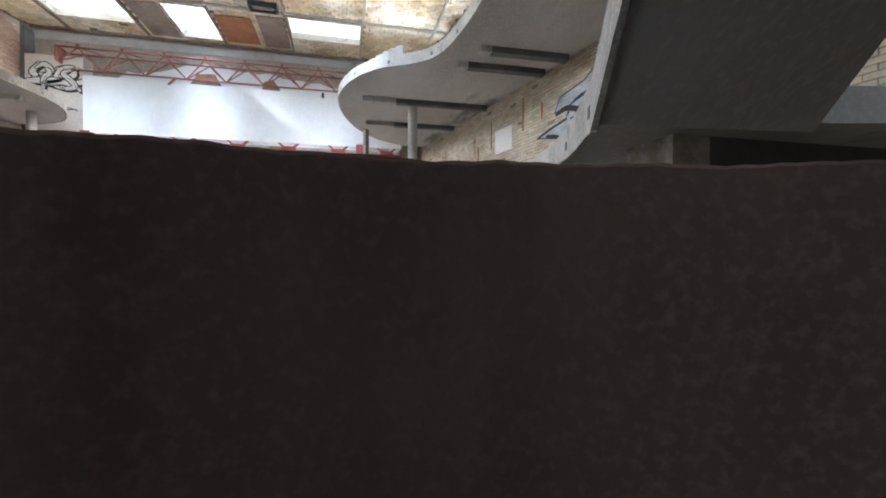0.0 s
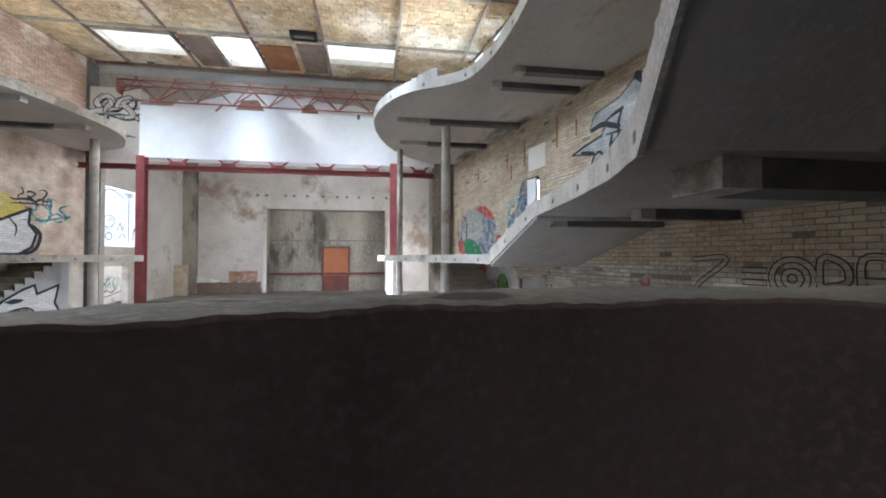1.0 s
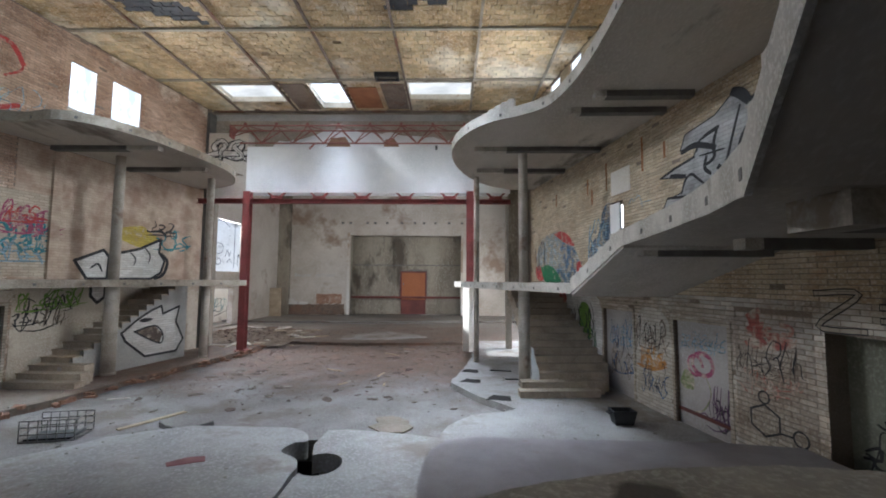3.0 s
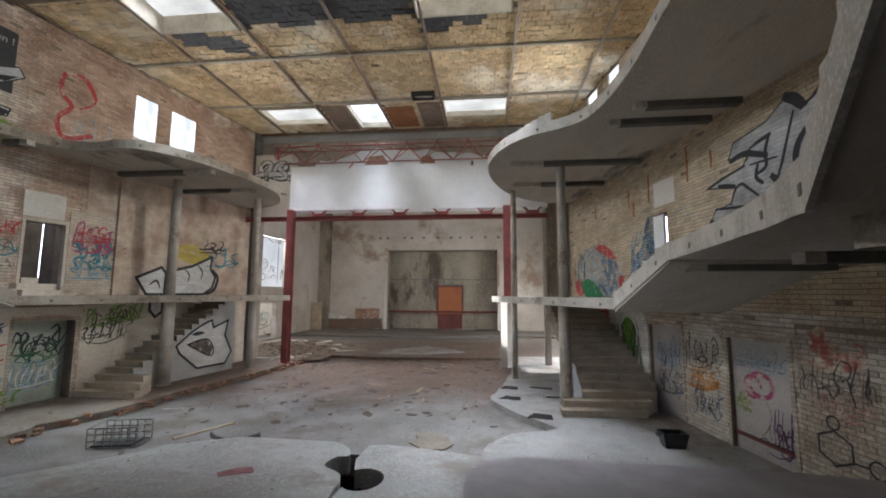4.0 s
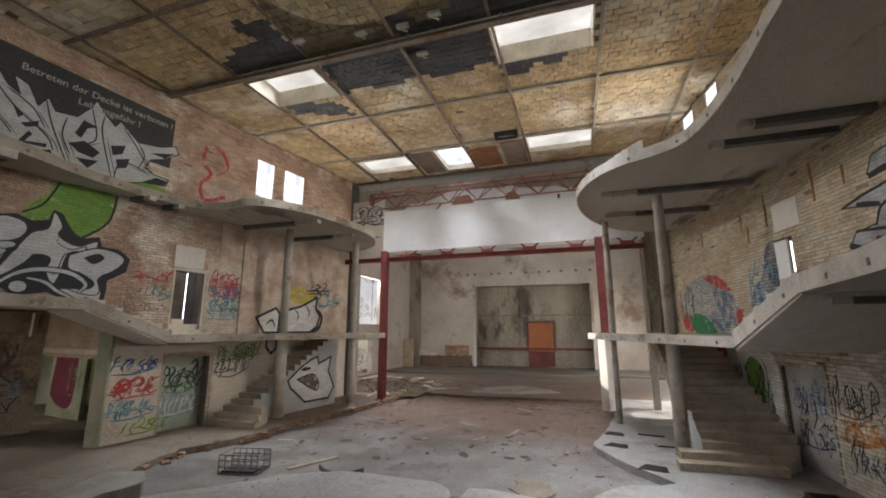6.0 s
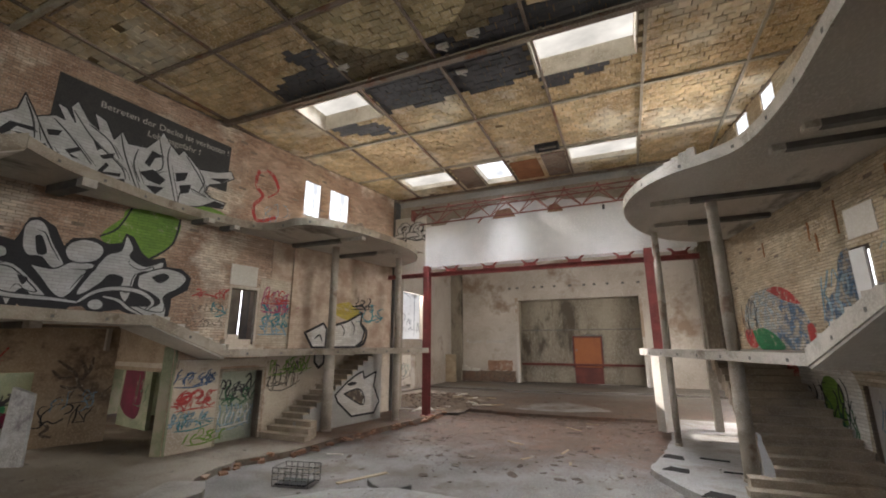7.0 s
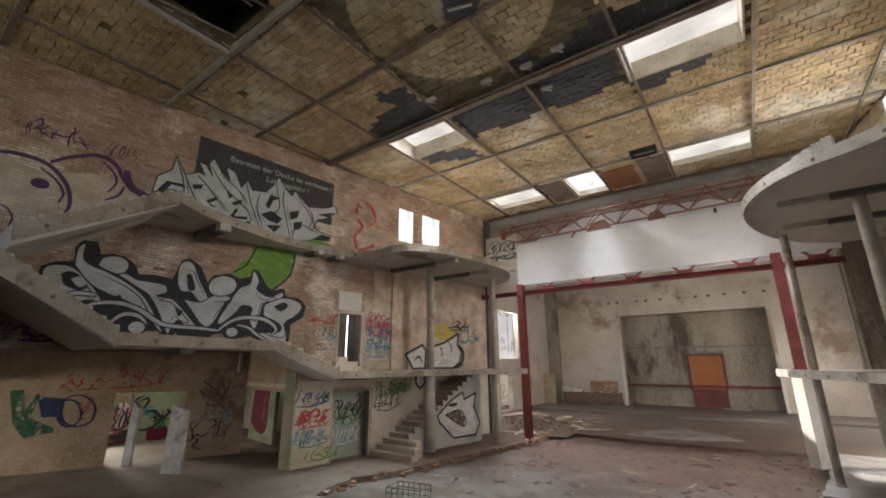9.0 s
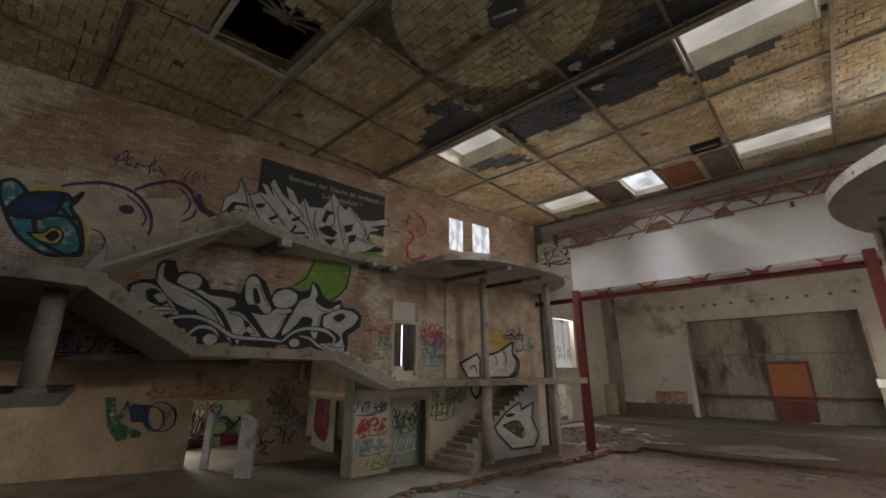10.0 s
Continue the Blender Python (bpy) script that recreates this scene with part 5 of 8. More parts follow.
tagged(mesh_ob("wall_patch", v, f, WHITE_WALL), "whitewashed patch of newer bricks above the gallery doorway", "wall patch", kind="structure")
v, f = wall_box(-1, 10.95, 12.25, 3.05, 5.5, 0.0, 0.022)
tagged(mesh_ob("wall_patch", v, f, paint("pale_block_patch", (0.62, 0.54, 0.42), (0.47, 0.38, 0.28), 0.5)), "pale blocked-up patch of wall beside the doorway", "wall patch", kind="structure")
v, f = wall_box(-1, 12.25, 12.5, 2.98, 6.95, 0.0, 0.1)
tagged(mesh_ob("wall_pilaster", v, f, PLASTER_PINK), "shallow plastered pilaster on the side wall", "pilaster", kind="structure")
v, f = wall_box(-1, 8.5, 11.45, 2.42, 2.66, 0.0, 0.12)
tagged(mesh_ob("door_hood", v, f, PLASTER), "plaster band above the ground-floor doorways", "band", kind="structure")
v, f = wall_box(1, 8.1, 9.45, 0.28, 0.34, -0.075, -0.02)
tagged(mesh_ob("door_bar", v, f, DARK_RED), "dark red bar across the walled-up doorway", "bar", kind="structure")

# ---- paint on the walls ----
SILVER = paint("silver_paint", (0.58, 0.58, 0.58), (0.44, 0.44, 0.43), 0.4)
SILVER_DULL = paint("dull_silver_paint", (0.54, 0.54, 0.54), (0.27, 0.27, 0.27), 0.45, wear=0.06)
INK = paint("black_paint", (0.03, 0.03, 0.033), (0.02, 0.02, 0.022), 0.35)
BOARD_BLACK = mat("black_board", (0.045, 0.043, 0.042), (0.03, 0.03, 0.03), (0.07, 0.065, 0.06), 1.2, 0.8, 0.2, 40)
LIME = paint("green_paint", (0.20, 0.36, 0.05), (0.14, 0.27, 0.04), wear=0.12)
SPRAY_RED = paint("red_paint", (0.50, 0.05, 0.045), (0.40, 0.06, 0.05), wear=0.25)
SPRAY_BLUE = paint("blue_paint", (0.06, 0.15, 0.34), (0.04, 0.09, 0.20), 1.0, wear=0.2)
SPRAY_TEAL = paint("teal_paint", (0.04, 0.26, 0.30), (0.03, 0.18, 0.22), wear=0.25)
SPRAY_PURPLE = paint("purple_paint", (0.11, 0.035, 0.12), (0.08, 0.03, 0.09))
SPRAY_PINK = paint("pink_paint", (0.40, 0.085, 0.17), (0.30, 0.07, 0.13), wear=0.3)
FADED_RED = paint("faded_red_paint", (0.40, 0.11, 0.085), (0.32, 0.10, 0.075), wear=0.5)
DULL_LIME = paint("dull_lime_paint", (0.24, 0.30, 0.12), (0.18, 0.23, 0.09), wear=0.4)
SPRAY_ORANGE = paint("orange_paint", (0.55, 0.26, 0.05), (0.45, 0.20, 0.05), wear=0.25)
SPRAY_YELLOW = paint("yellow_paint", (0.60, 0.47, 0.08), (0.5, 0.38, 0.07), wear=0.25)
SPRAY_SKY = paint("pale_blue_paint", (0.36, 0.50, 0.58), (0.24, 0.38, 0.48), 1.0, wear=0.2)
WORN_SKY = paint("worn_pale_blue_paint", (0.44, 0.53, 0.58), (0.30, 0.42, 0.50), 1.0, wear=0.5)
WORN_BLUE = paint("worn_blue_paint", (0.13, 0.24, 0.38), (0.08, 0.15, 0.26), 1.0, wear=0.45)
SPRAY_GREEN = paint("dark_green_paint", (0.03, 0.15, 0.06), (0.025, 0.10, 0.045), wear=0.25)
SPRAY_LEAF = paint("leaf_green_paint", (0.03, 0.26, 0.10), (0.025, 0.18, 0.07), wear=0.15)
BROWN_TAG = paint("brown_paint", (0.16, 0.12, 0.09), (0.12, 0.09, 0.07), wear=0.25)
WHITE_PAINT = paint("white_spray", (0.74, 0.73, 0.70), (0.64, 0.62, 0.58), wear=0.12)


class Face:
    """A flat piece of wall that takes paint: a runs to the right along it, z up, w out of it."""

    def __init__(self, origin, along, out):
        self.o, self.a, self.n = Vector(origin), Vector(along).normalized(), Vector(out).normalized()

    def at(self, a, z, w):
        return self.o + self.a * a + Vector((0, 0, z)) + self.n * w


def wall_face(side):
    """The painted side walls, with a counted in metres of y (left) or of -y (right)."""
    class W(Face):
        def at(self, a, z, w):
            return on_wall(side, a if side < 0 else -a, z, w + 0.02)
    return W((0, 0, 0), (0, 1, 0), (1, 0, 0))


LEFT, RIGHT = wall_face(-1), wall_face(1)


def ribbon(pts, width, taper=0.0):
    """A brush line through the points as a flat strip; its ends may taper."""
    line = [Vector(p) for p in arc_pts(pts, 5)]
    n, L, R = len(line), [], []
    for i, p in enumerate(line):
        d = (line[min(n - 1, i + 1)] - line[max(0, i - 1)])
        d = d.normalized() if d.length > 1e-6 else Vector((1, 0))
        k = i / (n - 1)
        w = width * (1 - taper * (2 * abs(k - 0.5)) ** 2) / 2
        nrm = Vector((-d.y, d.x)) * w
        L.append(p + nrm)
        R.append(p - nrm)
    L[0], R[0] = L[0] + (line[0] - line[1]).normalized() * width * 0.3 * (1 - taper), R[0] + (line[0] - line[1]).normalized() * width * 0.3 * (1 - taper)
    L[-1], R[-1] = L[-1] + (line[-1] - line[-2]).normalized() * width * 0.3 * (1 - taper), R[-1] + (line[-1] - line[-2]).normalized() * width * 0.3 * (1 - taper)
    v = [p for pair in zip(L, R) for p in pair]
    f = [(2 * i, 2 * i + 1, 2 * i + 3, 2 * i + 2) for i in range(n - 1)]
    return v, f


def fill(pts):
    line = arc_pts(list(pts) + [pts[0]], 4)[:-1]
    return [Vector(p) for p in line], [tuple(range(len(line)))]


def lay(face, name, shapes, w, material, parent):
    """Flat shapes laid on a wall face at the depth w, as one mesh."""
    v, f = [], []
    for j, (sv, sf) in enumerate(shapes):
        k = len(v)
        v += [face.at(p[0], p[1], w + 0.00006 * (j % 20)) for p in sv]
        f += [tuple(i + k for i in q) for q in sf]
    return mesh_ob(name, v, f, material, parent)


def mural(label, category="graffiti"):
    return thing("graffiti", (0, 0, 0), label, category, "wall graffiti")


def lay_at(face, name, shapes, material, parent):
    """Flat shapes, each with its own depth, as one mesh."""
    v, f = [], []
    for (sv, sf), w in shapes:
        k = len(v)
        v += [face.at(p[0], p[1], w) for p in sv]
        f += [tuple(i + k for i in q) for q in sf]
    return mesh_ob(name, v, f, material, parent)


# the strokes that a sprayed letter is made of, in a unit square
STROKES = [
    [(0.02, 0.02), (0.10, 0.45), (0.05, 0.80), (0.22, 1.02)],
    [(0.55, -0.02), (0.50, 0.35), (0.62, 0.70), (0.52, 0.98)],
    [(0.05, 0.88), (0.35, 1.04), (0.68, 0.90), (0.62, 0.62), (0.25, 0.52)],
    [(0.15, 0.50), (0.48, 0.46), (0.80, 0.18), (1.12, -0.06)],
    [(0.85, 0.98), (0.45, 0.88), (0.30, 0.60), (0.62, 0.42), (0.78, 0.16), (0.40, 0.00), (0.02, 0.10)],
    [(-0.15, 0.22), (0.30, 0.32), (0.75, 0.24), (1.18, 0.36)],
    [(0.95, 0.05), (0.70, 0.38), (0.92, 0.68), (1.20, 0.92)],
]


def wildstyle(face, a0, a1, z0, z1, count, seed, parent, body=SILVER, shadow=(0.05, -0.07), weight=0.2, lean=0.2, outline=0.035):
    """A wide piece of interlocking abstract strokes: pale bodies, black outline and drop shadow, thin inner lines."""
    rnd = random.Random(seed)
    step, H, depth = (a1 - a0) / count, z1 - z0, 0.004
    for i in range(count):
        dark, pale, thin = [], [], []
        ox, w = a0 + i * step, step * 1.05
        oz, h = z0 + H * (0.06 + 0.06 * math.sin(i * 1.7 + seed)), H * rnd.uniform(0.78, 0.9)
        for s in rnd.sample(STROKES, 5):
            pts = [(ox + w * (p[0] + lean * (p[1] - 0.5) + rnd.uniform(-.09, .09)), oz + h * (p[1] + rnd.uniform(-.09, .09))) for p in s]
            wd, tp = weight * H * rnd.uniform(0.55, 1.1), rnd.choice((0.1, 0.45, 0.8))
            dark.append((ribbon([(x + shadow[0] * H, z + shadow[1] * H) for x, z in pts], wd + 2 * outline, tp * 0.8), 0.0025))
            dark.append((ribbon(pts, wd + 2 * outline, tp * 0.85), depth))
            pale.append((ribbon(pts, wd, tp), depth + 0.0004))
            if rnd.random() < 0.6:
                thin.append((ribbon([(x + 0.12 * wd, z - 0.1 * wd) for x, z in pts[:-1]], outline * 0.5, 0.9), depth + 0.0007))
            depth += 0.0011
        r = H * rnd.uniform(0.05, 0.09)
        cx, cz = ox + w * rnd.uniform(0.2, 0.8), z0 + H * rnd.uniform(0.05, 0.3)
        loop = [(cx + r * math.cos(t), cz + r * math.sin(t)) for t in [x * 0.9 for x in range(8)]]
        dark.append((ribbon(loop, r * 0.95 + outline, 0.3), depth))
        pale.append((ribbon(loop, r * 0.55, 0.3), depth + 0.0004))
        depth = 0.004 + 0.0006 * (i % 3)
        letter = lay_at(face, "letter", pale, body, parent)
        lay_at(face, "outline", dark, INK, letter)
        if thin:
            lay_at(face, "inner_line", thin, INK, letter)


def closed(pts):
    """A smooth closed line through the points."""
    return list(pts) + [pts[0]]


LANDING_EDGE = [(1.83, 5.25), (1.85, 5.52), (2.09, 5.66), (2.4, 5.72), (2.37, 6.09), (2.49, 6.29), (2.78, 6.29), (2.88, 5.97), (3.09, 6.04), (3.37, 6.01), (3.63, 5.83), (3.75, 5.59), (4.13, 5.62), (4.52, 5.55), (4.6, 5.81), (4.68, 6.14), (4.87, 6.22), (5.19, 6.03), (5.41, 5.59), (5.55, 5.82), (5.99, 5.93), (6.31, 5.82), (6.6, 5.91), (6.67, 6.21), (6.87, 6.13), (7.12, 5.73), (7.35, 5.56), (7.73, 5.68)]
LANDING_EDGE += [(7.83, 5.41), (8.24, 5.41), (8.56, 5.17), (8.49, 4.77), (8.06, 4.48), (8.08, 4.27), (8.04, 3.87), (7.78, 3.77), (7.29, 3.84), (6.8, 4.06), (6.44, 3.98), (6.18, 3.93), (5.99, 4.1), (5.74, 4.06), (5.6, 3.82), (5.43, 3.88), (5.12, 3.79), (4.96, 3.87), (4.81, 4.06), (4.71, 3.88), (4.52, 3.95), (4.38, 4.11), (4.04, 4.08), (3.84, 3.98), (3.29, 4.04), (3.39, 4.25), (3.06, 4.25), (2.87, 4.36), (2.69, 4.46), (2.75, 4.64), (2.4, 4.66), (2.16, 4.85), (1.99, 4.95)]
LANDING_FORMS = [
    [(1.9, 5.26), (1.92, 5.48), (2.12, 5.59), (2.41, 5.56), (2.71, 5.31), (2.98, 4.98), (3.09, 4.76), (2.85, 4.79), (2.49, 4.71), (2.21, 4.91), (2.04, 5.05)],
    [(2.43, 5.63), (2.42, 6.03), (2.55, 6.2), (2.61, 5.76), (3.14, 5.52), (3.59, 5.28), (3.98, 4.96), (4.31, 4.44), (4.51, 4.02), (4.36, 4.17), (4.05, 4.51), (3.68, 4.8), (3.22, 4.97), (2.79, 5.2)],
    [(2.87, 5.68), (2.94, 5.9), (3.21, 5.99), (3.46, 5.89), (3.49, 5.68), (3.35, 5.51), (3.06, 5.58)],
    [(3.28, 5.52), (3.5, 5.55), (3.74, 5.43), (4.08, 5.41), (4.39, 5.36), (4.44, 5.16), (4.23, 5.04), (4.6, 4.99), (4.97, 4.65), (5.33, 4.21), (5.07, 4.22), (4.83, 4.42), (4.7, 4.22), (4.63, 4.02), (4.52, 4.21), (4.28, 4.69), (4.02, 5.06), (3.65, 5.29)]]
LANDING_FORMS += [
    [(4.66, 5.44), (4.63, 5.91), (4.77, 6.12), (4.99, 6.06), (5.2, 5.62), (5.5, 5.08), (5.27, 4.99), (5.03, 5.23), (4.79, 5.23)],
    [(4.85, 5.03), (5.31, 4.98), (5.62, 5.2), (6.09, 5.2), (5.93, 4.89), (5.73, 4.43), (5.55, 4.27), (5.34, 4.41), (5.09, 4.74)],
    [(5.44, 5.47), (5.53, 5.69), (5.82, 5.84), (6.15, 5.76), (6.24, 5.55), (6.1, 5.31), (5.79, 5.2), (5.55, 5.26)],
    [(6.12, 5.13), (6.33, 5.52), (6.62, 5.7), (6.69, 6.13), (6.9, 5.81), (6.86, 5.54), (7.27, 5.34), (7.7, 5.54), (7.62, 5.24), (7.13, 5.12), (7, 4.5), (6.89, 4.28), (6.72, 4.58), (6.76, 4.93), (6.46, 4.98), (6.3, 4.75), (5.96, 4.41), (5.83, 4.47)],
    [(7.13, 5.07), (7.67, 5.34), (8.14, 5.32), (8.41, 5.12), (8.21, 4.79), (7.87, 4.54), (7.96, 4.13), (7.88, 3.87), (7.38, 3.89), (6.9, 4.13), (7.32, 4.2), (7.67, 4.23), (7.76, 4.39), (7.48, 4.6), (7.16, 4.73)]]
LANDING_EYES = [
    [(2.23, 5.37), (2.37, 5.46), (2.57, 5.38), (2.76, 5.12), (2.61, 5.01), (2.33, 5.11)],
    [(4.85, 5.72), (4.97, 5.75), (5.12, 5.35), (4.95, 5.3)],
    [(7.45, 5.05), (7.76, 5.21), (7.92, 5.09), (7.68, 4.9)],
    [(3.23, 4.89), (3.44, 4.98), (3.46, 4.85), (3.28, 4.77)],
    [(4.69, 4.75), (4.89, 4.69), (4.81, 4.52)],
    [(5.9, 5.04), (6.15, 5.14), (6.03, 4.95)]]
LANDING_GLINT = [(2.42, 5.27), (2.6, 5.35), (2.73, 5.19), (2.6, 5.09)]
LANDING_SWOOSH = [
    ([(2.68, 4.52), (2.99, 4.72), (3.45, 4.77), (3.89, 4.64), (4.29, 4.38), (4.6, 4.26), (5.39, 4.23), (5.9, 4.18)], 0.1),
    ([(3.27, 4.16), (3.56, 4.48), (3.91, 4.47), (4.11, 4.26)], 0.09),
    ([(5.89, 4.2), (6.21, 4.49), (6.66, 4.63), (7.23, 4.59), (7.58, 4.34), (7.46, 4.11)], 0.1),
    ([(6.4, 4.38), (6.74, 4.31), (7.02, 4.1), (7.38, 3.93)], 0.07),
    ([(2.29, 4.82), (2.58, 4.93), (2.96, 4.93)], 0.09)]
LANDING_DOTS = [(3.91, 4.17, 0.2), (6.26, 4.16, 0.18)]
UPPER_EDGE = [(3.68, 7.95), (3.73, 8.47), (4.04, 8.78), (4.11, 9.24), (4.39, 8.74), (4.73, 8.94), (4.91, 8.89), (4.69, 9.29), (4.91, 9.23), (5.12, 8.92), (4.97, 9.31), (5.09, 9.54), (5.4, 9.08), (5.63, 8.94), (5.46, 9.39), (5.76, 9.27), (5.99, 8.82), (6.16, 9.14), (6.34, 8.83), (6.79, 8.9), (7.07, 9.32), (7.16, 9.59), (7.4, 9.27), (7.68, 9.03), (7.8, 9.24), (8.33, 8.78), (8.93, 8.89), (9.39, 9.09)]
UPPER_EDGE += [(9.53, 8.86), (9.11, 8.54), (8.71, 8.36), (8.61, 8.05), (8.85, 7.93), (9.31, 7.89), (9.25, 7.67), (8.63, 7.6), (8.4, 7.5), (7.96, 7.4), (7.78, 7.48), (7.32, 7.35), (6.71, 7.37), (6.12, 7.46), (5.65, 7.48), (5.2, 7.53), (4.76, 7.63), (4.34, 7.67), (4.47, 7.93), (4.24, 8.18), (3.93, 8.14)]
UPPER_DARK = [
    [(3.78, 8.07), (3.97, 8.4), (4.38, 8.43), (4.48, 8.32), (4.1, 8.32), (3.91, 7.99)],
    [(4.61, 8.49), (4.91, 8.58), (4.86, 8.41), (4.67, 8.35)],
    [(4.34, 7.9), (4.65, 8.11), (4.74, 7.95), (4.48, 7.82)],
    [(5.03, 8.1), (5.3, 8.28), (5.34, 8.19), (5.14, 8.03), (5.37, 7.94), (5.19, 7.94)],
    [(5.54, 8.62), (5.76, 8.43), (5.68, 8.33)],
    [(5.74, 8.22), (6.08, 8.43), (6.04, 8.25), (5.84, 8.15)],
    [(5.74, 7.72), (5.91, 8.08), (5.99, 8.02), (5.88, 7.79), (6.29, 7.88), (6.28, 7.77)],
    [(6.8, 8.41), (6.95, 8.87), (7.28, 8.8), (7.05, 8.66), (6.95, 8.33)]]
UPPER_DARK += [
    [(6.71, 8.09), (7.04, 8.29), (7.42, 8.09), (7.28, 7.87), (6.95, 7.91)],
    [(6.9, 7.75), (7.41, 7.83), (7.2, 7.54)],
    [(7.65, 8.4), (8.02, 8.55), (7.95, 8.25), (7.72, 8.13)],
    [(7.81, 8.04), (8.16, 8.18), (8.11, 7.88), (7.89, 7.78)],
    [(8.54, 7.57), (8.95, 7.86), (9.32, 7.82), (9.15, 7.63)],
    [(6.1, 7.65), (6.38, 7.75), (6.45, 7.6)],
    [(8.7, 8.59), (9.4, 8.83), (9.11, 8.56)]]
UPPER_LINES = [
    [(4.39, 8.73), (4.7, 8.14), (5.04, 7.67)],
    [(5.05, 9.23), (5.53, 8.64), (6.25, 8.09), (6.42, 7.76)],
    [(6.13, 9.03), (6.32, 8.42), (6.73, 7.53)],
    [(7.4, 9.19), (7.4, 8.67), (7.76, 7.49)],
    [(7.9, 9.08), (8.35, 8.55), (8.76, 7.92)],
    [(7.09, 9.28), (7.28, 8.43), (6.85, 8.12)],
    [(7.83, 7.44), (7.97, 8.03), (8.66, 7.92)],
    [(4.71, 8.83), (5.06, 8.52), (5.61, 7.91)],
    [(4.13, 9.12), (4.34, 8.63), (4.44, 8.17)],
    [(5.4, 9), (5.9, 8.72), (6.19, 8.29)],
    [(6.59, 8.76), (6.55, 8.26), (6.77, 7.79)],
    [(8.34, 8.73), (8.54, 8.41), (8.42, 8.01)]]
RIGHT_EDGE_PAINT = [(-6.58, 6.61), (-6.92, 6.61), (-7.09, 6.45), (-7.32, 6.26), (-7.56, 6.6), (-7.69, 6.57), (-8.12, 6.31), (-8.93, 6.2), (-9.08, 5.89), (-8.59, 5.82), (-8.71, 5.65), (-9.15, 5.56), (-9.73, 5.43), (-8.94, 5.28), (-9.07, 4.97), (-9.55, 4.9), (-9.67, 4.72), (-9.15, 4.32), (-8.67, 4.33), (-8.05, 4.47), (-7.7, 4.63), (-7.4, 4.68), (-7.31, 5), (-7.41, 5.16), (-7.1, 5.15), (-7.06, 5.34), (-7.13, 5.55), (-7.03, 5.69), (-6.75, 5.84)]
RIGHT_STROKES = [
    ([(-6.65, 6.63), (-6.82, 6.55), (-6.95, 6.35), (-7.09, 5.87)], 0.15),
    ([(-6.76, 6.01), (-6.87, 6.10), (-6.97, 5.98)], 0.1),
    ([(-6.98, 5.80), (-7.18, 5.75), (-7.32, 5.68)], 0.09),
    ([(-7.35, 5.87), (-7.51, 5.66), (-7.57, 5.41), (-7.49, 5.25)], 0.12),
    ([(-7.12, 5.30), (-7.27, 5.35), (-7.38, 5.18), (-7.23, 5.15)], 0.1),
    ([(-7.54, 6.27), (-7.70, 5.84), (-7.86, 5.39), (-8.03, 5.04)], 0.055),
    ([(-8.06, 6.06), (-8.17, 5.76), (-8.17, 5.49), (-8.38, 5.39)], 0.075),
    ([(-9.03, 5.84), (-8.64, 5.88), (-8.14, 5.68)], 0.12)]
RIGHT_STROKES += [
    ([(-8.39, 5.99), (-8.03, 6.05)], 0.08),
    ([(-8.36, 5.56), (-8.41, 5.33), (-8.27, 5.19)], 0.08),
    ([(-9.76, 5.43), (-9.26, 5.55), (-8.67, 5.64)], 0.055),
    ([(-9.40, 5.41), (-8.96, 5.30)], 0.1),
    ([(-9.08, 4.95), (-8.96, 5.21), (-8.78, 5.30), (-8.60, 5.16), (-8.39, 4.97)], 0.055),
    ([(-9.52, 4.93), (-9.04, 4.87), (-8.57, 4.83)], 0.055),
    ([(-9.12, 4.71), (-8.93, 4.65), (-8.55, 4.82)], 0.1),
    ([(-9.70, 4.68), (-9.39, 4.51), (-9.14, 4.28)], 0.14)]
RIGHT_STROKES += [
    ([(-8.76, 4.40), (-8.21, 4.54), (-7.78, 4.71)], 0.13),
    ([(-8.07, 5.27), (-7.90, 5.05), (-8.11, 4.98)], 0.13),
    ([(-7.90, 5.05), (-7.61, 5.05), (-7.43, 5.05)], 0.06),
    ([(-7.63, 4.87), (-7.45, 4.84)], 0.06),
    ([(-7.68, 6.59), (-7.50, 6.47), (-7.36, 6.28)], 0.18),
    ([(-7.39, 6.28), (-7.22, 6.33), (-7.05, 6.42), (-6.86, 6.54), (-6.64, 6.63)], 0.05),
    ([(-8.61, 5.73), (-8.53, 5.93), (-8.34, 5.97)], 0.05),
    ([(-8.54, 5.62), (-7.92, 5.58)], 0.04)]
CREATURE_BODY = [(-0.94, 7.62), (-0.73, 7.74), (-0.5, 7.55), (-0.4, 7.43), (0.15, 7.63), (0.38, 7.54), (0.53, 7.75), (0.45, 7.46), (0.37, 7.29), (0.59, 7), (0.73, 6.58), (0.78, 6.14), (0.55, 6.07), (0.15, 6.03), (-0.29, 6.3), (-0.54, 6.6), (-0.73, 6.98), (-0.86, 7.24)]
CREATURE_NAVY = [(-0.58, 7.24), (-0.41, 7.47), (0.15, 7.61), (0.17, 7.28), (0.1, 7.07), (-0.22, 6.9), (-0.5, 6.84), (-0.69, 6.96)]
CREATURE_SNAIL = [(-0.2, 6.82), (0.06, 7), (0.35, 7.02), (0.62, 6.73), (0.76, 6.28), (0.55, 6.07), (0.24, 6.19), (-0.01, 6.35), (-0.13, 6.57)]
CREATURE_YELLOW = [(-0.24, 6.5), (0, 6.54), (0.14, 6.72), (0.31, 6.67), (0.38, 6.51), (0.3, 6.31), (0.1, 6.3), (-0.1, 6.38)]
CREATURE_CORE = [(0.08, 6.47), (0.2, 6.62), (0.29, 6.52), (0.2, 6.38)]
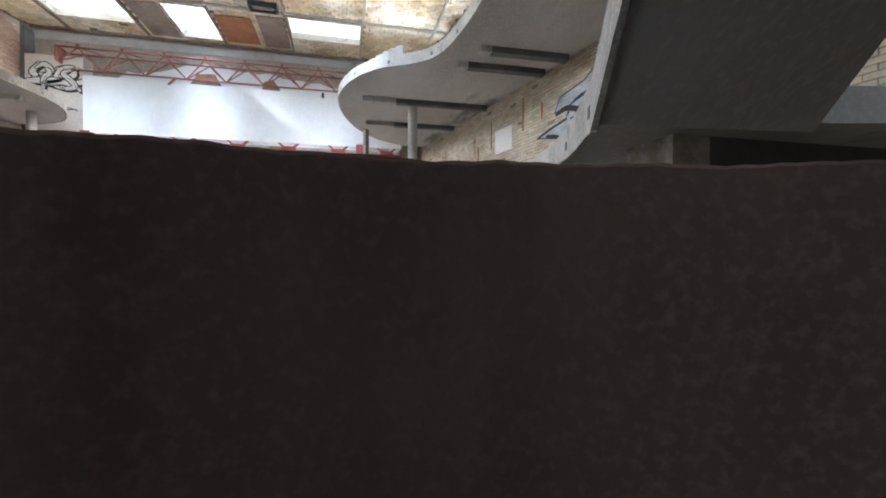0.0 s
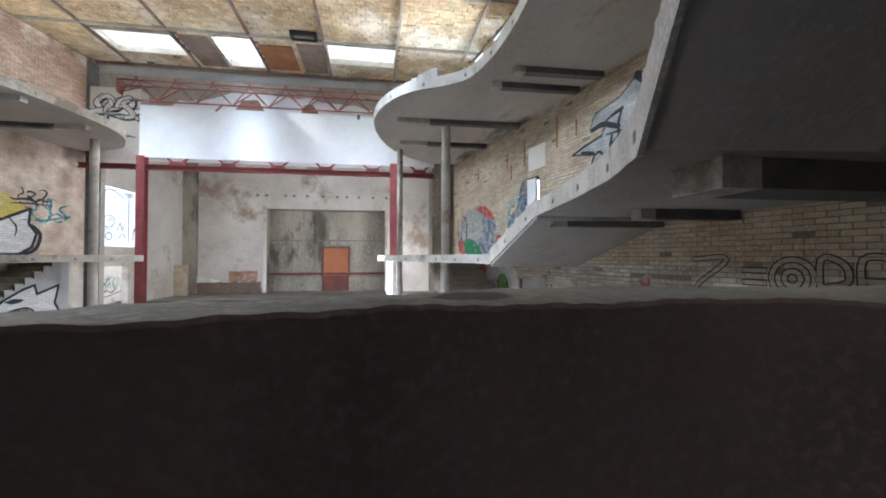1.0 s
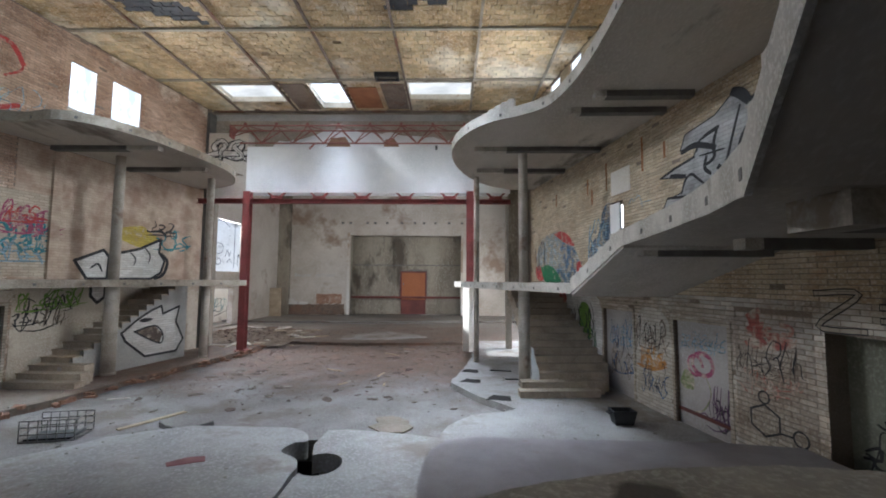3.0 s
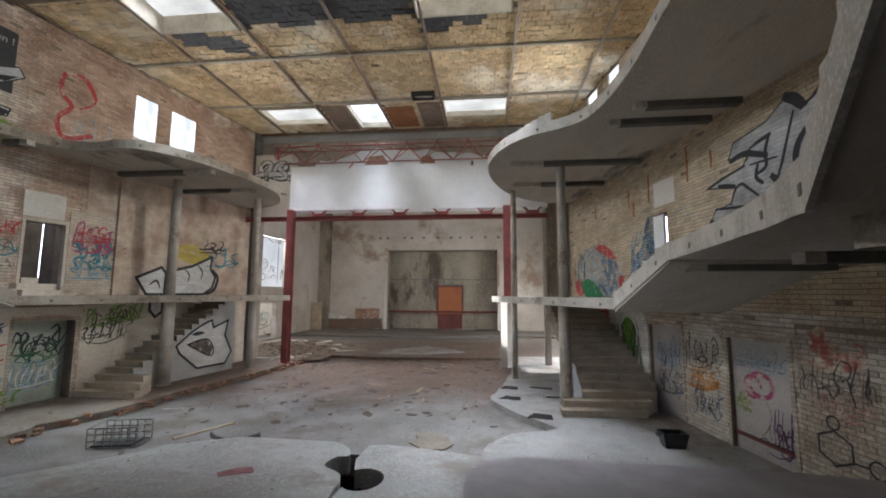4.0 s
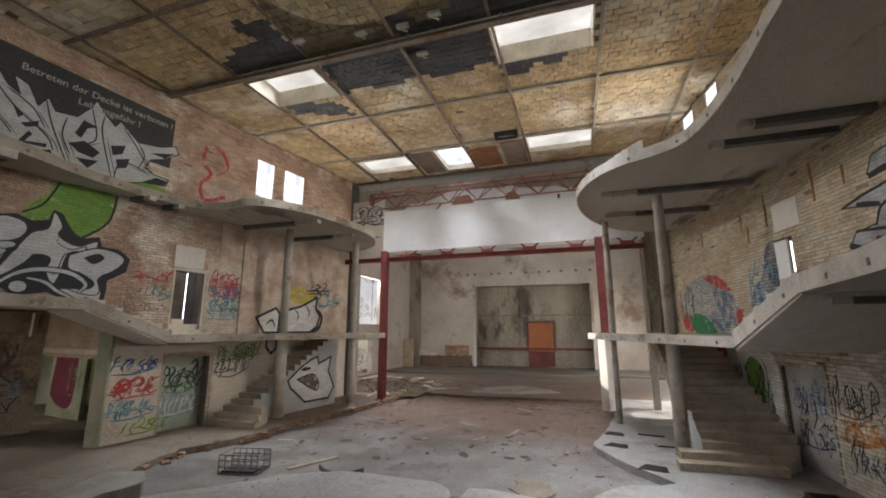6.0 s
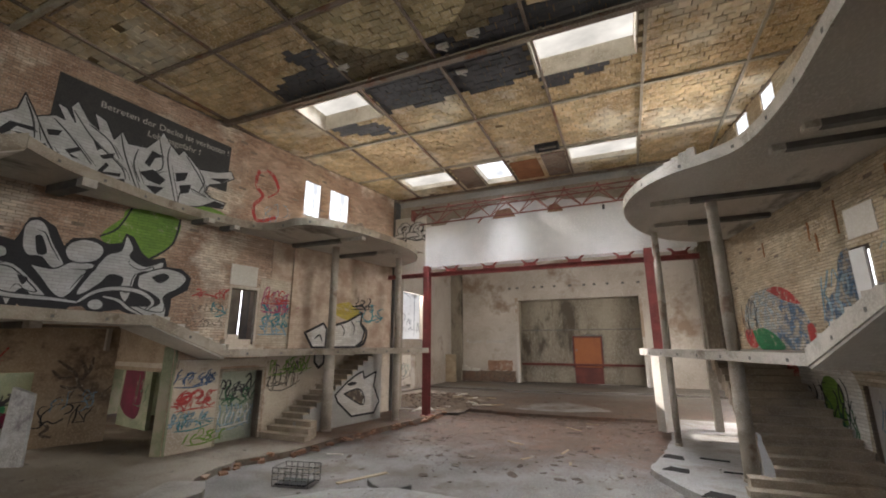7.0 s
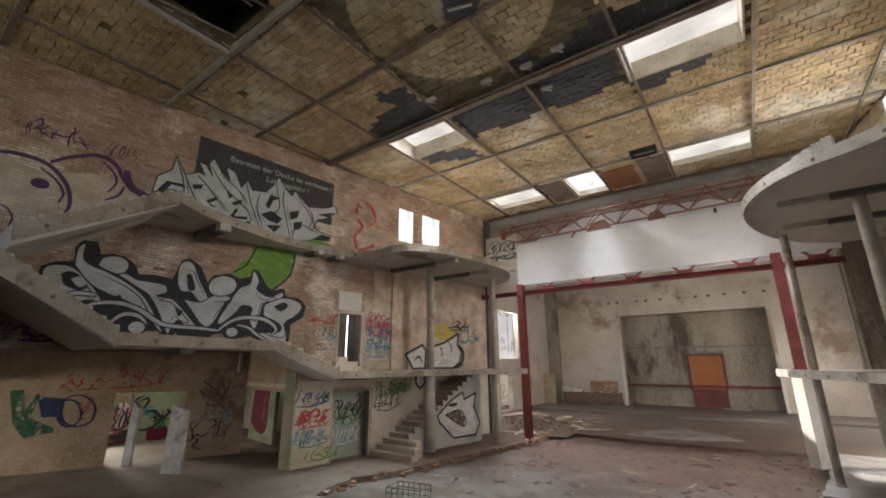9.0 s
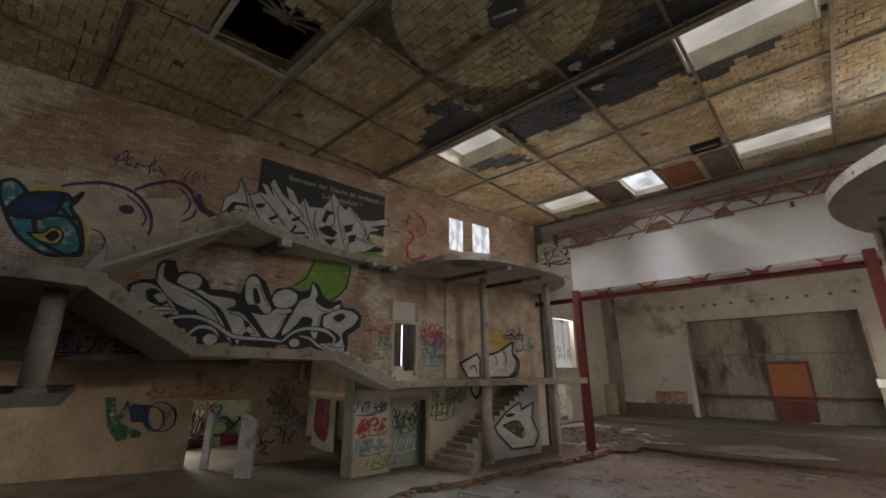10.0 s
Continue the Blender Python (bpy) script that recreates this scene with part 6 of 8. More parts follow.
CREATURE_HOOK = [(0.18, 7.27), (0.21, 7.43), (0.37, 7.5), (0.38, 7.29), (0.54, 7.02), (0.38, 7.07)]
CREATURE_GOLD = [[(0.41, 7.24), (0.69, 7.02), (0.88, 6.61), (0.87, 6.2), (0.73, 6.5), (0.59, 6.97)], [(-0.45, 7.57), (-0.18, 7.72), (0.16, 7.69), (-0.15, 7.55)]]
PURPLE_LINES = [
    ([(0.12, 7.81), (0.41, 7.97), (0.95, 8.13), (1.51, 8.04), (1.92, 7.64), (2.07, 7.17), (2.02, 6.83)], 0.1),
    ([(1.56, 8.12), (1.9, 8.39), (2.4, 8.61), (2.78, 8.48), (3.09, 8.02), (3.51, 7.76)], 0.11),
    ([(1.41, 7.91), (1.73, 7.68), (1.91, 7.39), (1.87, 7.13)], 0.06),
    ([(2.51, 8.46), (2.77, 8.25), (2.87, 7.97), (2.75, 7.67)], 0.06),
    ([(2.72, 7.44), (2.97, 7.64), (3.05, 7.92)], 0.07),
    ([(3.04, 8.37), (3.19, 7.96), (3.61, 7.79)], 0.2),
    ([(0.84, 6.83), (1.05, 6.76), (1.18, 6.54), (1.15, 6.35)], 0.04)]
GLOBE = [(-17.62, 4.13), (-17.17, 4.62), (-16.39, 4.84), (-15.47, 4.85), (-14.7, 4.6), (-14.18, 4.21), (-13.86, 3.71), (-13.71, 3.23), (-14, 2.99), (-15.11, 2.94), (-16.71, 2.96), (-17.5, 3.4)]
GLOBE_DARK = [(-15.33, 4.41), (-14.61, 4.39), (-14.1, 4.01), (-13.78, 3.33), (-14.04, 2.99), (-15.21, 2.98), (-15.6, 3.47), (-15.19, 3.88)]
GLOBE_GREEN = [(-17.18, 3.58), (-16.41, 3.65), (-15.7, 3.41), (-15.31, 3), (-16.71, 2.98)]
BLUE_PATCH = [(-13.27, 3.77), (-13, 4.2), (-12.57, 4.51), (-12.29, 5.16), (-11.88, 5.22), (-11.85, 4.35), (-11.95, 3.86), (-12.49, 3.82), (-13.02, 3.63)]
GLOBE_RED = [[(-15.84, 4.8), (-15.32, 4.85), (-14.7, 4.68), (-14.18, 4.27), (-14.35, 4.24), (-14.99, 4.42)], [(-17.7, 3.6), (-17.18, 3.63), (-16.82, 3.16), (-17.32, 3.02), (-17.7, 3.26)], [(-14.06, 3.62), (-13.78, 3.67), (-13.59, 3.14), (-13.95, 3.07)]]


def poly(pts):
    """A hard-edged flat shape."""
    return [Vector(p) for p in pts], [tuple(range(len(pts)))]


def scribble(face, a0, a1, z0, z1, seed, material, parent, width=0.035, letters=5, name="tag", w=0.004):
    """A quick unreadable scrawl: slanted, overlapping brush strokes of uneven weight with a loose flourish."""
    rnd, out = random.Random(seed), []
    letters = max(2, letters)
    step, H = (a1 - a0) / letters, z1 - z0
    lean = rnd.uniform(0.05, 0.5)
    rise = rnd.uniform(-0.12, 0.12)
    for i in range(letters):
        ox, h = a0 + i * step + rnd.uniform(-.15, .1) * step, H * rnd.uniform(0.6, 1.05)
        oz = z0 + H * rise * (i / letters - 0.5) + rnd.uniform(0, 0.2) * (H - min(h, H))
        for s in rnd.sample(STROKES, rnd.choice((1, 2, 2, 3))):
            pts = [(ox + step * (1.05 * p[0] + lean * (p[1] - 0.4) + rnd.uniform(-.13, .13)), oz + h * (p[1] + rnd.uniform(-.13, .13))) for p in s]
            out.append(ribbon(pts, width * rnd.uniform(0.55, 1.1), rnd.choice((0.1, 0.4, 0.8))))
    if rnd.random() < 0.5:
        out.append(ribbon([(a0 + rnd.uniform(-.2, .2) * step, z0 - 0.05 * H), ((a0 + a1) / 2, z0 + rnd.uniform(-.15, .05) * H), (a1 + 0.2 * step, z0 + rnd.uniform(0, .3) * H)], width * 0.8, 0.8))
    return lay(face, name, out, w, material, parent)


def circle(ca, cz, ra, rz, n=14, wob=0.0, seed=0):
    rnd = random.Random(seed)
    return [(ca + ra * math.cos(2 * math.pi * i / n) * (1 + rnd.uniform(-wob, wob)), cz + rz * math.sin(2 * math.pi * i / n) * (1 + rnd.uniform(-wob, wob))) for i in range(n)]


# left wall, between the landings: the great silver piece
g = mural("large silver and black wildstyle letters sprayed on the brick wall")
lay(LEFT, "green_ground", [fill([(6.54, 6.64), (6.7, 6.95), (7.96, 6.95), (7.87, 6.12), (7.25, 5.5), (6.55, 5.7), (6.1, 6.0)])], 0.001, LIME, g)
lay(LEFT, "green_edge", [ribbon([(6.1, 6.0), (6.45, 6.3), (6.7, 6.95)], 0.05), ribbon([(7.25, 5.5), (7.87, 6.12), (8.0, 6.95)], 0.06)], 0.0015, INK, g)
lay(LEFT, "black_ground", [poly(LANDING_EDGE)], 0.002, INK, g)
for n_, pts in enumerate(LANDING_FORMS):
    w_ = 0.0032 + 0.0009 * n_
    form = lay(LEFT, "letter", [fill(pts)], w_, SILVER, g)
    lay(LEFT, "outline", [ribbon(closed(pts), 0.035)], w_ + 0.0004, INK, form)
    ca_, cz_ = sum(p[0] for p in pts) / len(pts), sum(p[1] for p in pts) / len(pts)
    if n_ not in (2, 6):
        lay(LEFT, "inner_line", [ribbon([(ca_ + 0.72 * (a - ca_) + 0.03, cz_ + 0.66 * (z - cz_) - 0.04) for a, z in pts[len(pts) // 4: 3 * len(pts) // 4]], 0.03, 0.7)], w_ + 0.0006, INK, form)
for pts in LANDING_EYES:
    lay(LEFT, "dark_field", [fill(pts)], 0.0125, INK, g)
lay(LEFT, "letter", [fill(LANDING_GLINT)], 0.0132, SILVER, g)
for n_, (pts, wide) in enumerate(LANDING_SWOOSH):
    form = lay(LEFT, "letter", [ribbon(pts, wide, 0.6)], 0.0145 + 0.001 * n_, SILVER, g)
    lay(LEFT, "outline", [ribbon(pts, wide + 0.07, 0.5)], 0.0141 + 0.001 * n_, INK, form)
for a_, z_, r_ in LANDING_DOTS:
    form = lay(LEFT, "letter", [fill(circle(a_, z_, r_, r_ * 0.85, 10))], 0.0205, SILVER, g)
    lay(LEFT, "outline", [ribbon(circle(a_, z_, r_, r_ * 0.85, 12) + [(a_ + r_, z_)], 0.045)], 0.021, INK, form)
# left wall, over the upper gallery: warning board and the second silver piece
wb = thing("warning_board", (0, 0, 0), "black painted warning field with pale lettering high on the wall", "painted sign")
lay(LEFT, "black_field", [([Vector(p) for p in ((4.62, 8.3), (9.3, 8.3), (9.3, 9.98), (4.62, 10.16))], [(0, 1, 2, 3)])], 0.001, BOARD_BLACK, wb)
ax = Vector((0.1591, 0.9873, 0))
face_m = Matrix(((ax.x, 0, 0.9873), (ax.y, 0, -0.1591), (0, 1, 0))).to_4x4()
PALE = mat("pale_lettering", (0.42, 0.40, 0.36), (0.34, 0.32, 0.28), None, 2.0, 0.8, 0.1, 40)
for body, y, z in (("Betreten der Decke ist verboten !", 5.55, 9.62), ("Lebensgefahr !", 6.75, 9.28)):
    t_ = lettering("lettering", body, Matrix.Translation(on_wall(-1, y, z, 0.024)) @ face_m, 0.27, PALE, "", "")
    t_.parent = wb
g = mural("silver and black wildstyle letters sprayed over the warning board")
form = lay(LEFT, "letter", [poly(UPPER_EDGE)], 0.0025, SILVER, g)
lay(LEFT, "outline", [ribbon([p, q], 0.035) for p, q in zip(UPPER_EDGE, UPPER_EDGE[1:] + UPPER_EDGE[:1])], 0.003, INK, form)
for pts in UPPER_DARK:
    lay(LEFT, "dark_field", [poly(pts)], 0.006, INK, g)
for pts in UPPER_LINES:
    lay(LEFT, "inner_line", [ribbon(pts, 0.04, 0.4)], 0.0075, INK, g)
    lay(LEFT, "inner_line", [ribbon([(a + 0.12, z - 0.05) for a, z in pts[1:]], 0.022, 0.8)], 0.0085, INK, g)
lay(LEFT, "green_strip", [fill([(7.4, 7.3), (9.3, 7.2), (9.2, 7.55), (7.5, 7.65)])], 0.0015, LIME, g)
g = mural("purple looping lines sprayed on a pale ground")
lay(LEFT, "pale_ground", [fill([(-1.6, 6.4), (3.2, 7.0), (3.5, 7.6), (2.6, 8.1), (1.5, 7.85), (0.4, 8.0), (-1.6, 7.9)])], 0.001, paint("pale_ground_paint", (0.55, 0.47, 0.37), (0.45, 0.36, 0.26), 0.4), g)
for pts, wide in PURPLE_LINES:
    lay(LEFT, "purple_line", [ribbon(pts, wide, 0.4)], 0.003, SPRAY_PURPLE, g)
lay(LEFT, "purple_dot", [fill(circle(1.47, 7.51, 0.17, 0.13, 10))], 0.003, SPRAY_PURPLE, g)
scribble(LEFT, 0.9, 2.1, 8.7, 9.2, 203, SPRAY_PURPLE, g, 0.045, 6)
scribble(LEFT, 2.5, 3.2, 8.7, 9.15, 205, SPRAY_PURPLE, g, 0.035, 4)
g = mural("black outline ovals sprayed on the outer facade")
for pts in (circle(-16.92, 5.75, 0.42, 0.48, 12), circle(-16.9, 4.56, 0.22, 0.28, 10), [(-16.3, 5.0), (-16.1, 5.6), (-15.95, 5.0), (-15.8, 5.5)], [(-16.2, 4.4), (-15.9, 4.75), (-15.7, 4.4)], [(-15.2, 4.2), (-15.1, 5.2), (-14.95, 4.3)], [(-15.5, 7.9), (-15.5, 4.0)], [(-14.9, 7.6), (-14.9, 4.0)], [(-17.8, 7.5), (-16.9, 8.3), (-15.9, 7.6)]):
    sv, sf = ribbon(closed(pts) if len(pts) > 8 else pts, 0.055, 0.3)
    mesh_ob("tag", [(p[0], 36.592, p[1]) for p in sv], sf, INK, g)
g = mural("teal and blue creature shape with a yellow outline")
for pts in CREATURE_GOLD:
    lay(LEFT, "yellow_edge", [fill(pts)], 0.002, SPRAY_YELLOW, g)
NAVY = paint("navy_paint", (0.03, 0.05, 0.16), (0.02, 0.03, 0.09))
for n_, (name_, pts, m_) in enumerate((("teal_body", CREATURE_BODY, SPRAY_TEAL), ("navy_back", CREATURE_NAVY, NAVY), ("teal_snail", CREATURE_SNAIL, SPRAY_TEAL), ("teal_hook", CREATURE_HOOK, SPRAY_TEAL), ("yellow_eye", CREATURE_YELLOW, SPRAY_YELLOW), ("dark_core", CREATURE_CORE, INK))):
    shape_ = lay(LEFT, name_, [fill(pts)], 0.003 + 0.0012 * n_, m_, g)
    lay(LEFT, "outline", [ribbon(closed(pts), 0.09 if n_ < 4 else 0.05)], 0.0036 + 0.0012 * n_, INK, shape_)
g = mural("red sprayed outline figure beside the windows")
lay(LEFT, "red_line", [ribbon([(11.3, 9.1), (11.0, 9.56), (10.45, 9.49), (10.39, 8.91), (10.68, 8.57), (10.35, 8.1), (10.56, 7.59), (11.27, 7.89)], 0.13), ribbon([(11.0, 9.5), (11.3, 9.0), (10.9, 8.6)], 0.06)], 0.004, SPRAY_RED, g)
scribble(LEFT, 10.8, 12.2, 7.5, 8.5, 4, SPRAY_SKY, g, 0.03, 4)
scribble(LEFT, 15.4, 17.2, 7.5, 8.4, 14, SPRAY_RED, g, 0.05, 3)
g = mural("faded pink and violet tags under the rear stairs")
for n_ in range(5):
    scribble(LEFT, 0.4 + 0.35 * n_, 1.3 + 0.35 * n_, 3.65 + 0.12 * (n_ % 3), 4.3 - 0.05 * n_, 310 + n_, (SPRAY_PINK, SPRAY_PURPLE, BROWN_TAG)[n_ % 3], g, 0.06, 3, w=0.004 + 0.001 * n_)
lay(LEFT, "green_stripe", [ribbon([(-0.2, 3.62), (0.8, 3.66), (1.7, 3.8)], 0.09, 0.6)], 0.003, LIME, g)
# lower gallery
g = mural("red, teal and black tags beside the gallery doorway")
scribble(LEFT, 8.7, 9.7, 4.6, 4.95, 6, SPRAY_RED, g, 0.05, 4)
scribble(LEFT, 9.3, 9.8, 4.1, 4.6, 7, SPRAY_TEAL, g, 0.06, 2)
scribble(LEFT, 8.5, 9.7, 3.7, 4.0, 8, BROWN_TAG, g, 0.025, 6)
scribble(LEFT, 8.6, 9.6, 4.15, 4.45, 18, BROWN_TAG, g, 0.025, 5)
scribble(LEFT, 11.1, 12.6, 4.3, 5.1, 9, SPRAY_PINK, g, 0.07, 4)
scribble(LEFT, 11.2, 12.5, 3.8, 4.7, 10, SPRAY_TEAL, g, 0.07, 4)
for s_, (m_, z_) in enumerate(((SPRAY_TEAL, 4.2), (SPRAY_PINK, 4.35), (SPRAY_TEAL, 3.7), (SPRAY_RED, 4.6), (SPRAY_SKY, 3.5))):
    scribble(LEFT, 11.05, 12.2, z_, z_ + 0.6, 90 + s_, m_, g, 0.08, 4, w=0.0045 + 0.001 * s_)
g = mural("white bubble letters with black outline and yellow glow")
lay(LEFT, "yellow_glow", [fill(circle(15.2, 4.6, 0.8, 0.35, 9, 0.2, 2))], 0.0015, SPRAY_YELLOW, g)
for pts in ([(13.05, 3.58), (13.96, 3.98), (14.16, 3.77), (14.13, 3.0), (13.45, 3.0)], [(14.4, 3.88), (15.3, 4.12), (16.2, 4.55), (16.15, 4.04), (16.42, 3.71), (16.27, 3.25), (15.84, 3.0), (14.4, 3.0)], [(13.62, 2.86), (14.1, 2.86), (14.1, 2.38), (13.85, 2.2), (13.62, 2.44)]):
    w_ = lay(LEFT, "bubble", [poly(pts)], 0.004, WHITE_PAINT, g)
    lay(LEFT, "outline", [ribbon([p, q], 0.1) for p, q in zip(pts, pts[1:] + pts[:1])], 0.0055, INK, w_)
lay(LEFT, "inner_line", [ribbon([(13.55, 3.35), (13.8, 3.5), (13.95, 3.25)], 0.08, 0.5), ribbon([(14.9, 4.0), (15.15, 3.75), (15.1, 3.5)], 0.06, 0.6), ribbon([(15.5, 4.2), (15.75, 3.9), (15.7, 3.6)], 0.06, 0.6), ribbon([(16.25, 4.0), (16.55, 3.7), (16.4, 3.2), (16.0, 3.0)], 0.14, 0.4)], 0.007, INK, g)
scribble(LEFT, 15.9, 17.6, 4.2, 5.2, 12, SPRAY_TEAL, g, 0.08, 3)
scribble(LEFT, 15.6, 16.9, 4.7, 5.3, 13, INK, g, 0.07, 3)
# pier and doorway on the ground floor
g = mural("red letters and blue scrawl on the pier")
scribble(LEFT, 8.6, 9.75, 1.35, 1.85, 23, SPRAY_RED, g, 0.11, 3)
scribble(LEFT, 8.5, 9.75, 2.0, 2.3, 15, SPRAY_BLUE, g, 0.04, 5)
scribble(LEFT, 8.45, 9.75, 0.75, 1.2, 16, SPRAY_SKY, g, 0.07, 5)
REC_L = Face(on_wall(-1, 9.9, 0, -0.338), (0.1591, 0.9873, 0), (0.9873, -0.1591, 0))
scribble(REC_L, 0.2, 1.4, 1.2, 2.0, 17, INK, g, 0.06, 4)
scribble(REC_L, 0.1, 1.4, 0.4, 1.1, 18, SPRAY_SKY, g, 0.05, 5)
# wall over the stairs
scribble(LEFT, 11.6, 12.9, 1.6, 2.6, 19, INK, g, 0.05, 3)
scribble(LEFT, 11.9, 13.2, 2.1, 2.7, 20, LIME, g, 0.06, 3)
# side wall of the stairs
STRING = Face((-7.329, 12.3, 0), (0.85, 4.95, 0), (4.95, -0.85, 0))
g = mural("white angular figure with black outline on the stair side wall")
pts = [(1.48, 1.2), (2.06, 1.62), (2.6, 1.9), (2.98, 2.02), (3.06, 1.73), (3.79, 1.97), (3.66, 1.39), (4.03, 0.72), (3.72, 0.28), (2.4, 0.3), (1.63, 0.92)]
lay(STRING, "white_shape", [poly(pts)], 0.004, WHITE_PAINT, g)
lay(STRING, "outline", [ribbon([p, q], 0.08) for p, q in zip(pts, pts[1:] + pts[:1])], 0.007, INK, g)
lay(STRING, "dark_mouth", [poly([(1.95, 1.2), (2.73, 1.33), (3.1, 0.98), (2.97, 0.68)])], 0.006, BROWN_TAG, g)
lay(STRING, "mouth_line", [ribbon([(1.95, 1.2), (2.73, 1.33), (3.1, 0.98), (2.97, 0.68), (1.95, 1.2)], 0.06)], 0.008, INK, g)
lay(STRING, "dark_eye", [fill([(2.07, 1.56), (2.33, 1.64), (2.67, 1.58), (2.34, 1.48)])], 0.006, INK, g)
# foyer wall
FOY = Face((-17.4, -1.0, 0), (4.65, 9.95, 0), (9.95, -4.65, 0))
g = mural("green and dark blue block letters on the foyer wall")
lay(FOY, "green_letter", [poly([(4.2, 2.46), (4.52, 2.49), (4.66, 1.82), (4.87, 2.37), (4.96, 2.22), (4.82, 1.63), (5.46, 1.28), (5.46, 1.15), (4.79, 1.03), (4.58, 1.29), (4.44, 1.51)])], 0.01, SPRAY_GREEN, g)
lay(FOY, "navy_letter", [poly([(4.93, 2.11), (5.06, 2.23), (5.58, 2.16), (5.58, 1.71), (5.71, 1.37), (5.43, 1.61), (5.1, 1.62)])], 0.012, NAVY, g)
lay(FOY, "loop", [ribbon([(6.42, 1.75), (6.38, 1.47), (6.2, 1.31), (5.94, 1.3), (5.69, 1.45), (5.54, 1.72), (5.53, 2), (5.68, 2.21), (5.93, 2.26), (6.19, 2.14), (6.38, 1.89), (6.42, 1.6)], 0.045)], 0.014, NAVY, g)
lay(FOY, "loop", [ribbon([(6.07, 1.69), (6.04, 1.43), (5.87, 1.3), (5.66, 1.36), (5.49, 1.58), (5.44, 1.86), (5.54, 2.07), (5.75, 2.11), (5.95, 1.96), (6.07, 1.68)], 0.045)], 0.016, NAVY, g)
g = mural("red lettering and brown figures on the foyer wall")
scribble(FOY, 5.5, 7.3, 2.45, 2.95, 26, SPRAY_RED, g, 0.06, 5, w=0.01)
scribble(FOY, 5.9, 6.4, 1.6, 2.3, 27, SPRAY_RED, g, 0.04, 1, w=0.01)
for pts in ([(9.49, 2.62), (9.76, 2.4), (10, 2.14), (10.14, 1.76), (10.37, 1.55)], [(10.06, 2.61), (10.23, 2.28), (10.18, 1.97)], [(10.37, 2.71), (10.32, 2.28), (10.13, 2.01)], [(9.4, 2.31), (9.63, 2.07), (9.9, 2.1)], [(9.66, 1.82), (9.93, 1.73), (10.2, 1.8)], [(9.32, 0.79), (9.55, 0.58), (9.41, 0.39), (9.66, 0.28)]):
    lay(FOY, "brown_figure", [ribbon(pts, 0.1, 0.5)], 0.01, BROWN_TAG, g)

for s_, (a0_, z0_, m_) in enumerate(((9.6, 1.3, BROWN_TAG), (9.15, 0.6, INK), (9.5, 1.0, SPRAY_SKY), (6.9, 2.5, SPRAY_RED))):
    scribble(FOY, a0_, a0_ + 1.3, z0_, z0_ + 0.7, 210 + s_, m_, g, 0.045, 4, w=0.012 + 0.001 * s_)
for s_, (a0_, z0_, m_) in enumerate(((8.5, 1.9, SPRAY_BLUE), (8.5, 1.3, SPRAY_RED), (8.6, 1.2, SPRAY_RED), (8.5, 0.7, SPRAY_SKY), (8.6, 0.65, SPRAY_TEAL), (9.0, 0.2, LIME))):
    scribble(LEFT, a0_, a0_ + 1.1, z0_, z0_ + 0.45, 230 + s_, m_, g, 0.06, 4, w=0.005 + 0.001 * s_)
for s_, (a0_, z0_, m_) in enumerate(((0.15, 1.4, INK), (0.3, 1.2, SPRAY_GREEN), (0.1, 0.6, SPRAY_SKY), (0.2, 0.5, WHITE_PAINT))):
    scribble(REC_L, a0_, a0_ + 1.1, z0_, z0_ + 0.6, 240 + s_, m_, g, 0.06, 5, w=0.005 + 0.001 * s_)
for s_, (a0_, z0_, m_) in enumerate(((11.5, 1.7, INK), (11.6, 2.1, LIME), (12.2, 2.0, INK), (12.6, 2.2, LIME), (12.0, 1.6, BROWN_TAG))):
    scribble(LEFT, a0_, a0_ + 0.9, z0_, z0_ + 0.5, 250 + s_, m_, g, 0.05, 4, w=0.005 + 0.001 * s_)
OUTW = Face((-13.245, 26.5, 0), (0, 1, 0), (1, 0, 0))
scribble(OUTW, 2.2, 5.5, 0.4, 2.0, 61, INK, g, 0.06, 3)
scribble(OUTW, 3.0, 5.0, 0.6, 2.0, 62, SPRAY_TEAL, g, 0.07, 4)
BACKR = Face((-18.0, -2.0, 0), (-0.6, 15.2, 0), (15.2, 0.6, 0))
for s_ in range(5):
    scribble(BACKR, 4.0 + 1.3 * s_, 5.4 + 1.3 * s_, 0.7, 2.3, 70 + s_, (SPRAY_RED, INK, SPRAY_TEAL, SPRAY_PINK, INK)[s_], g, 0.14, 2, w=0.01)
for pts, m_ in (([(8.3, 0.05), (9.2, 0.1), (9.3, 0.5), (8.9, 0.6), (8.3, 0.4)], INK), ([(8.35, 0.12), (9.2, 0.18), (9.25, 0.3), (8.35, 0.25)], SPRAY_RED), ([(8.35, 0.36), (8.8, 0.46), (9.2, 0.42), (8.8, 0.55), (8.35, 0.46)], SPRAY_ORANGE), ([(8.5, 0.75), (9.1, 0.8), (9.0, 1.6), (8.6, 1.6)], WHITE_PAINT), ([(9.6, 1.1), (10.05, 1.08), (10.05, 1.4), (9.65, 1.42)], SPRAY_TEAL), ([(9.9, 0.05), (10.65, 0.05), (10.6, 0.55), (9.9, 0.55)], MAGENTA_ROOM), ([(10.1, 0.55), (10.5, 0.5), (10.5, 0.85), (10.1, 0.88)], SPRAY_LEAF)):
    lay(BACKR, "colour_field", [fill(pts)], 0.01, m_, g)
scribble(BACKR, 8.5, 9.1, 0.7, 1.6, 311, INK, g, 0.09, 3, w=0.02)
scribble(BACKR, 10.0, 10.7, 0.85, 1.3, 312, INK, g, 0.08, 3, w=0.02)
MAG = Face((-15.6, 10.9, 0), (2.4, -0.35, 0), (-0.35, -2.4, 0))
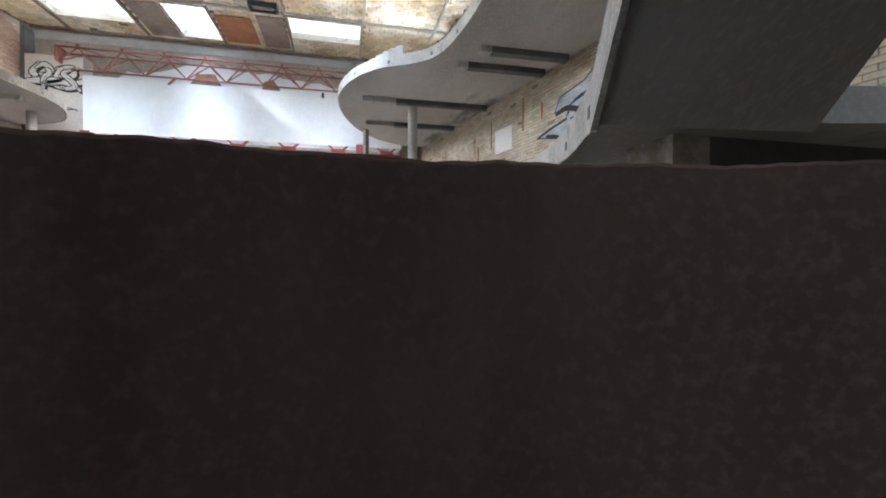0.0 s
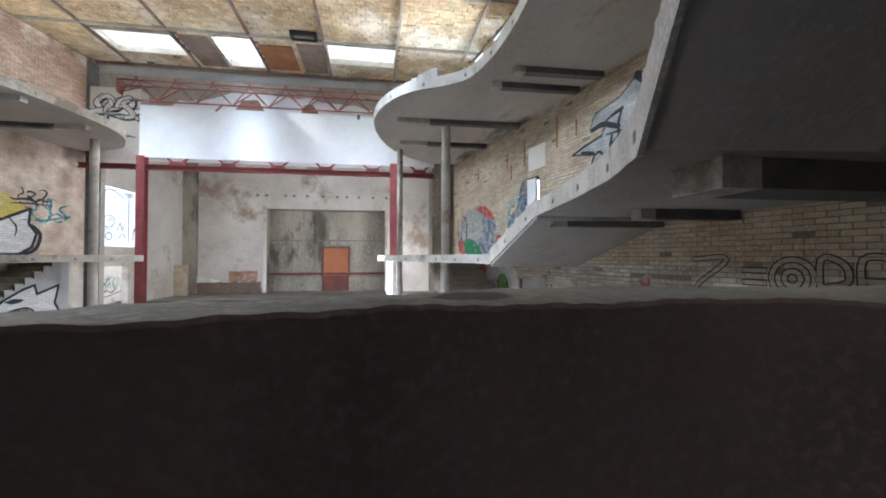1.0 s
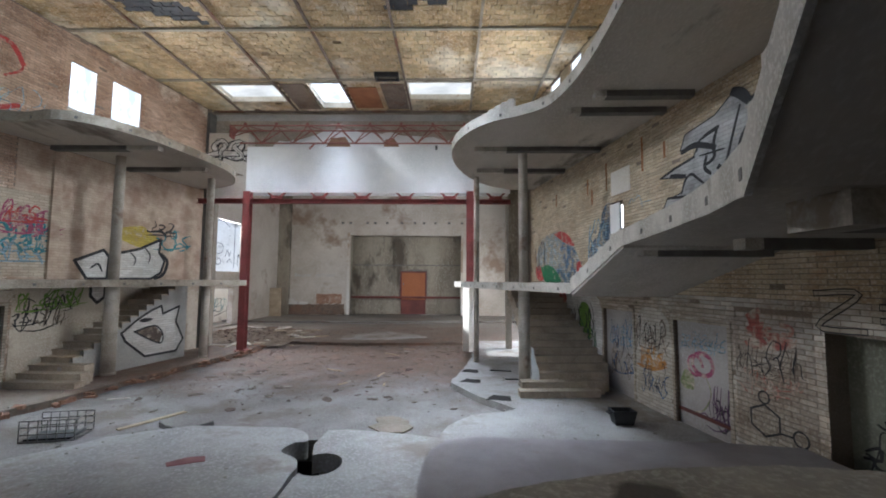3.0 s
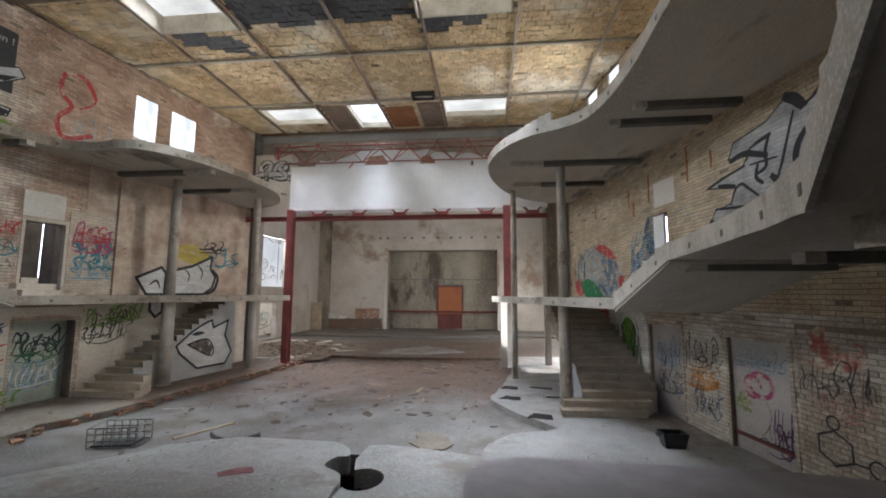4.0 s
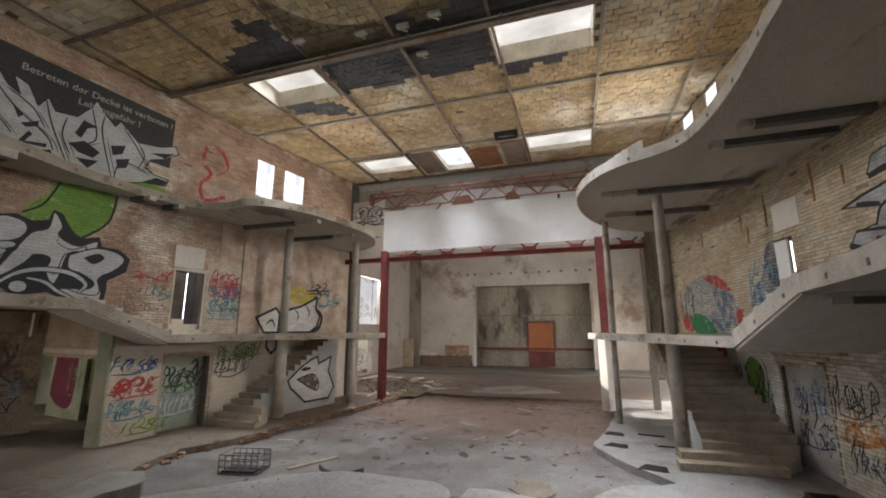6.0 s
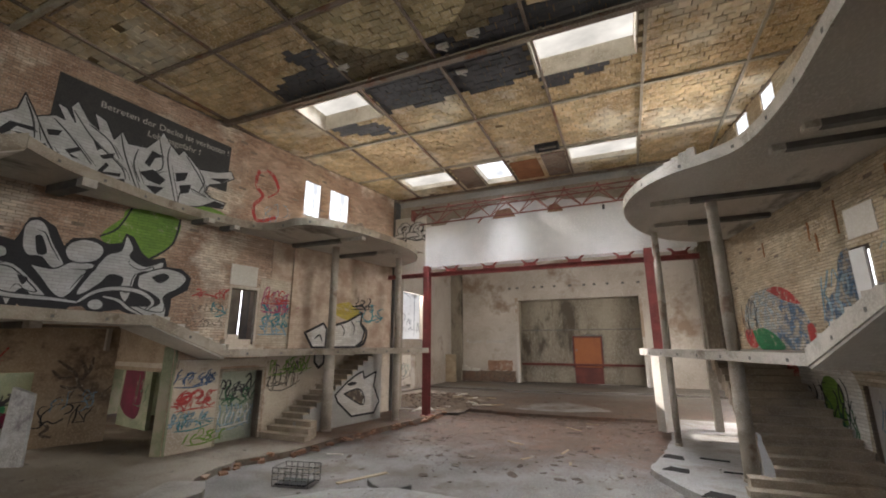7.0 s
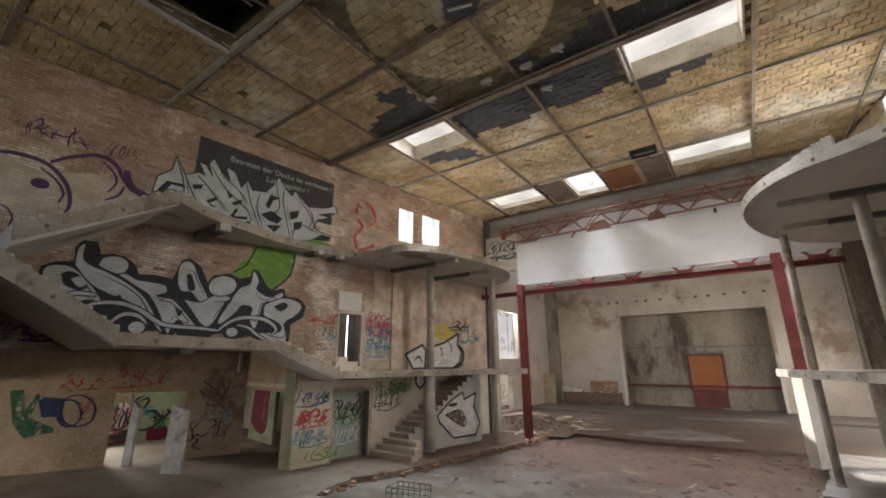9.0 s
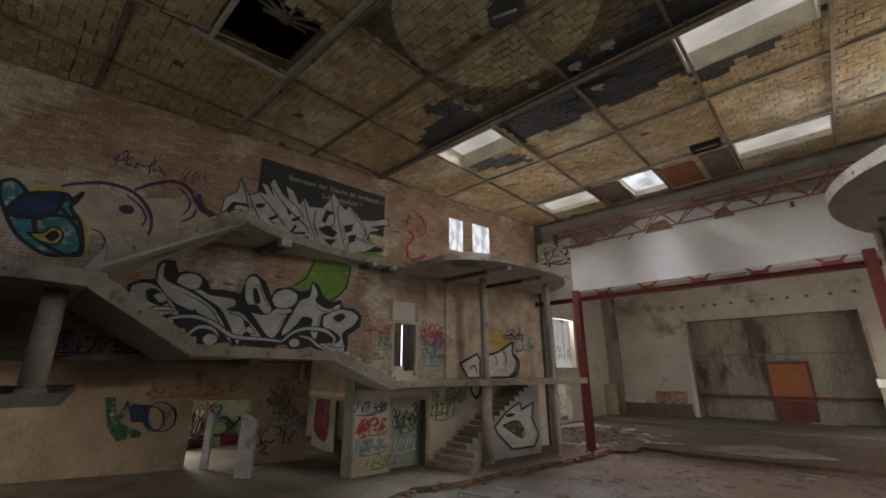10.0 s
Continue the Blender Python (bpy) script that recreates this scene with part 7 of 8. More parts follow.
lay(MAG, "magenta_field", [fill([(0.15, 0.75), (0.8, 0.4), (1.75, 0.5), (1.85, 2.2), (1.3, 2.5), (0.4, 2.35), (0.2, 1.7)])], 0.01, MAGENTA_ROOM, g)
scribble(MAG, 1.3, 2.2, 0.9, 2.1, 301, SPRAY_GREEN, g, 0.05, 3, w=0.013)
# right wall: silver piece, globe, tags
g = mural("silver and black wildstyle letters on the buff brick wall")
b_ = lay(RIGHT, "letter", [poly(RIGHT_EDGE_PAINT)], 0.004, SILVER_DULL, g)
lay(RIGHT, "outline", [ribbon([p, q], 0.03) for p, q in zip(RIGHT_EDGE_PAINT, RIGHT_EDGE_PAINT[1:])], 0.0045, INK, b_)
for n_, (pts, wide) in enumerate(RIGHT_STROKES):
    lay(RIGHT, "black_stroke", [ribbon(pts, wide * 1.1, 0.3)], 0.0055 + 0.0002 * n_, INK, b_)
g = mural("painted globe with red top and green foot")
lay(RIGHT, "globe_blue", [fill(GLOBE)], 0.002, WORN_SKY, g)
lay(RIGHT, "globe_dark", [fill(GLOBE_DARK)], 0.003, WORN_BLUE, g)
for pts in GLOBE_RED:
    lay(RIGHT, "globe_red", [fill(pts)], 0.004, SPRAY_RED, g)
lay(RIGHT, "globe_green", [fill(GLOBE_GREEN)], 0.0045, SPRAY_LEAF, g)
scribble(RIGHT, -17.8, -16.7, 3.4, 4.6, 34, INK, g, 0.05, 4)
lay(RIGHT, "blue_patch", [fill(BLUE_PATCH)], 0.0035, WORN_BLUE, g)
scribble(RIGHT, -13.2, -12.1, 3.5, 4.9, 35, SPRAY_SKY, g, 0.09, 3, w=0.006)
scribble(RIGHT, -13.2, -12.2, 3.1, 3.7, 36, SPRAY_SKY, g, 0.1, 3)
scribble(RIGHT, -11.0, -10.2, 4.9, 5.5, 37, SPRAY_SKY, g, 0.04, 3)
g = mural("thin dark outline letters over the wide opening")
BARE = paint("bare_brick_tone", (0.55, 0.49, 0.39), (0.43, 0.37, 0.28), 0.7)
shapes_ = [[(-6.42, 2.88), (-5.85, 2.88), (-6.4, 2.4), (-5.8, 2.38)], [(-5.6, 2.72), (-5.3, 2.72)], [(-5.6, 2.54), (-5.3, 2.54)], circle(-4.95, 2.62, 0.26, 0.26, 12) + [(-4.69, 2.62)], circle(-4.95, 2.62, 0.1, 0.1, 8) + [(-4.85, 2.62)], [(-4.62, 2.3), (-4.62, 2.88), (-4.38, 2.82), (-4.35, 2.6), (-4.6, 2.52)], [(-4.2, 2.34), (-4.2, 2.88), (-3.88, 2.88)], [(-4.2, 2.62), (-3.94, 2.62)]]
for p in shapes_:
    o_ = lay(RIGHT, "letter", [ribbon(p, 0.06)], 0.006, BARE, g)
    lay(RIGHT, "outline", [ribbon(p, 0.1)], 0.004, INK, o_)
g = mural("red and black scrawl with a drawn molecule on the brick pier")
scribble(RIGHT, -7.6, -6.85, 1.95, 2.5, 41, FADED_RED, g, 0.12, 3)
scribble(RIGHT, -7.7, -6.8, 2.0, 2.35, 141, FADED_RED, g, 0.09, 4, w=0.006)
scribble(RIGHT, -7.8, -6.7, 1.5, 2.0, 42, BROWN_TAG, g, 0.022, 7)
scribble(RIGHT, -7.9, -6.9, 1.1, 1.45, 43, FADED_RED, g, 0.035, 5)
hexa = [(-7.35 + 0.3 * math.cos(radians(a)), 0.72 + 0.26 * math.sin(radians(a))) for a in range(90, 451, 60)]
lay(RIGHT, "molecule", [ribbon([a, b], 0.035) for a, b in zip(hexa, hexa[1:])] + [ribbon(circle(-7.35, 1.1, 0.1, 0.1, 8) + [(-7.25, 1.1)], 0.03), ribbon(circle(-6.75, 0.62, 0.12, 0.12, 8) + [(-6.63, 0.62)], 0.03), ribbon([(-7.09, 0.6), (-6.88, 0.61)], 0.03)], 0.005, INK, g)
g = mural("orange, blue and black tags on the whitewashed pier")
lay(RIGHT, "white_ground", [fill([(-10.85, 0.1), (-9.7, 0.1), (-9.65, 2.15), (-10.8, 2.2)])], 0.001, paint("whitewashed_brick", (0.62, 0.58, 0.50), (0.47, 0.42, 0.34), 0.6), g)
scribble(RIGHT, -10.8, -9.8, 1.0, 1.5, 44, SPRAY_ORANGE, g, 0.12, 3, w=0.003)
scribble(RIGHT, -10.8, -9.7, 1.35, 2.1, 45, BROWN_TAG, g, 0.05, 4, w=0.005)
scribble(RIGHT, -10.7, -9.7, 0.4, 1.0, 46, SPRAY_BLUE, g, 0.04, 4, w=0.005)
D1 = Face(on_wall(1, 9.48, 0, -0.068), (0.1591, -0.9873, 0), (-0.9873, -0.1591, 0))
g = mural("pink flower and green loops in the walled-up doorway")
lay(D1, "pink", [ribbon(circle(0.7, 1.35, 0.28, 0.22, 9) + [(0.98, 1.35)], 0.09), ribbon(circle(0.5, 1.3, 0.2, 0.2, 8), 0.07)], 0.004, SPRAY_PINK, g)
lay(D1, "green", [fill(circle(0.28, 0.95, 0.2, 0.22, 9, 0.2, 3)), ribbon([(0.78, 1.12), (0.9, 0.8), (0.7, 0.45), (0.35, 0.3)], 0.035, 0.5)], 0.004, DULL_LIME, g)
scribble(D1, 0.15, 1.3, 1.65, 1.9, 47, SPRAY_SKY, g, 0.03, 6)
scribble(D1, 1.0, 1.4, 0.3, 1.2, 48, INK, g, 0.04, 2)
scribble(D1, 0.7, 1.35, 0.2, 0.7, 49, SPRAY_PURPLE, g, 0.03, 3)
D2 = Face(on_wall(1, 12.4, 0, -0.068), (0.1591, -0.9873, 0), (-0.9873, -0.1591, 0))
scribble(D2, 0.2, 1.3, 1.3, 1.9, 50, SPRAY_SKY, g, 0.04, 3)
scribble(D2, 0.2, 1.3, 0.6, 1.1, 51, SPRAY_BLUE, g, 0.05, 4)
scribble(D2, 0.3, 1.3, 0.9, 1.5, 52, BROWN_TAG, g, 0.05, 3)
D3 = Face(on_wall(1, 6.34, 0, -0.358), (0.1591, -0.9873, 0), (-0.9873, -0.1591, 0))
g = mural("black dripping letters on the dim back wall")
scribble(D3, 0.4, 1.7, 0.95, 1.5, 53, INK, g, 0.06, 4)
scribble(D3, 1.4, 2.6, 0.9, 1.4, 153, INK, g, 0.06, 4)
scribble(D3, 0.1, 1.3, 0.4, 0.8, 54, INK, g, 0.05, 4)
for fc, a0_, a1_, z0_, z1_, m_, s_ in ((RIGHT, -7.9, -6.6, 1.5, 2.1, INK, 261), (RIGHT, -7.7, -6.7, 1.3, 1.6, FADED_RED, 262), (RIGHT, -10.8, -9.8, 1.5, 2.2, INK, 263), (RIGHT, -10.7, -9.8, 0.5, 1.1, INK, 264), (RIGHT, -10.7, -9.9, 1.1, 1.5, SPRAY_ORANGE, 265), (D1, 0.1, 1.2, 1.6, 2.0, SPRAY_SKY, 266), (D1, 0.8, 1.4, 0.3, 1.1, SPRAY_PURPLE, 267), (D2, 0.2, 1.2, 0.5, 1.2, BROWN_TAG, 268), (D2, 0.2, 1.2, 1.2, 2.0, SPRAY_BLUE, 269), (D3, 0.3, 2.6, 0.4, 1.1, INK, 270), (RIGHT, -11.5, -10.0, 4.0, 4.6, BROWN_TAG, 271), (RIGHT, -11.3, -9.9, 3.7, 4.2, SPRAY_ORANGE, 272)):
    scribble(fc, a0_, a1_, z0_, z1_, s_, m_, g, 0.024, 7, w=0.009)
SIDE_R = Face(on_wall(1, 12.25, 0, 0.021), (-0.1591, 0.9873, 0), (-0.9873, -0.1591, 0))
g = mural("green and red paint on whitewashed wall beside the stairs")
lay(SIDE_R, "white_field", [fill([(0.3, 0.7), (1.8, 1.3), (3.0, 2.3), (2.4, 2.6), (0.4, 2.5)])], 0.002, WHITE_PAINT, g)
lay(SIDE_R, "green_field", [fill([(0.9, 1.3), (1.4, 1.25), (1.7, 1.9), (1.5, 2.35), (1.0, 2.2)])], 0.004, LIME, g)
scribble(SIDE_R, 0.6, 2.2, 1.3, 2.3, 155, INK, g, 0.05, 6, w=0.006)
scribble(SIDE_R, 0.5, 2.0, 1.0, 1.9, 156, SPRAY_GREEN, g, 0.07, 5, w=0.007)
lay(SIDE_R, "red_field", [fill([(2.7, 2.1), (3.3, 2.2), (3.5, 2.6), (3.0, 2.72), (2.6, 2.5)])], 0.005, SPRAY_RED, g)
scribble(SIDE_R, 3.3, 4.4, 2.3, 2.72, 157, SPRAY_GREEN, g, 0.14, 3, w=0.006)
# tags on the fascia stub and stage window wall
STUB = Face((-7.1, 18.195, 0), (1, 0, 0), (0, -1, 0))
g = mural("black and white letters on the wall stub by the fascia")
wildstyle(STUB, 0.15, 1.6, 8.35, 9.25, 2, 1, g, WHITE_PAINT, (0.05, -0.05), 0.25, 0.2, 0.04)
scribble(STUB, 0.4, 1.5, 7.6, 8.1, 57, BROWN_TAG, g, 0.04, 3)

# ---- ceiling fixtures ----
lamp = thing("ceiling_lamp", (1.35, 15.2, CEIL - 0.06), "dark rectangular ceiling lamp with pale tubes, unlit", "ceiling lamp")
mesh_ob("housing", *merge(block(-0.45, 0.45, -0.22, -0.16, -0.12, 0.05), block(-0.45, 0.45, 0.16, 0.22, -0.12, 0.05), block(-0.45, -0.39, -0.16, 0.16, -0.12, 0.05), block(0.39, 0.45, -0.16, 0.16, -0.12, 0.05), block(-0.39, 0.39, -0.16, 0.16, 0.0, 0.05)), BLACK_PLASTIC, lamp)
for y in (-0.07, 0.07):
    mesh_ob("tube", *tube((-0.34, y, -0.05), (0.34, y, -0.05), 0.03, seg=10), WHITE_WALL, lamp, "pale dead tube", smooth=True)
hub = thing("ceiling_rosette", (-0.55, 5.8, CEIL - 0.05), "dark torn ceiling rosette with a loose pale tube", "ceiling fitting")
mesh_ob("plate", *prism([(0.42 * math.cos(a) * (1 + 0.2 * math.sin(3 * a)), 0.36 * math.sin(a) * (1 + 0.15 * math.cos(5 * a))) for a in [2 * math.pi * i / 24 for i in range(24)]], -0.02, 0.05), BITUMEN, hub)
mesh_ob("tube", *tube((-0.25, -0.1, -0.08), (0.25, 0.1, -0.05), 0.03, seg=10), WHITE_WALL, hub, "loose pale tube", smooth=True)
for i, (x, y) in enumerate(((-1.35, 8.35), (-0.2, 8.45), (0.7, 8.3), (-0.1, 9.6), (-3.1, 8.1))):
    h = thing("ceiling_bracket", (x, y, CEIL - 0.02), "small pale metal bracket still fixed to the ceiling", "bracket", "ceiling brackets")
    mesh_ob("plate", *block(-0.16, 0.16, -0.07, 0.07, -0.05, 0.03), CONCRETE_EDGE, h)
    mesh_ob("hook", *bar((-0.1, 0, -0.05), (0.12, 0.05, -0.16), 0.035), CONCRETE_EDGE, h)
for xa, xb, ya, yb, m_, lab in ((-0.45, 0.75, 16.2, 18.2, RUST_BOARD, "orange-brown board in the ceiling by the skylight"), (0.95, 1.9, 15.9, 18.3, RIB, "dark brown board in the ceiling"), (-3.1, -2.1, 15.9, 18.3, RIB, "dark brown board in the ceiling")):
    v, f = block(xa, xb, ya, yb, CEIL - 0.045, CEIL - 0.02)
    tagged(mesh_ob("ceiling_board", v, f, m_), lab, "board", kind="structure")
# the torn hole: a roof space coloured near-black for its shade, with crossing struts
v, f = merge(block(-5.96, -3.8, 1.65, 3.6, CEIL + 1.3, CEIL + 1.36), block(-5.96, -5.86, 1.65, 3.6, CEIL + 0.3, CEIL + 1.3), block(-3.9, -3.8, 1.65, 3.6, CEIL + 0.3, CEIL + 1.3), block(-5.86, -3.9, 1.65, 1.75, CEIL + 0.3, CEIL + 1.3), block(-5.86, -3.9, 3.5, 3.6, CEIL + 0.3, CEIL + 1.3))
tagged(mesh_ob("roof_space", v, f, VOID_SHADE), "roof space above a torn ceiling hole, coloured near-black for shade", "roof", kind="structure")
strut = thing("roof_struts", (-4.3, 2.7, CEIL + 0.12), "fan of pale timber struts round a hub in the ceiling hole", "roof timber")
for a in range(0, 360, 40):
    dx, dy = math.cos(radians(a + 10)), math.sin(radians(a + 10))
    mesh_ob("strut", *bar((0.12 * dx, 0.12 * dy, 0.0), (0.38 * dx, 0.78 * dy, 0.16), 0.055), RIB_PALE, strut)
mesh_ob("hub", *tube((0, 0, -0.1), (0, 0, 0.12), 0.14, 0.11, 12), RIB, strut, "dark rusty hub", smooth=True)
for x0_, x1_, y0_, y1_ in ((-6.02, -5.9, 1.3, 3.6), (-5.9, -3.9, 1.66, 1.75)):
    v, f = block(x0_, x1_, y0_, y1_, CEIL - 0.12, CEIL - 0.02)
    tagged(mesh_ob("ceiling_batten", v, f, WHITE_WALL), "white batten along the ceiling hole", "batten", kind="structure")
for x0_, y0_, x1_, y1_ in ((-7.6, 8.78, 7.2, 8.78), (-5.3, 3.4, -6.4, -2.0), (-8.3, 3.74, 2.0, 3.74)):
    c_ = thing("ceiling_conduit", (0, 0, CEIL - 0.1), "thin pale conduit pipe clipped along a ceiling rib", "conduit", "ceiling conduits")
    mesh_ob("pipe", *tube((x0_, y0_, 0), (x1_, y1_, 0), 0.022, seg=8), RIB_PALE, c_, smooth=True)
    for k_ in range(1, 6):
        t_ = k_ / 6
        mesh_ob("clip", *block(x0_ + (x1_ - x0_) * t_ - 0.05, x0_ + (x1_ - x0_) * t_ + 0.05, y0_ + (y1_ - y0_) * t_ - 0.03, y0_ + (y1_ - y0_) * t_ + 0.03, -0.03, 0.06), RIB, c_)

# ---- loose things on the floors ----
TORN_EARTH = mat('brown_earth', (0.19, 0.135, 0.09), (0.09, 0.06, 0.038), (0.30, 0.235, 0.17), 1.6, 0.95, 0.8, 16, (0.34, 0.29, 0.22), 0.6, bump_dist=0.03)
PALE_WOOD = mat('pale_batten', (0.70, 0.64, 0.54), (0.52, 0.45, 0.35), None, 3.0, 0.8, 0.3, 40)

rnd = random.Random(77)


def chip(x, y, z, s, rnd):
    a = rnd.uniform(0, math.pi)
    c, d = math.cos(a), math.sin(a)
    l, w, h = s * rnd.uniform(0.6, 1.6), s * rnd.uniform(0.4, 1.0), s * rnd.uniform(0.12, 0.5)
    poly = [(x + c * p * l - d * q * w, y + d * p * l + c * q * w) for p, q in ((-.5, -.5), (.5, -.4), (.42, .5), (-.45, .38))]
    return prism(poly, z - 0.01, [z + h * rnd.uniform(0.3, 1) for _ in range(4)])


def strewn(name, label, n, area, z, size, material, seed):
    rnd = random.Random(seed)
    shapes = []
    for _ in range(n):
        x, y = rnd.uniform(area[0], area[1]), rnd.uniform(area[2], area[3])
        shapes.append(chip(x, y, z, size * rnd.uniform(0.4, 1.8), rnd))
    v, f = merge(*shapes)
    return tagged(mesh_ob(name, v, f, material), label, "debris", kind="stuff")


strewn("rubble", "small grey stone crumbs strewn over the dance floor", 420, (-5.5, 4.5, 8.5, 21), -0.18, 0.035, CONCRETE, 1)
strewn("rubble", "brown wood and brick crumbs before the stage", 2600, (-4.8, 4.4, 11.4, 21), -0.18, 0.028, FLOOR_DIRT, 2)
strewn("rubble", "grey crumbs on the raised floor", 220, (-12, -6.4, 2, 20), 0.0, 0.05, CONCRETE, 3)
strewn("rubble", "grey crumbs on the raised floor", 120, (4.9, 8.0, 7.2, 20), 0.0, 0.04, CONCRETE, 4)
strewn("rubble", "wood scraps and crumbs on the stage", 450, (-9.5, 5.0, 21.2, 29.2), -0.05, 0.05, TORN_EARTH, 5)
strewn("rubble", "crumbs on the front slab", 60, (-3.5, 1.0, 4.5, 8.4), 0.02, 0.03, CONCRETE, 6)
# broken bricks along the edge of the raised floor
shapes = []
for (x0, y0), (x1, y1) in zip(LEFT_EDGE[4:40], LEFT_EDGE[5:41]):
    for _ in range(2):
        k = rnd.random()
        shapes.append(chip(x0 + (x1 - x0) * k + rnd.uniform(-0.25, 0.3), y0 + (y1 - y0) * k, -0.16 + rnd.uniform(0, 0.13), 0.24, rnd))
v, f = merge(*shapes)
tagged(mesh_ob("brick_rubble", v, f, RUST_PLASTER), "broken bricks along the edge of the raised floor", "debris", kind="stuff")


def plank(x, y, z, length, turn, wide, material, label, tilt=0.0, thick=0.025):
    p = mesh_ob("plank", *block(-length / 2, length / 2, -wide / 2, wide / 2, 0, thick), material)
    p.matrix_world = Matrix.Translation((x, y, z)) @ pose(0, 0, 0, 0, -tilt, turn)
    return tagged(p, label, "plank", "loose planks")


def heap_z(x, y):
    """Height of the rubble heap at the stage's side."""
    k = max(0.0, 1 - ((x + 7.0) / 2.9) ** 2) * max(0.0, 1 - ((y - 22.6) / 3.2) ** 2)
    return -0.055 + 0.36 * k + 0.07 * k ** 0.5 * math.sin(5.1 * x + 1.7 * y) * math.sin(4.3 * y - 2.2 * x)


nx, ny = 60, 64
V = [(-9.95 + 5.9 * i / nx, 19.35 + 6.5 * j / ny, heap_z(-9.95 + 5.9 * i / nx, 19.35 + 6.5 * j / ny) + rnd.uniform(-0.02, 0.02)) for j in range(ny + 1) for i in range(nx + 1)]
F = [(j * (nx + 1) + i, j * (nx + 1) + i + 1, (j + 1) * (nx + 1) + i + 1, (j + 1) * (nx + 1) + i) for j in range(ny) for i in range(nx)]
tagged(mesh_ob("rubble_heap", V, F, TORN_EARTH), "low heap of brown earth and rubble beside the stage", "rubble", kind="stuff")
shapes = []
for i in range(700):
    x_, y_ = rnd.gauss(-6.9, 1.2), rnd.gauss(22.4, 1.4)
    if heap_z(x_, y_) > -0.04:
        shapes.append(chip(x_, y_, heap_z(x_, y_), rnd.uniform(0.04, 0.17), rnd))
v, f = merge(*shapes)
tagged(mesh_ob("rubble", v, f, FLOOR_BROWN), "pale and brown rubble lumps on the heap", "debris", kind="stuff")
# Flat pale patch paints the sheen of light on the dusty boards.
v, f = prism(jag([(-2.4, 22.0), (-0.8, 21.5), (1.2, 21.8), (2.6, 22.6), (1.6, 24.0), (0.2, 25.2), (-1.3, 23.9), (-2.4, 22.0)], 0.3, 0.16, 44)[:-1], -0.054, -0.046)
tagged(mesh_ob("dust_patch", v, f, FLOOR_PALE), "pale patch painted for the bright sheen on the dusty stage floor", "dust", kind="stuff")
v, f = merge(*[prism([(xa, ya), (xb, yb), (xb - 0.05, yb + 0.06), (xa - 0.02, ya + 0.06)], -0.18, [za, zb, zb, za]) for xa, ya, za, xb, yb, zb in ((-2.5, 9.2, -0.06, -2.25, 9.06, -0.1), (-2.25, 9.06, -0.1, -1.95, 9.02, -0.14), (-1.95, 9.02, -0.14, -1.6, 9.06, -0.1), (-1.6, 9.06, -0.1, -1.3, 9.2, -0.04))])
tagged(mesh_ob("warped_board", v, f, CONCRETE_DARK), "dark warped strip lifted off the dance floor", "board")
for i in range(12):
    x_, y_ = rnd.gauss(-5.8, 1.5), rnd.uniform(21.6, 25.5)
    plank(x_, y_, heap_z(x_, y_) + 0.03 * (i % 3), rnd.uniform(0.5, 1.2), rnd.uniform(-70, 70), 0.1, PALE_WOOD if i % 3 else WOOD, "pale broken batten on the stage rubble", thick=0.045)
for i in range(12):
    plank(rnd.uniform(-6.4, -5.3), rnd.uniform(18.3, 20.8), 0.0 + 0.025 * (i % 2), rnd.uniform(0.6, 1.6), rnd.uniform(0, 180), 0.11, PALE_WOOD if i % 2 else WOOD, "broken board by the steel column")
for i in range(8):
    plank(rnd.uniform(-4.5, 3.5), rnd.uniform(12.5, 20.5), -0.178, rnd.uniform(0.3, 0.8), rnd.uniform(0, 180), 0.07, WOOD, "loose wooden board on the dirt")
plank(-2.9, 9.6, -0.175, 1.4, 62, 0.13, WOOD, "pale board lying on the dance floor")
plank(-5.0, 11.2, -0.175, 0.5, 20, 0.07, WHITE_WALL, "short pale batten on the dance floor")
plank(2.0, 35.2, 0.1, 1.6, -8, 0.1, WHITE_WALL, "white batten lying before the stage recess")
plank(5.5, 14.3, 0.005, 0.7, -10, 0.1, BLACK_PLASTIC, "dark strip on the raised floor")
plank(5.7, 13.1, 0.005, 0.4, 0, 0.08, BLACK_PLASTIC, "dark strip on the raised floor")


v, f = prism(jag([(2.02, 9.35), (2.35, 9.0), (2.8, 9.02), (3.0, 9.35), (2.86, 9.75), (2.45, 10.05), (2.08, 9.95), (2.2, 9.6), (2.02, 9.35)], 0.16, 0.035, 52)[:-1], -0.178, -0.15)
tagged(mesh_ob("floor_sheet", v, f, mat("beige_sheet", (0.25, 0.205, 0.155), (0.16, 0.13, 0.095), (0.30, 0.26, 0.21), 2.0, 0.8, 0.3, 30)), "torn beige floor covering on the dance floor", "sheet")
v, f = prism([(-0.75, 6.9), (-0.25, 7.12), (-0.36, 7.3), (-0.62, 7.24), (-0.85, 7.02)], 0.02, 0.035)
tagged(mesh_ob("floor_sheet", v, f, mat("red_rag", (0.27, 0.12, 0.115), (0.19, 0.085, 0.08), None, 4.0)), "faded red scrap on the front slab", "scrap")
# Flat near-black patches paint the shade of hollows in the floor.
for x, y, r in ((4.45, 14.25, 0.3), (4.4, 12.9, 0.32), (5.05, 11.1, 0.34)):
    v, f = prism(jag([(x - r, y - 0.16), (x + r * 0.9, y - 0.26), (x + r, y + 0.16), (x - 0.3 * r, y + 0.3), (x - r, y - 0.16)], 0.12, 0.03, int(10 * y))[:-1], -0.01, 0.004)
    tagged(mesh_ob("floor_pit", v, f, VOID_SHADE), "flat dark patch painted as the shade of a broken pit", "pit", "floor pits", "structure")


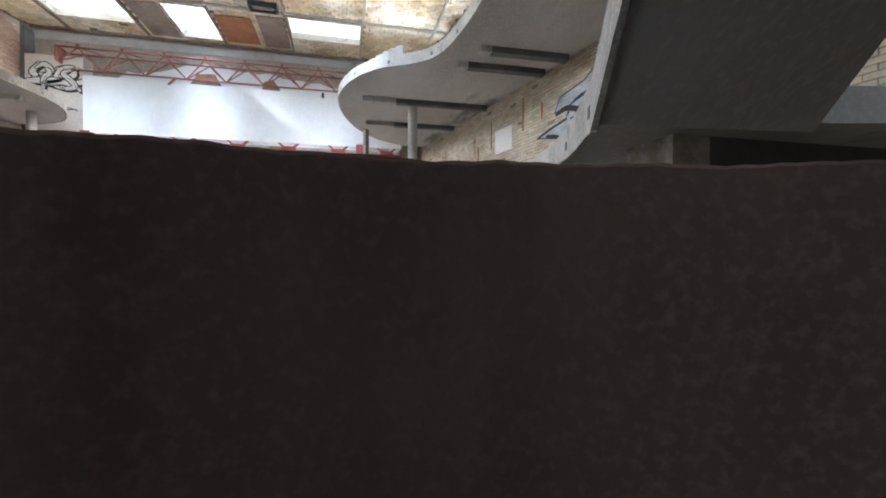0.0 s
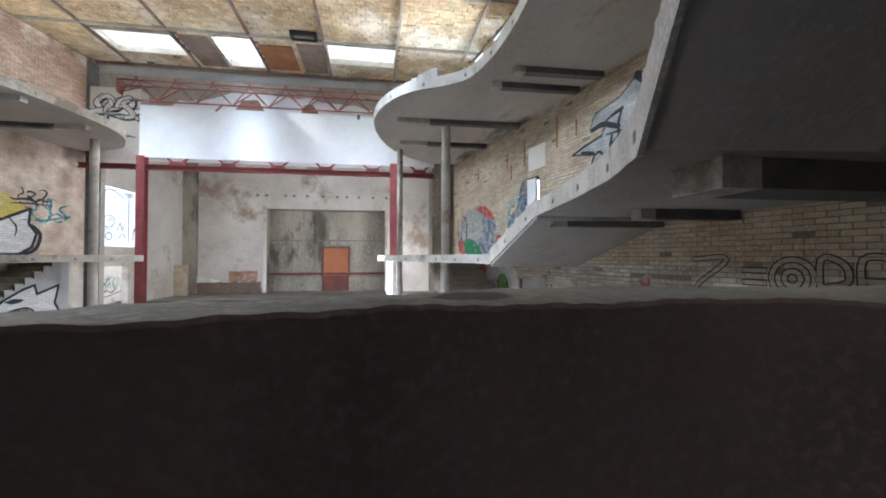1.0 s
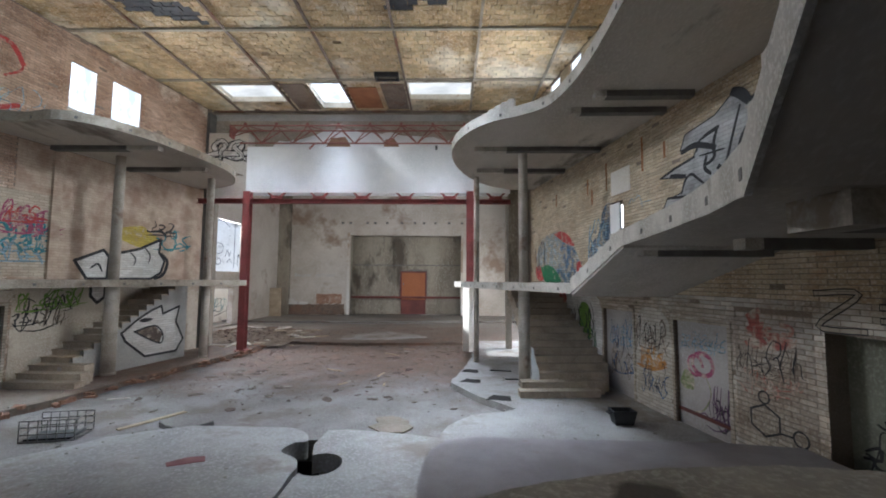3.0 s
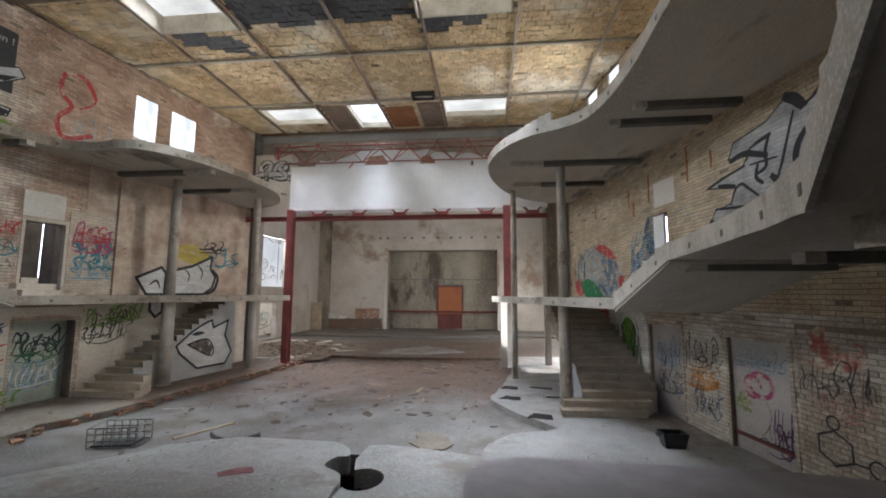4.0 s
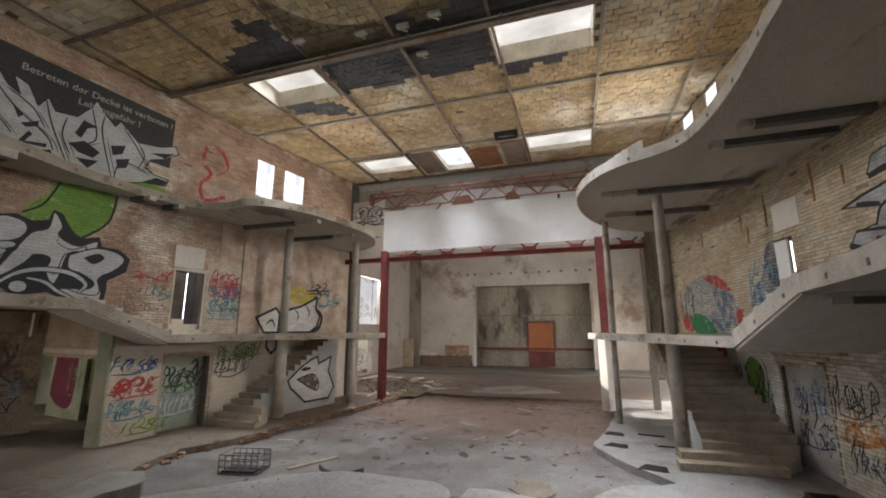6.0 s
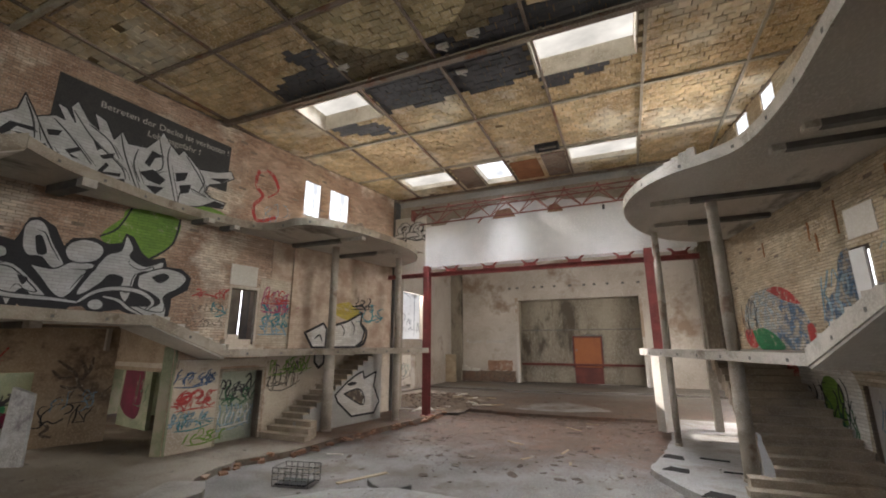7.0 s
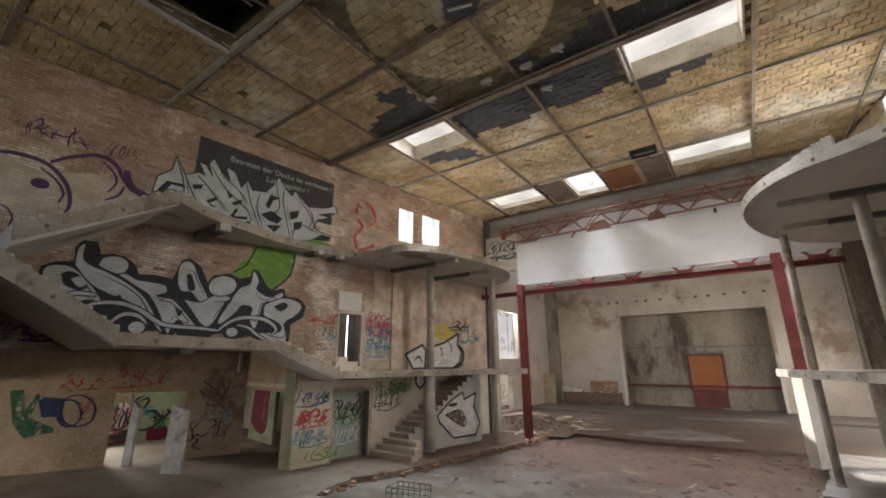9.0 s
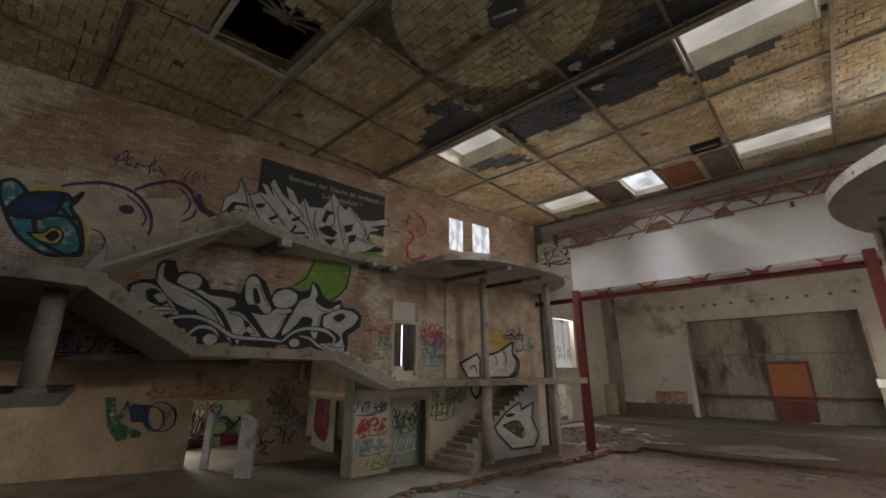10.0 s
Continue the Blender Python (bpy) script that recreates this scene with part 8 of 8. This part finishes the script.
TORN = mat("torn_covering", (0.115, 0.08, 0.06), (0.05, 0.034, 0.025), (0.18, 0.14, 0.11), 2.5, 0.9, 0.6, 18, (0.30, 0.27, 0.23), 0.6)
shapes = []
for i in range(300):
    x_, y_ = rnd.uniform(-4.8, 4.3), rnd.choice((rnd.gauss(17.0, 2.2), rnd.gauss(13.0, 2.0), rnd.gauss(19.5, 0.8)))
    if not 9.3 < y_ < 21.0:
        continue
    r_ = 0.02 + 0.13 * rnd.random() ** 3
    n_ = rnd.randrange(5, 9)
    a_, st_ = rnd.uniform(0, 6.28), rnd.uniform(0.9, 2.6)
    ring_ = [(r_ * st_ * rnd.uniform(0.5, 1.3) * math.cos(6.283 * k / n_), r_ * rnd.uniform(0.5, 1.3) * math.sin(6.283 * k / n_)) for k in range(n_)]
    pl = [(x_ + p * math.cos(a_) - q * math.sin(a_), y_ + p * math.sin(a_) + q * math.cos(a_)) for p, q in ring_]
    shapes.append(prism(pl, -0.19, [-0.18 + rnd.uniform(0.003, 0.016) for _ in range(n_)]))
v, f = merge(*shapes)
tagged(mesh_ob("torn_flakes", v, f, TORN), "brown torn flakes of floor covering before the stage", "debris", kind="stuff")


def wire_crate(x, y, z, turn):
    c = thing("wire_crate", (x, y, z), "grey wire crate lying on the dance floor", "crate")
    L_, W_, H_ = 0.95, 0.6, 0.42
    for i in range(7):
        k = -L_ / 2 + L_ * i / 6
        mesh_ob("wire", *merge(bar((k, -W_ / 2, 0.02), (k, -W_ / 2, H_), 0.014), bar((k, W_ / 2, 0.02), (k, W_ / 2, H_), 0.014), bar((k, -W_ / 2, 0.02), (k, W_ / 2, 0.02), 0.014)), WIRE, c)
    for z_ in (0.02, 0.16, 0.30, 0.42):
        mesh_ob("rim", *merge(*[bar(a + (z_,), b + (z_,), 0.018) for a, b in (((-L_ / 2, -W_ / 2), (L_ / 2, -W_ / 2)), ((L_ / 2, -W_ / 2), (L_ / 2, W_ / 2)), ((L_ / 2, W_ / 2), (-L_ / 2, W_ / 2)), ((-L_ / 2, W_ / 2), (-L_ / 2, -W_ / 2)))]), WIRE, c)
    mesh_ob("board", *block(-L_ / 2 + 0.05, L_ / 2 - 0.1, -W_ / 2 + 0.05, W_ / 2 - 0.05, 0.03, 0.06), BLACK_PLASTIC, c, "dark board inside")
    c.matrix_world = Matrix.Translation((x, y, z)) @ pose(0, 0, 0, 0, 0, turn)


wire_crate(-4.15, 8.6, -0.18, 12)
tub = thing("plastic_tub", (7.5, 9.3, 0.0), "black plastic tub lying by the doorway", "tub")
V = [(-0.24, -0.16, 0), (0.24, -0.16, 0), (0.24, 0.16, 0), (-0.24, 0.16, 0), (-0.31, -0.22, 0.4), (0.31, -0.22, 0.4), (0.31, 0.22, 0.4), (-0.31, 0.22, 0.4), (-0.27, -0.18, 0.4), (0.27, -0.18, 0.4), (0.27, 0.18, 0.4), (-0.27, 0.18, 0.4), (-0.21, -0.13, 0.03), (0.21, -0.13, 0.03), (0.21, 0.13, 0.03), (-0.21, 0.13, 0.03)]
F = [(3, 2, 1, 0)] + [(i, (i + 1) % 4, 4 + (i + 1) % 4, 4 + i) for i in range(4)] + [(4 + i, 4 + (i + 1) % 4, 8 + (i + 1) % 4, 8 + i) for i in range(4)] + [(8 + i, 8 + (i + 1) % 4, 12 + (i + 1) % 4, 12 + i) for i in range(4)] + [(12, 13, 14, 15)]
mesh_ob("shell", [(x * 0.8, y * 0.8, z * 0.72) for x, y, z in V], F, BLACK_PLASTIC, tub)
mesh_ob("handle", *merge(bar((-0.24, -0.06, 0.26), (-0.31, -0.06, 0.22), 0.02), bar((-0.24, 0.06, 0.26), (-0.31, 0.06, 0.22), 0.02), bar((-0.31, -0.06, 0.22), (-0.31, 0.06, 0.22), 0.02)), BLACK_PLASTIC, tub)

v, f = prism(jag([(0.0, 0.05), (0.34, 0.02), (0.30, 0.42), (0.17, 0.75), (0.08, 1.15), (-0.04, 1.2), (0.0, 0.05)], 0.14, 0.025, 15)[:-1], 0.0, 0.02)
sheet = mesh_ob("plaster_sheet", [(0.6 * a, c, 0.75 * b) for a, b, c in v], f, FASCIA)
sheet.location = (6.02, 11.6, 0.34)
tagged(sheet, "torn white plaster sheet standing on the stair edge", "sheet")

# the end of the raised floor: a broken brick block
v, f = prism(jag([(-5.4, 5.2), (-4.7, 5.6), (-4.6, 6.4), (-5.2, 6.9), (-5.9, 6.6), (-5.4, 5.2)], 0.2, 0.05, 9)[:-1], -0.2, 0.22)
tagged(mesh_ob("broken_plinth", v, f, CONCRETE), "broken concrete plinth at the edge of the raised floor", "plinth")
# pale sheets that lean in the foyer doorway
DIRTY_WHITE = mat("dirty_white_sheet", (0.52, 0.54, 0.55), (0.30, 0.30, 0.29), (0.60, 0.61, 0.61), 2.4, 0.8, 0.3, 30, (0.20, 0.18, 0.20), 0.58)
for x_, y_, w_, h_, lab in ((-11.58, 6.12, 0.56, 2.0, "tall pale plaster sheet leaning in the foyer"), (-13.95, 5.72, 0.26, 2.0, "narrow white post standing in the foyer doorway")):
    v, f = prism([(-w_ / 2, -w_ * 0.3), (w_ / 2, w_ * 0.26), (w_ / 2 - 0.03, w_ * 0.26 + 0.09), (-w_ / 2 - 0.03, -w_ * 0.3 + 0.09)], 0.0, [h_, h_ - 0.22, h_ - 0.2, h_])
    v = [(p[0] * (1 - 0.16 * p[2]), p[1], p[2]) for p in v]
    o = mesh_ob("leaning_panel", [(p[0] - 0.05 * p[2], p[1] + 0.03 * p[2], p[2]) for p in v], f, DIRTY_WHITE)
    o.location = (x_, y_, 0.0)
    tagged(o, lab, "panel")

# plaster that still covers parts of the left wall
for y0, y1, z0, z1, m_, seed in ((11.35, 18.3, 2.98, 6.98, PLASTER_PINK, 1), (11.5, 18.3, 0.0, 2.74, PLASTER, 2), (8.45, 9.84, 0.0, 2.6, PLASTER, 3), (12.5, 18.2, 7.3, 8.4, PLASTER_PINK, 4)):
    v, f = wall_box(-1, y0, y1, z0, z1, -0.03, 0.019)
    tagged(mesh_ob("plaster_left", v, f, m_), "worn plaster still covering the side wall", "plaster", kind="structure")

# ---- bricks of the side walls ----
BL, BH, JT = 0.26, 0.0833, 0.015


def brick_rows(ya, yb, za, zb, holes, seed):
    """Brick faces (y0, y1, z0, z1) in running bond, cut at the openings."""
    rnd = random.Random(seed)
    out = []
    for r in range(int(za / BH), int(zb / BH)):
        z0, z1 = r * BH + JT, (r + 1) * BH
        spans = [(ya, yb)]
        for h in holes:
            if h[2] < z1 and h[3] > z0:
                spans = [q for s in spans for q in ((s[0], min(s[1], h[0])), (max(s[0], h[1]), s[1])) if q[1] - q[0] > 0.03]
        for s0, s1 in spans:
            y = math.floor(s0 / BL) * BL + (r % 2) * BL / 2 - BL
            while y < s1:
                y0, y1 = max(s0, y + JT), min(s1, y + BL)
                if y1 - y0 > 0.03:
                    out.append((y0, y1, z0, z1))
                y += BL
    return out


def brick_mesh(side, rows, seed, material, name, label):
    rnd = random.Random(seed)
    V, F = [], []
    for y0, y1, z0, z1 in rows:
        if rnd.random() < 0.012:
            continue
        w = rnd.uniform(0.004, 0.019)
        k = len(V)
        for ww in (-0.01, w):
            for y, z in ((y0, z0), (y1, z0), (y1, z1), (y0, z1)):
                V.append(on_wall(side, y, z + (rnd.uniform(-.005, .005) if ww > 0 else 0), ww + (rnd.uniform(-.003, .003) if ww > 0 else 0)))
        q = [(4, 5, 6, 7), (0, 4, 7, 3), (1, 2, 6, 5), (0, 1, 5, 4), (3, 7, 6, 2)]
        F += [tuple(k + i for i in (a if side < 0 else a[::-1])) for a in q]
    return tagged(mesh_ob(name, V, F, material), label, "bricks", kind="stuff")


plastered = [(11.35, 18.9, 2.98, 6.98), (11.5, 18.9, 0.0, 2.74), (8.45, 9.84, 0.0, 2.6)]
brick_mesh(-1, brick_rows(-2.5, 18.3, 0.0, CEIL, L_HOLES + plastered, 1), 1, BRICK_RED, "brickwork_left", "reddish and whitewashed brick courses of the side wall")
NEAR = (6.48, 7.9, 0.0, 2.55)
brick_mesh(1, brick_rows(1.0, 18.3, 2.75, CEIL, R_HOLES, 2), 2, BRICK, "brickwork_right", "buff brick courses of the side wall")
# Below the gallery deck: greyer bricks, also darkened in place of its shade.
brick_mesh(1, brick_rows(1.0, 18.3, 0.0, 2.75, R_HOLES + [NEAR], 2), 2, BRICK_GREY, "brickwork_right_foot", "grey-buff dirty brick courses at the wall foot, darkened for gallery shade")
wall_r = bpy.data.objects["wall_right"]
shared = {}
rnd = random.Random(5)
for y0, y1, z0, z1 in brick_rows(NEAR[0], NEAR[1], NEAR[2], NEAR[3], R_HOLES, 3)[:300]:
    key = (round(y1 - y0, 3), rnd.randrange(3))
    if key not in shared:
        L_, w = y1 - y0, 0.007 + 0.004 * key[1]
        me = bpy.data.meshes.new("brick")
        h = BH - JT
        me.from_pydata([(0, 0, 0), (L_, 0, 0), (L_, 0, h), (0, 0, h), (0.003, w, 0.003), (L_ - 0.003, w, 0.003), (L_ - 0.003, w, h - 0.003), (0.003, w, h - 0.003)], [], [(4, 7, 6, 5), (0, 3, 7, 4), (1, 5, 6, 2), (0, 4, 5, 1), (3, 2, 6, 7)])
        me.materials.append(BRICK_GREY)
        shared[key] = me
    b = new("brick", shared[key])
    e = on_wall(1, y0, z0)
    b.matrix_world = Matrix.Translation(e) @ Matrix(((-0.1591, -0.9873, 0), (0.9873, -0.1591, 0), (0, 0, 1))).to_4x4()
    b.parent = wall_r
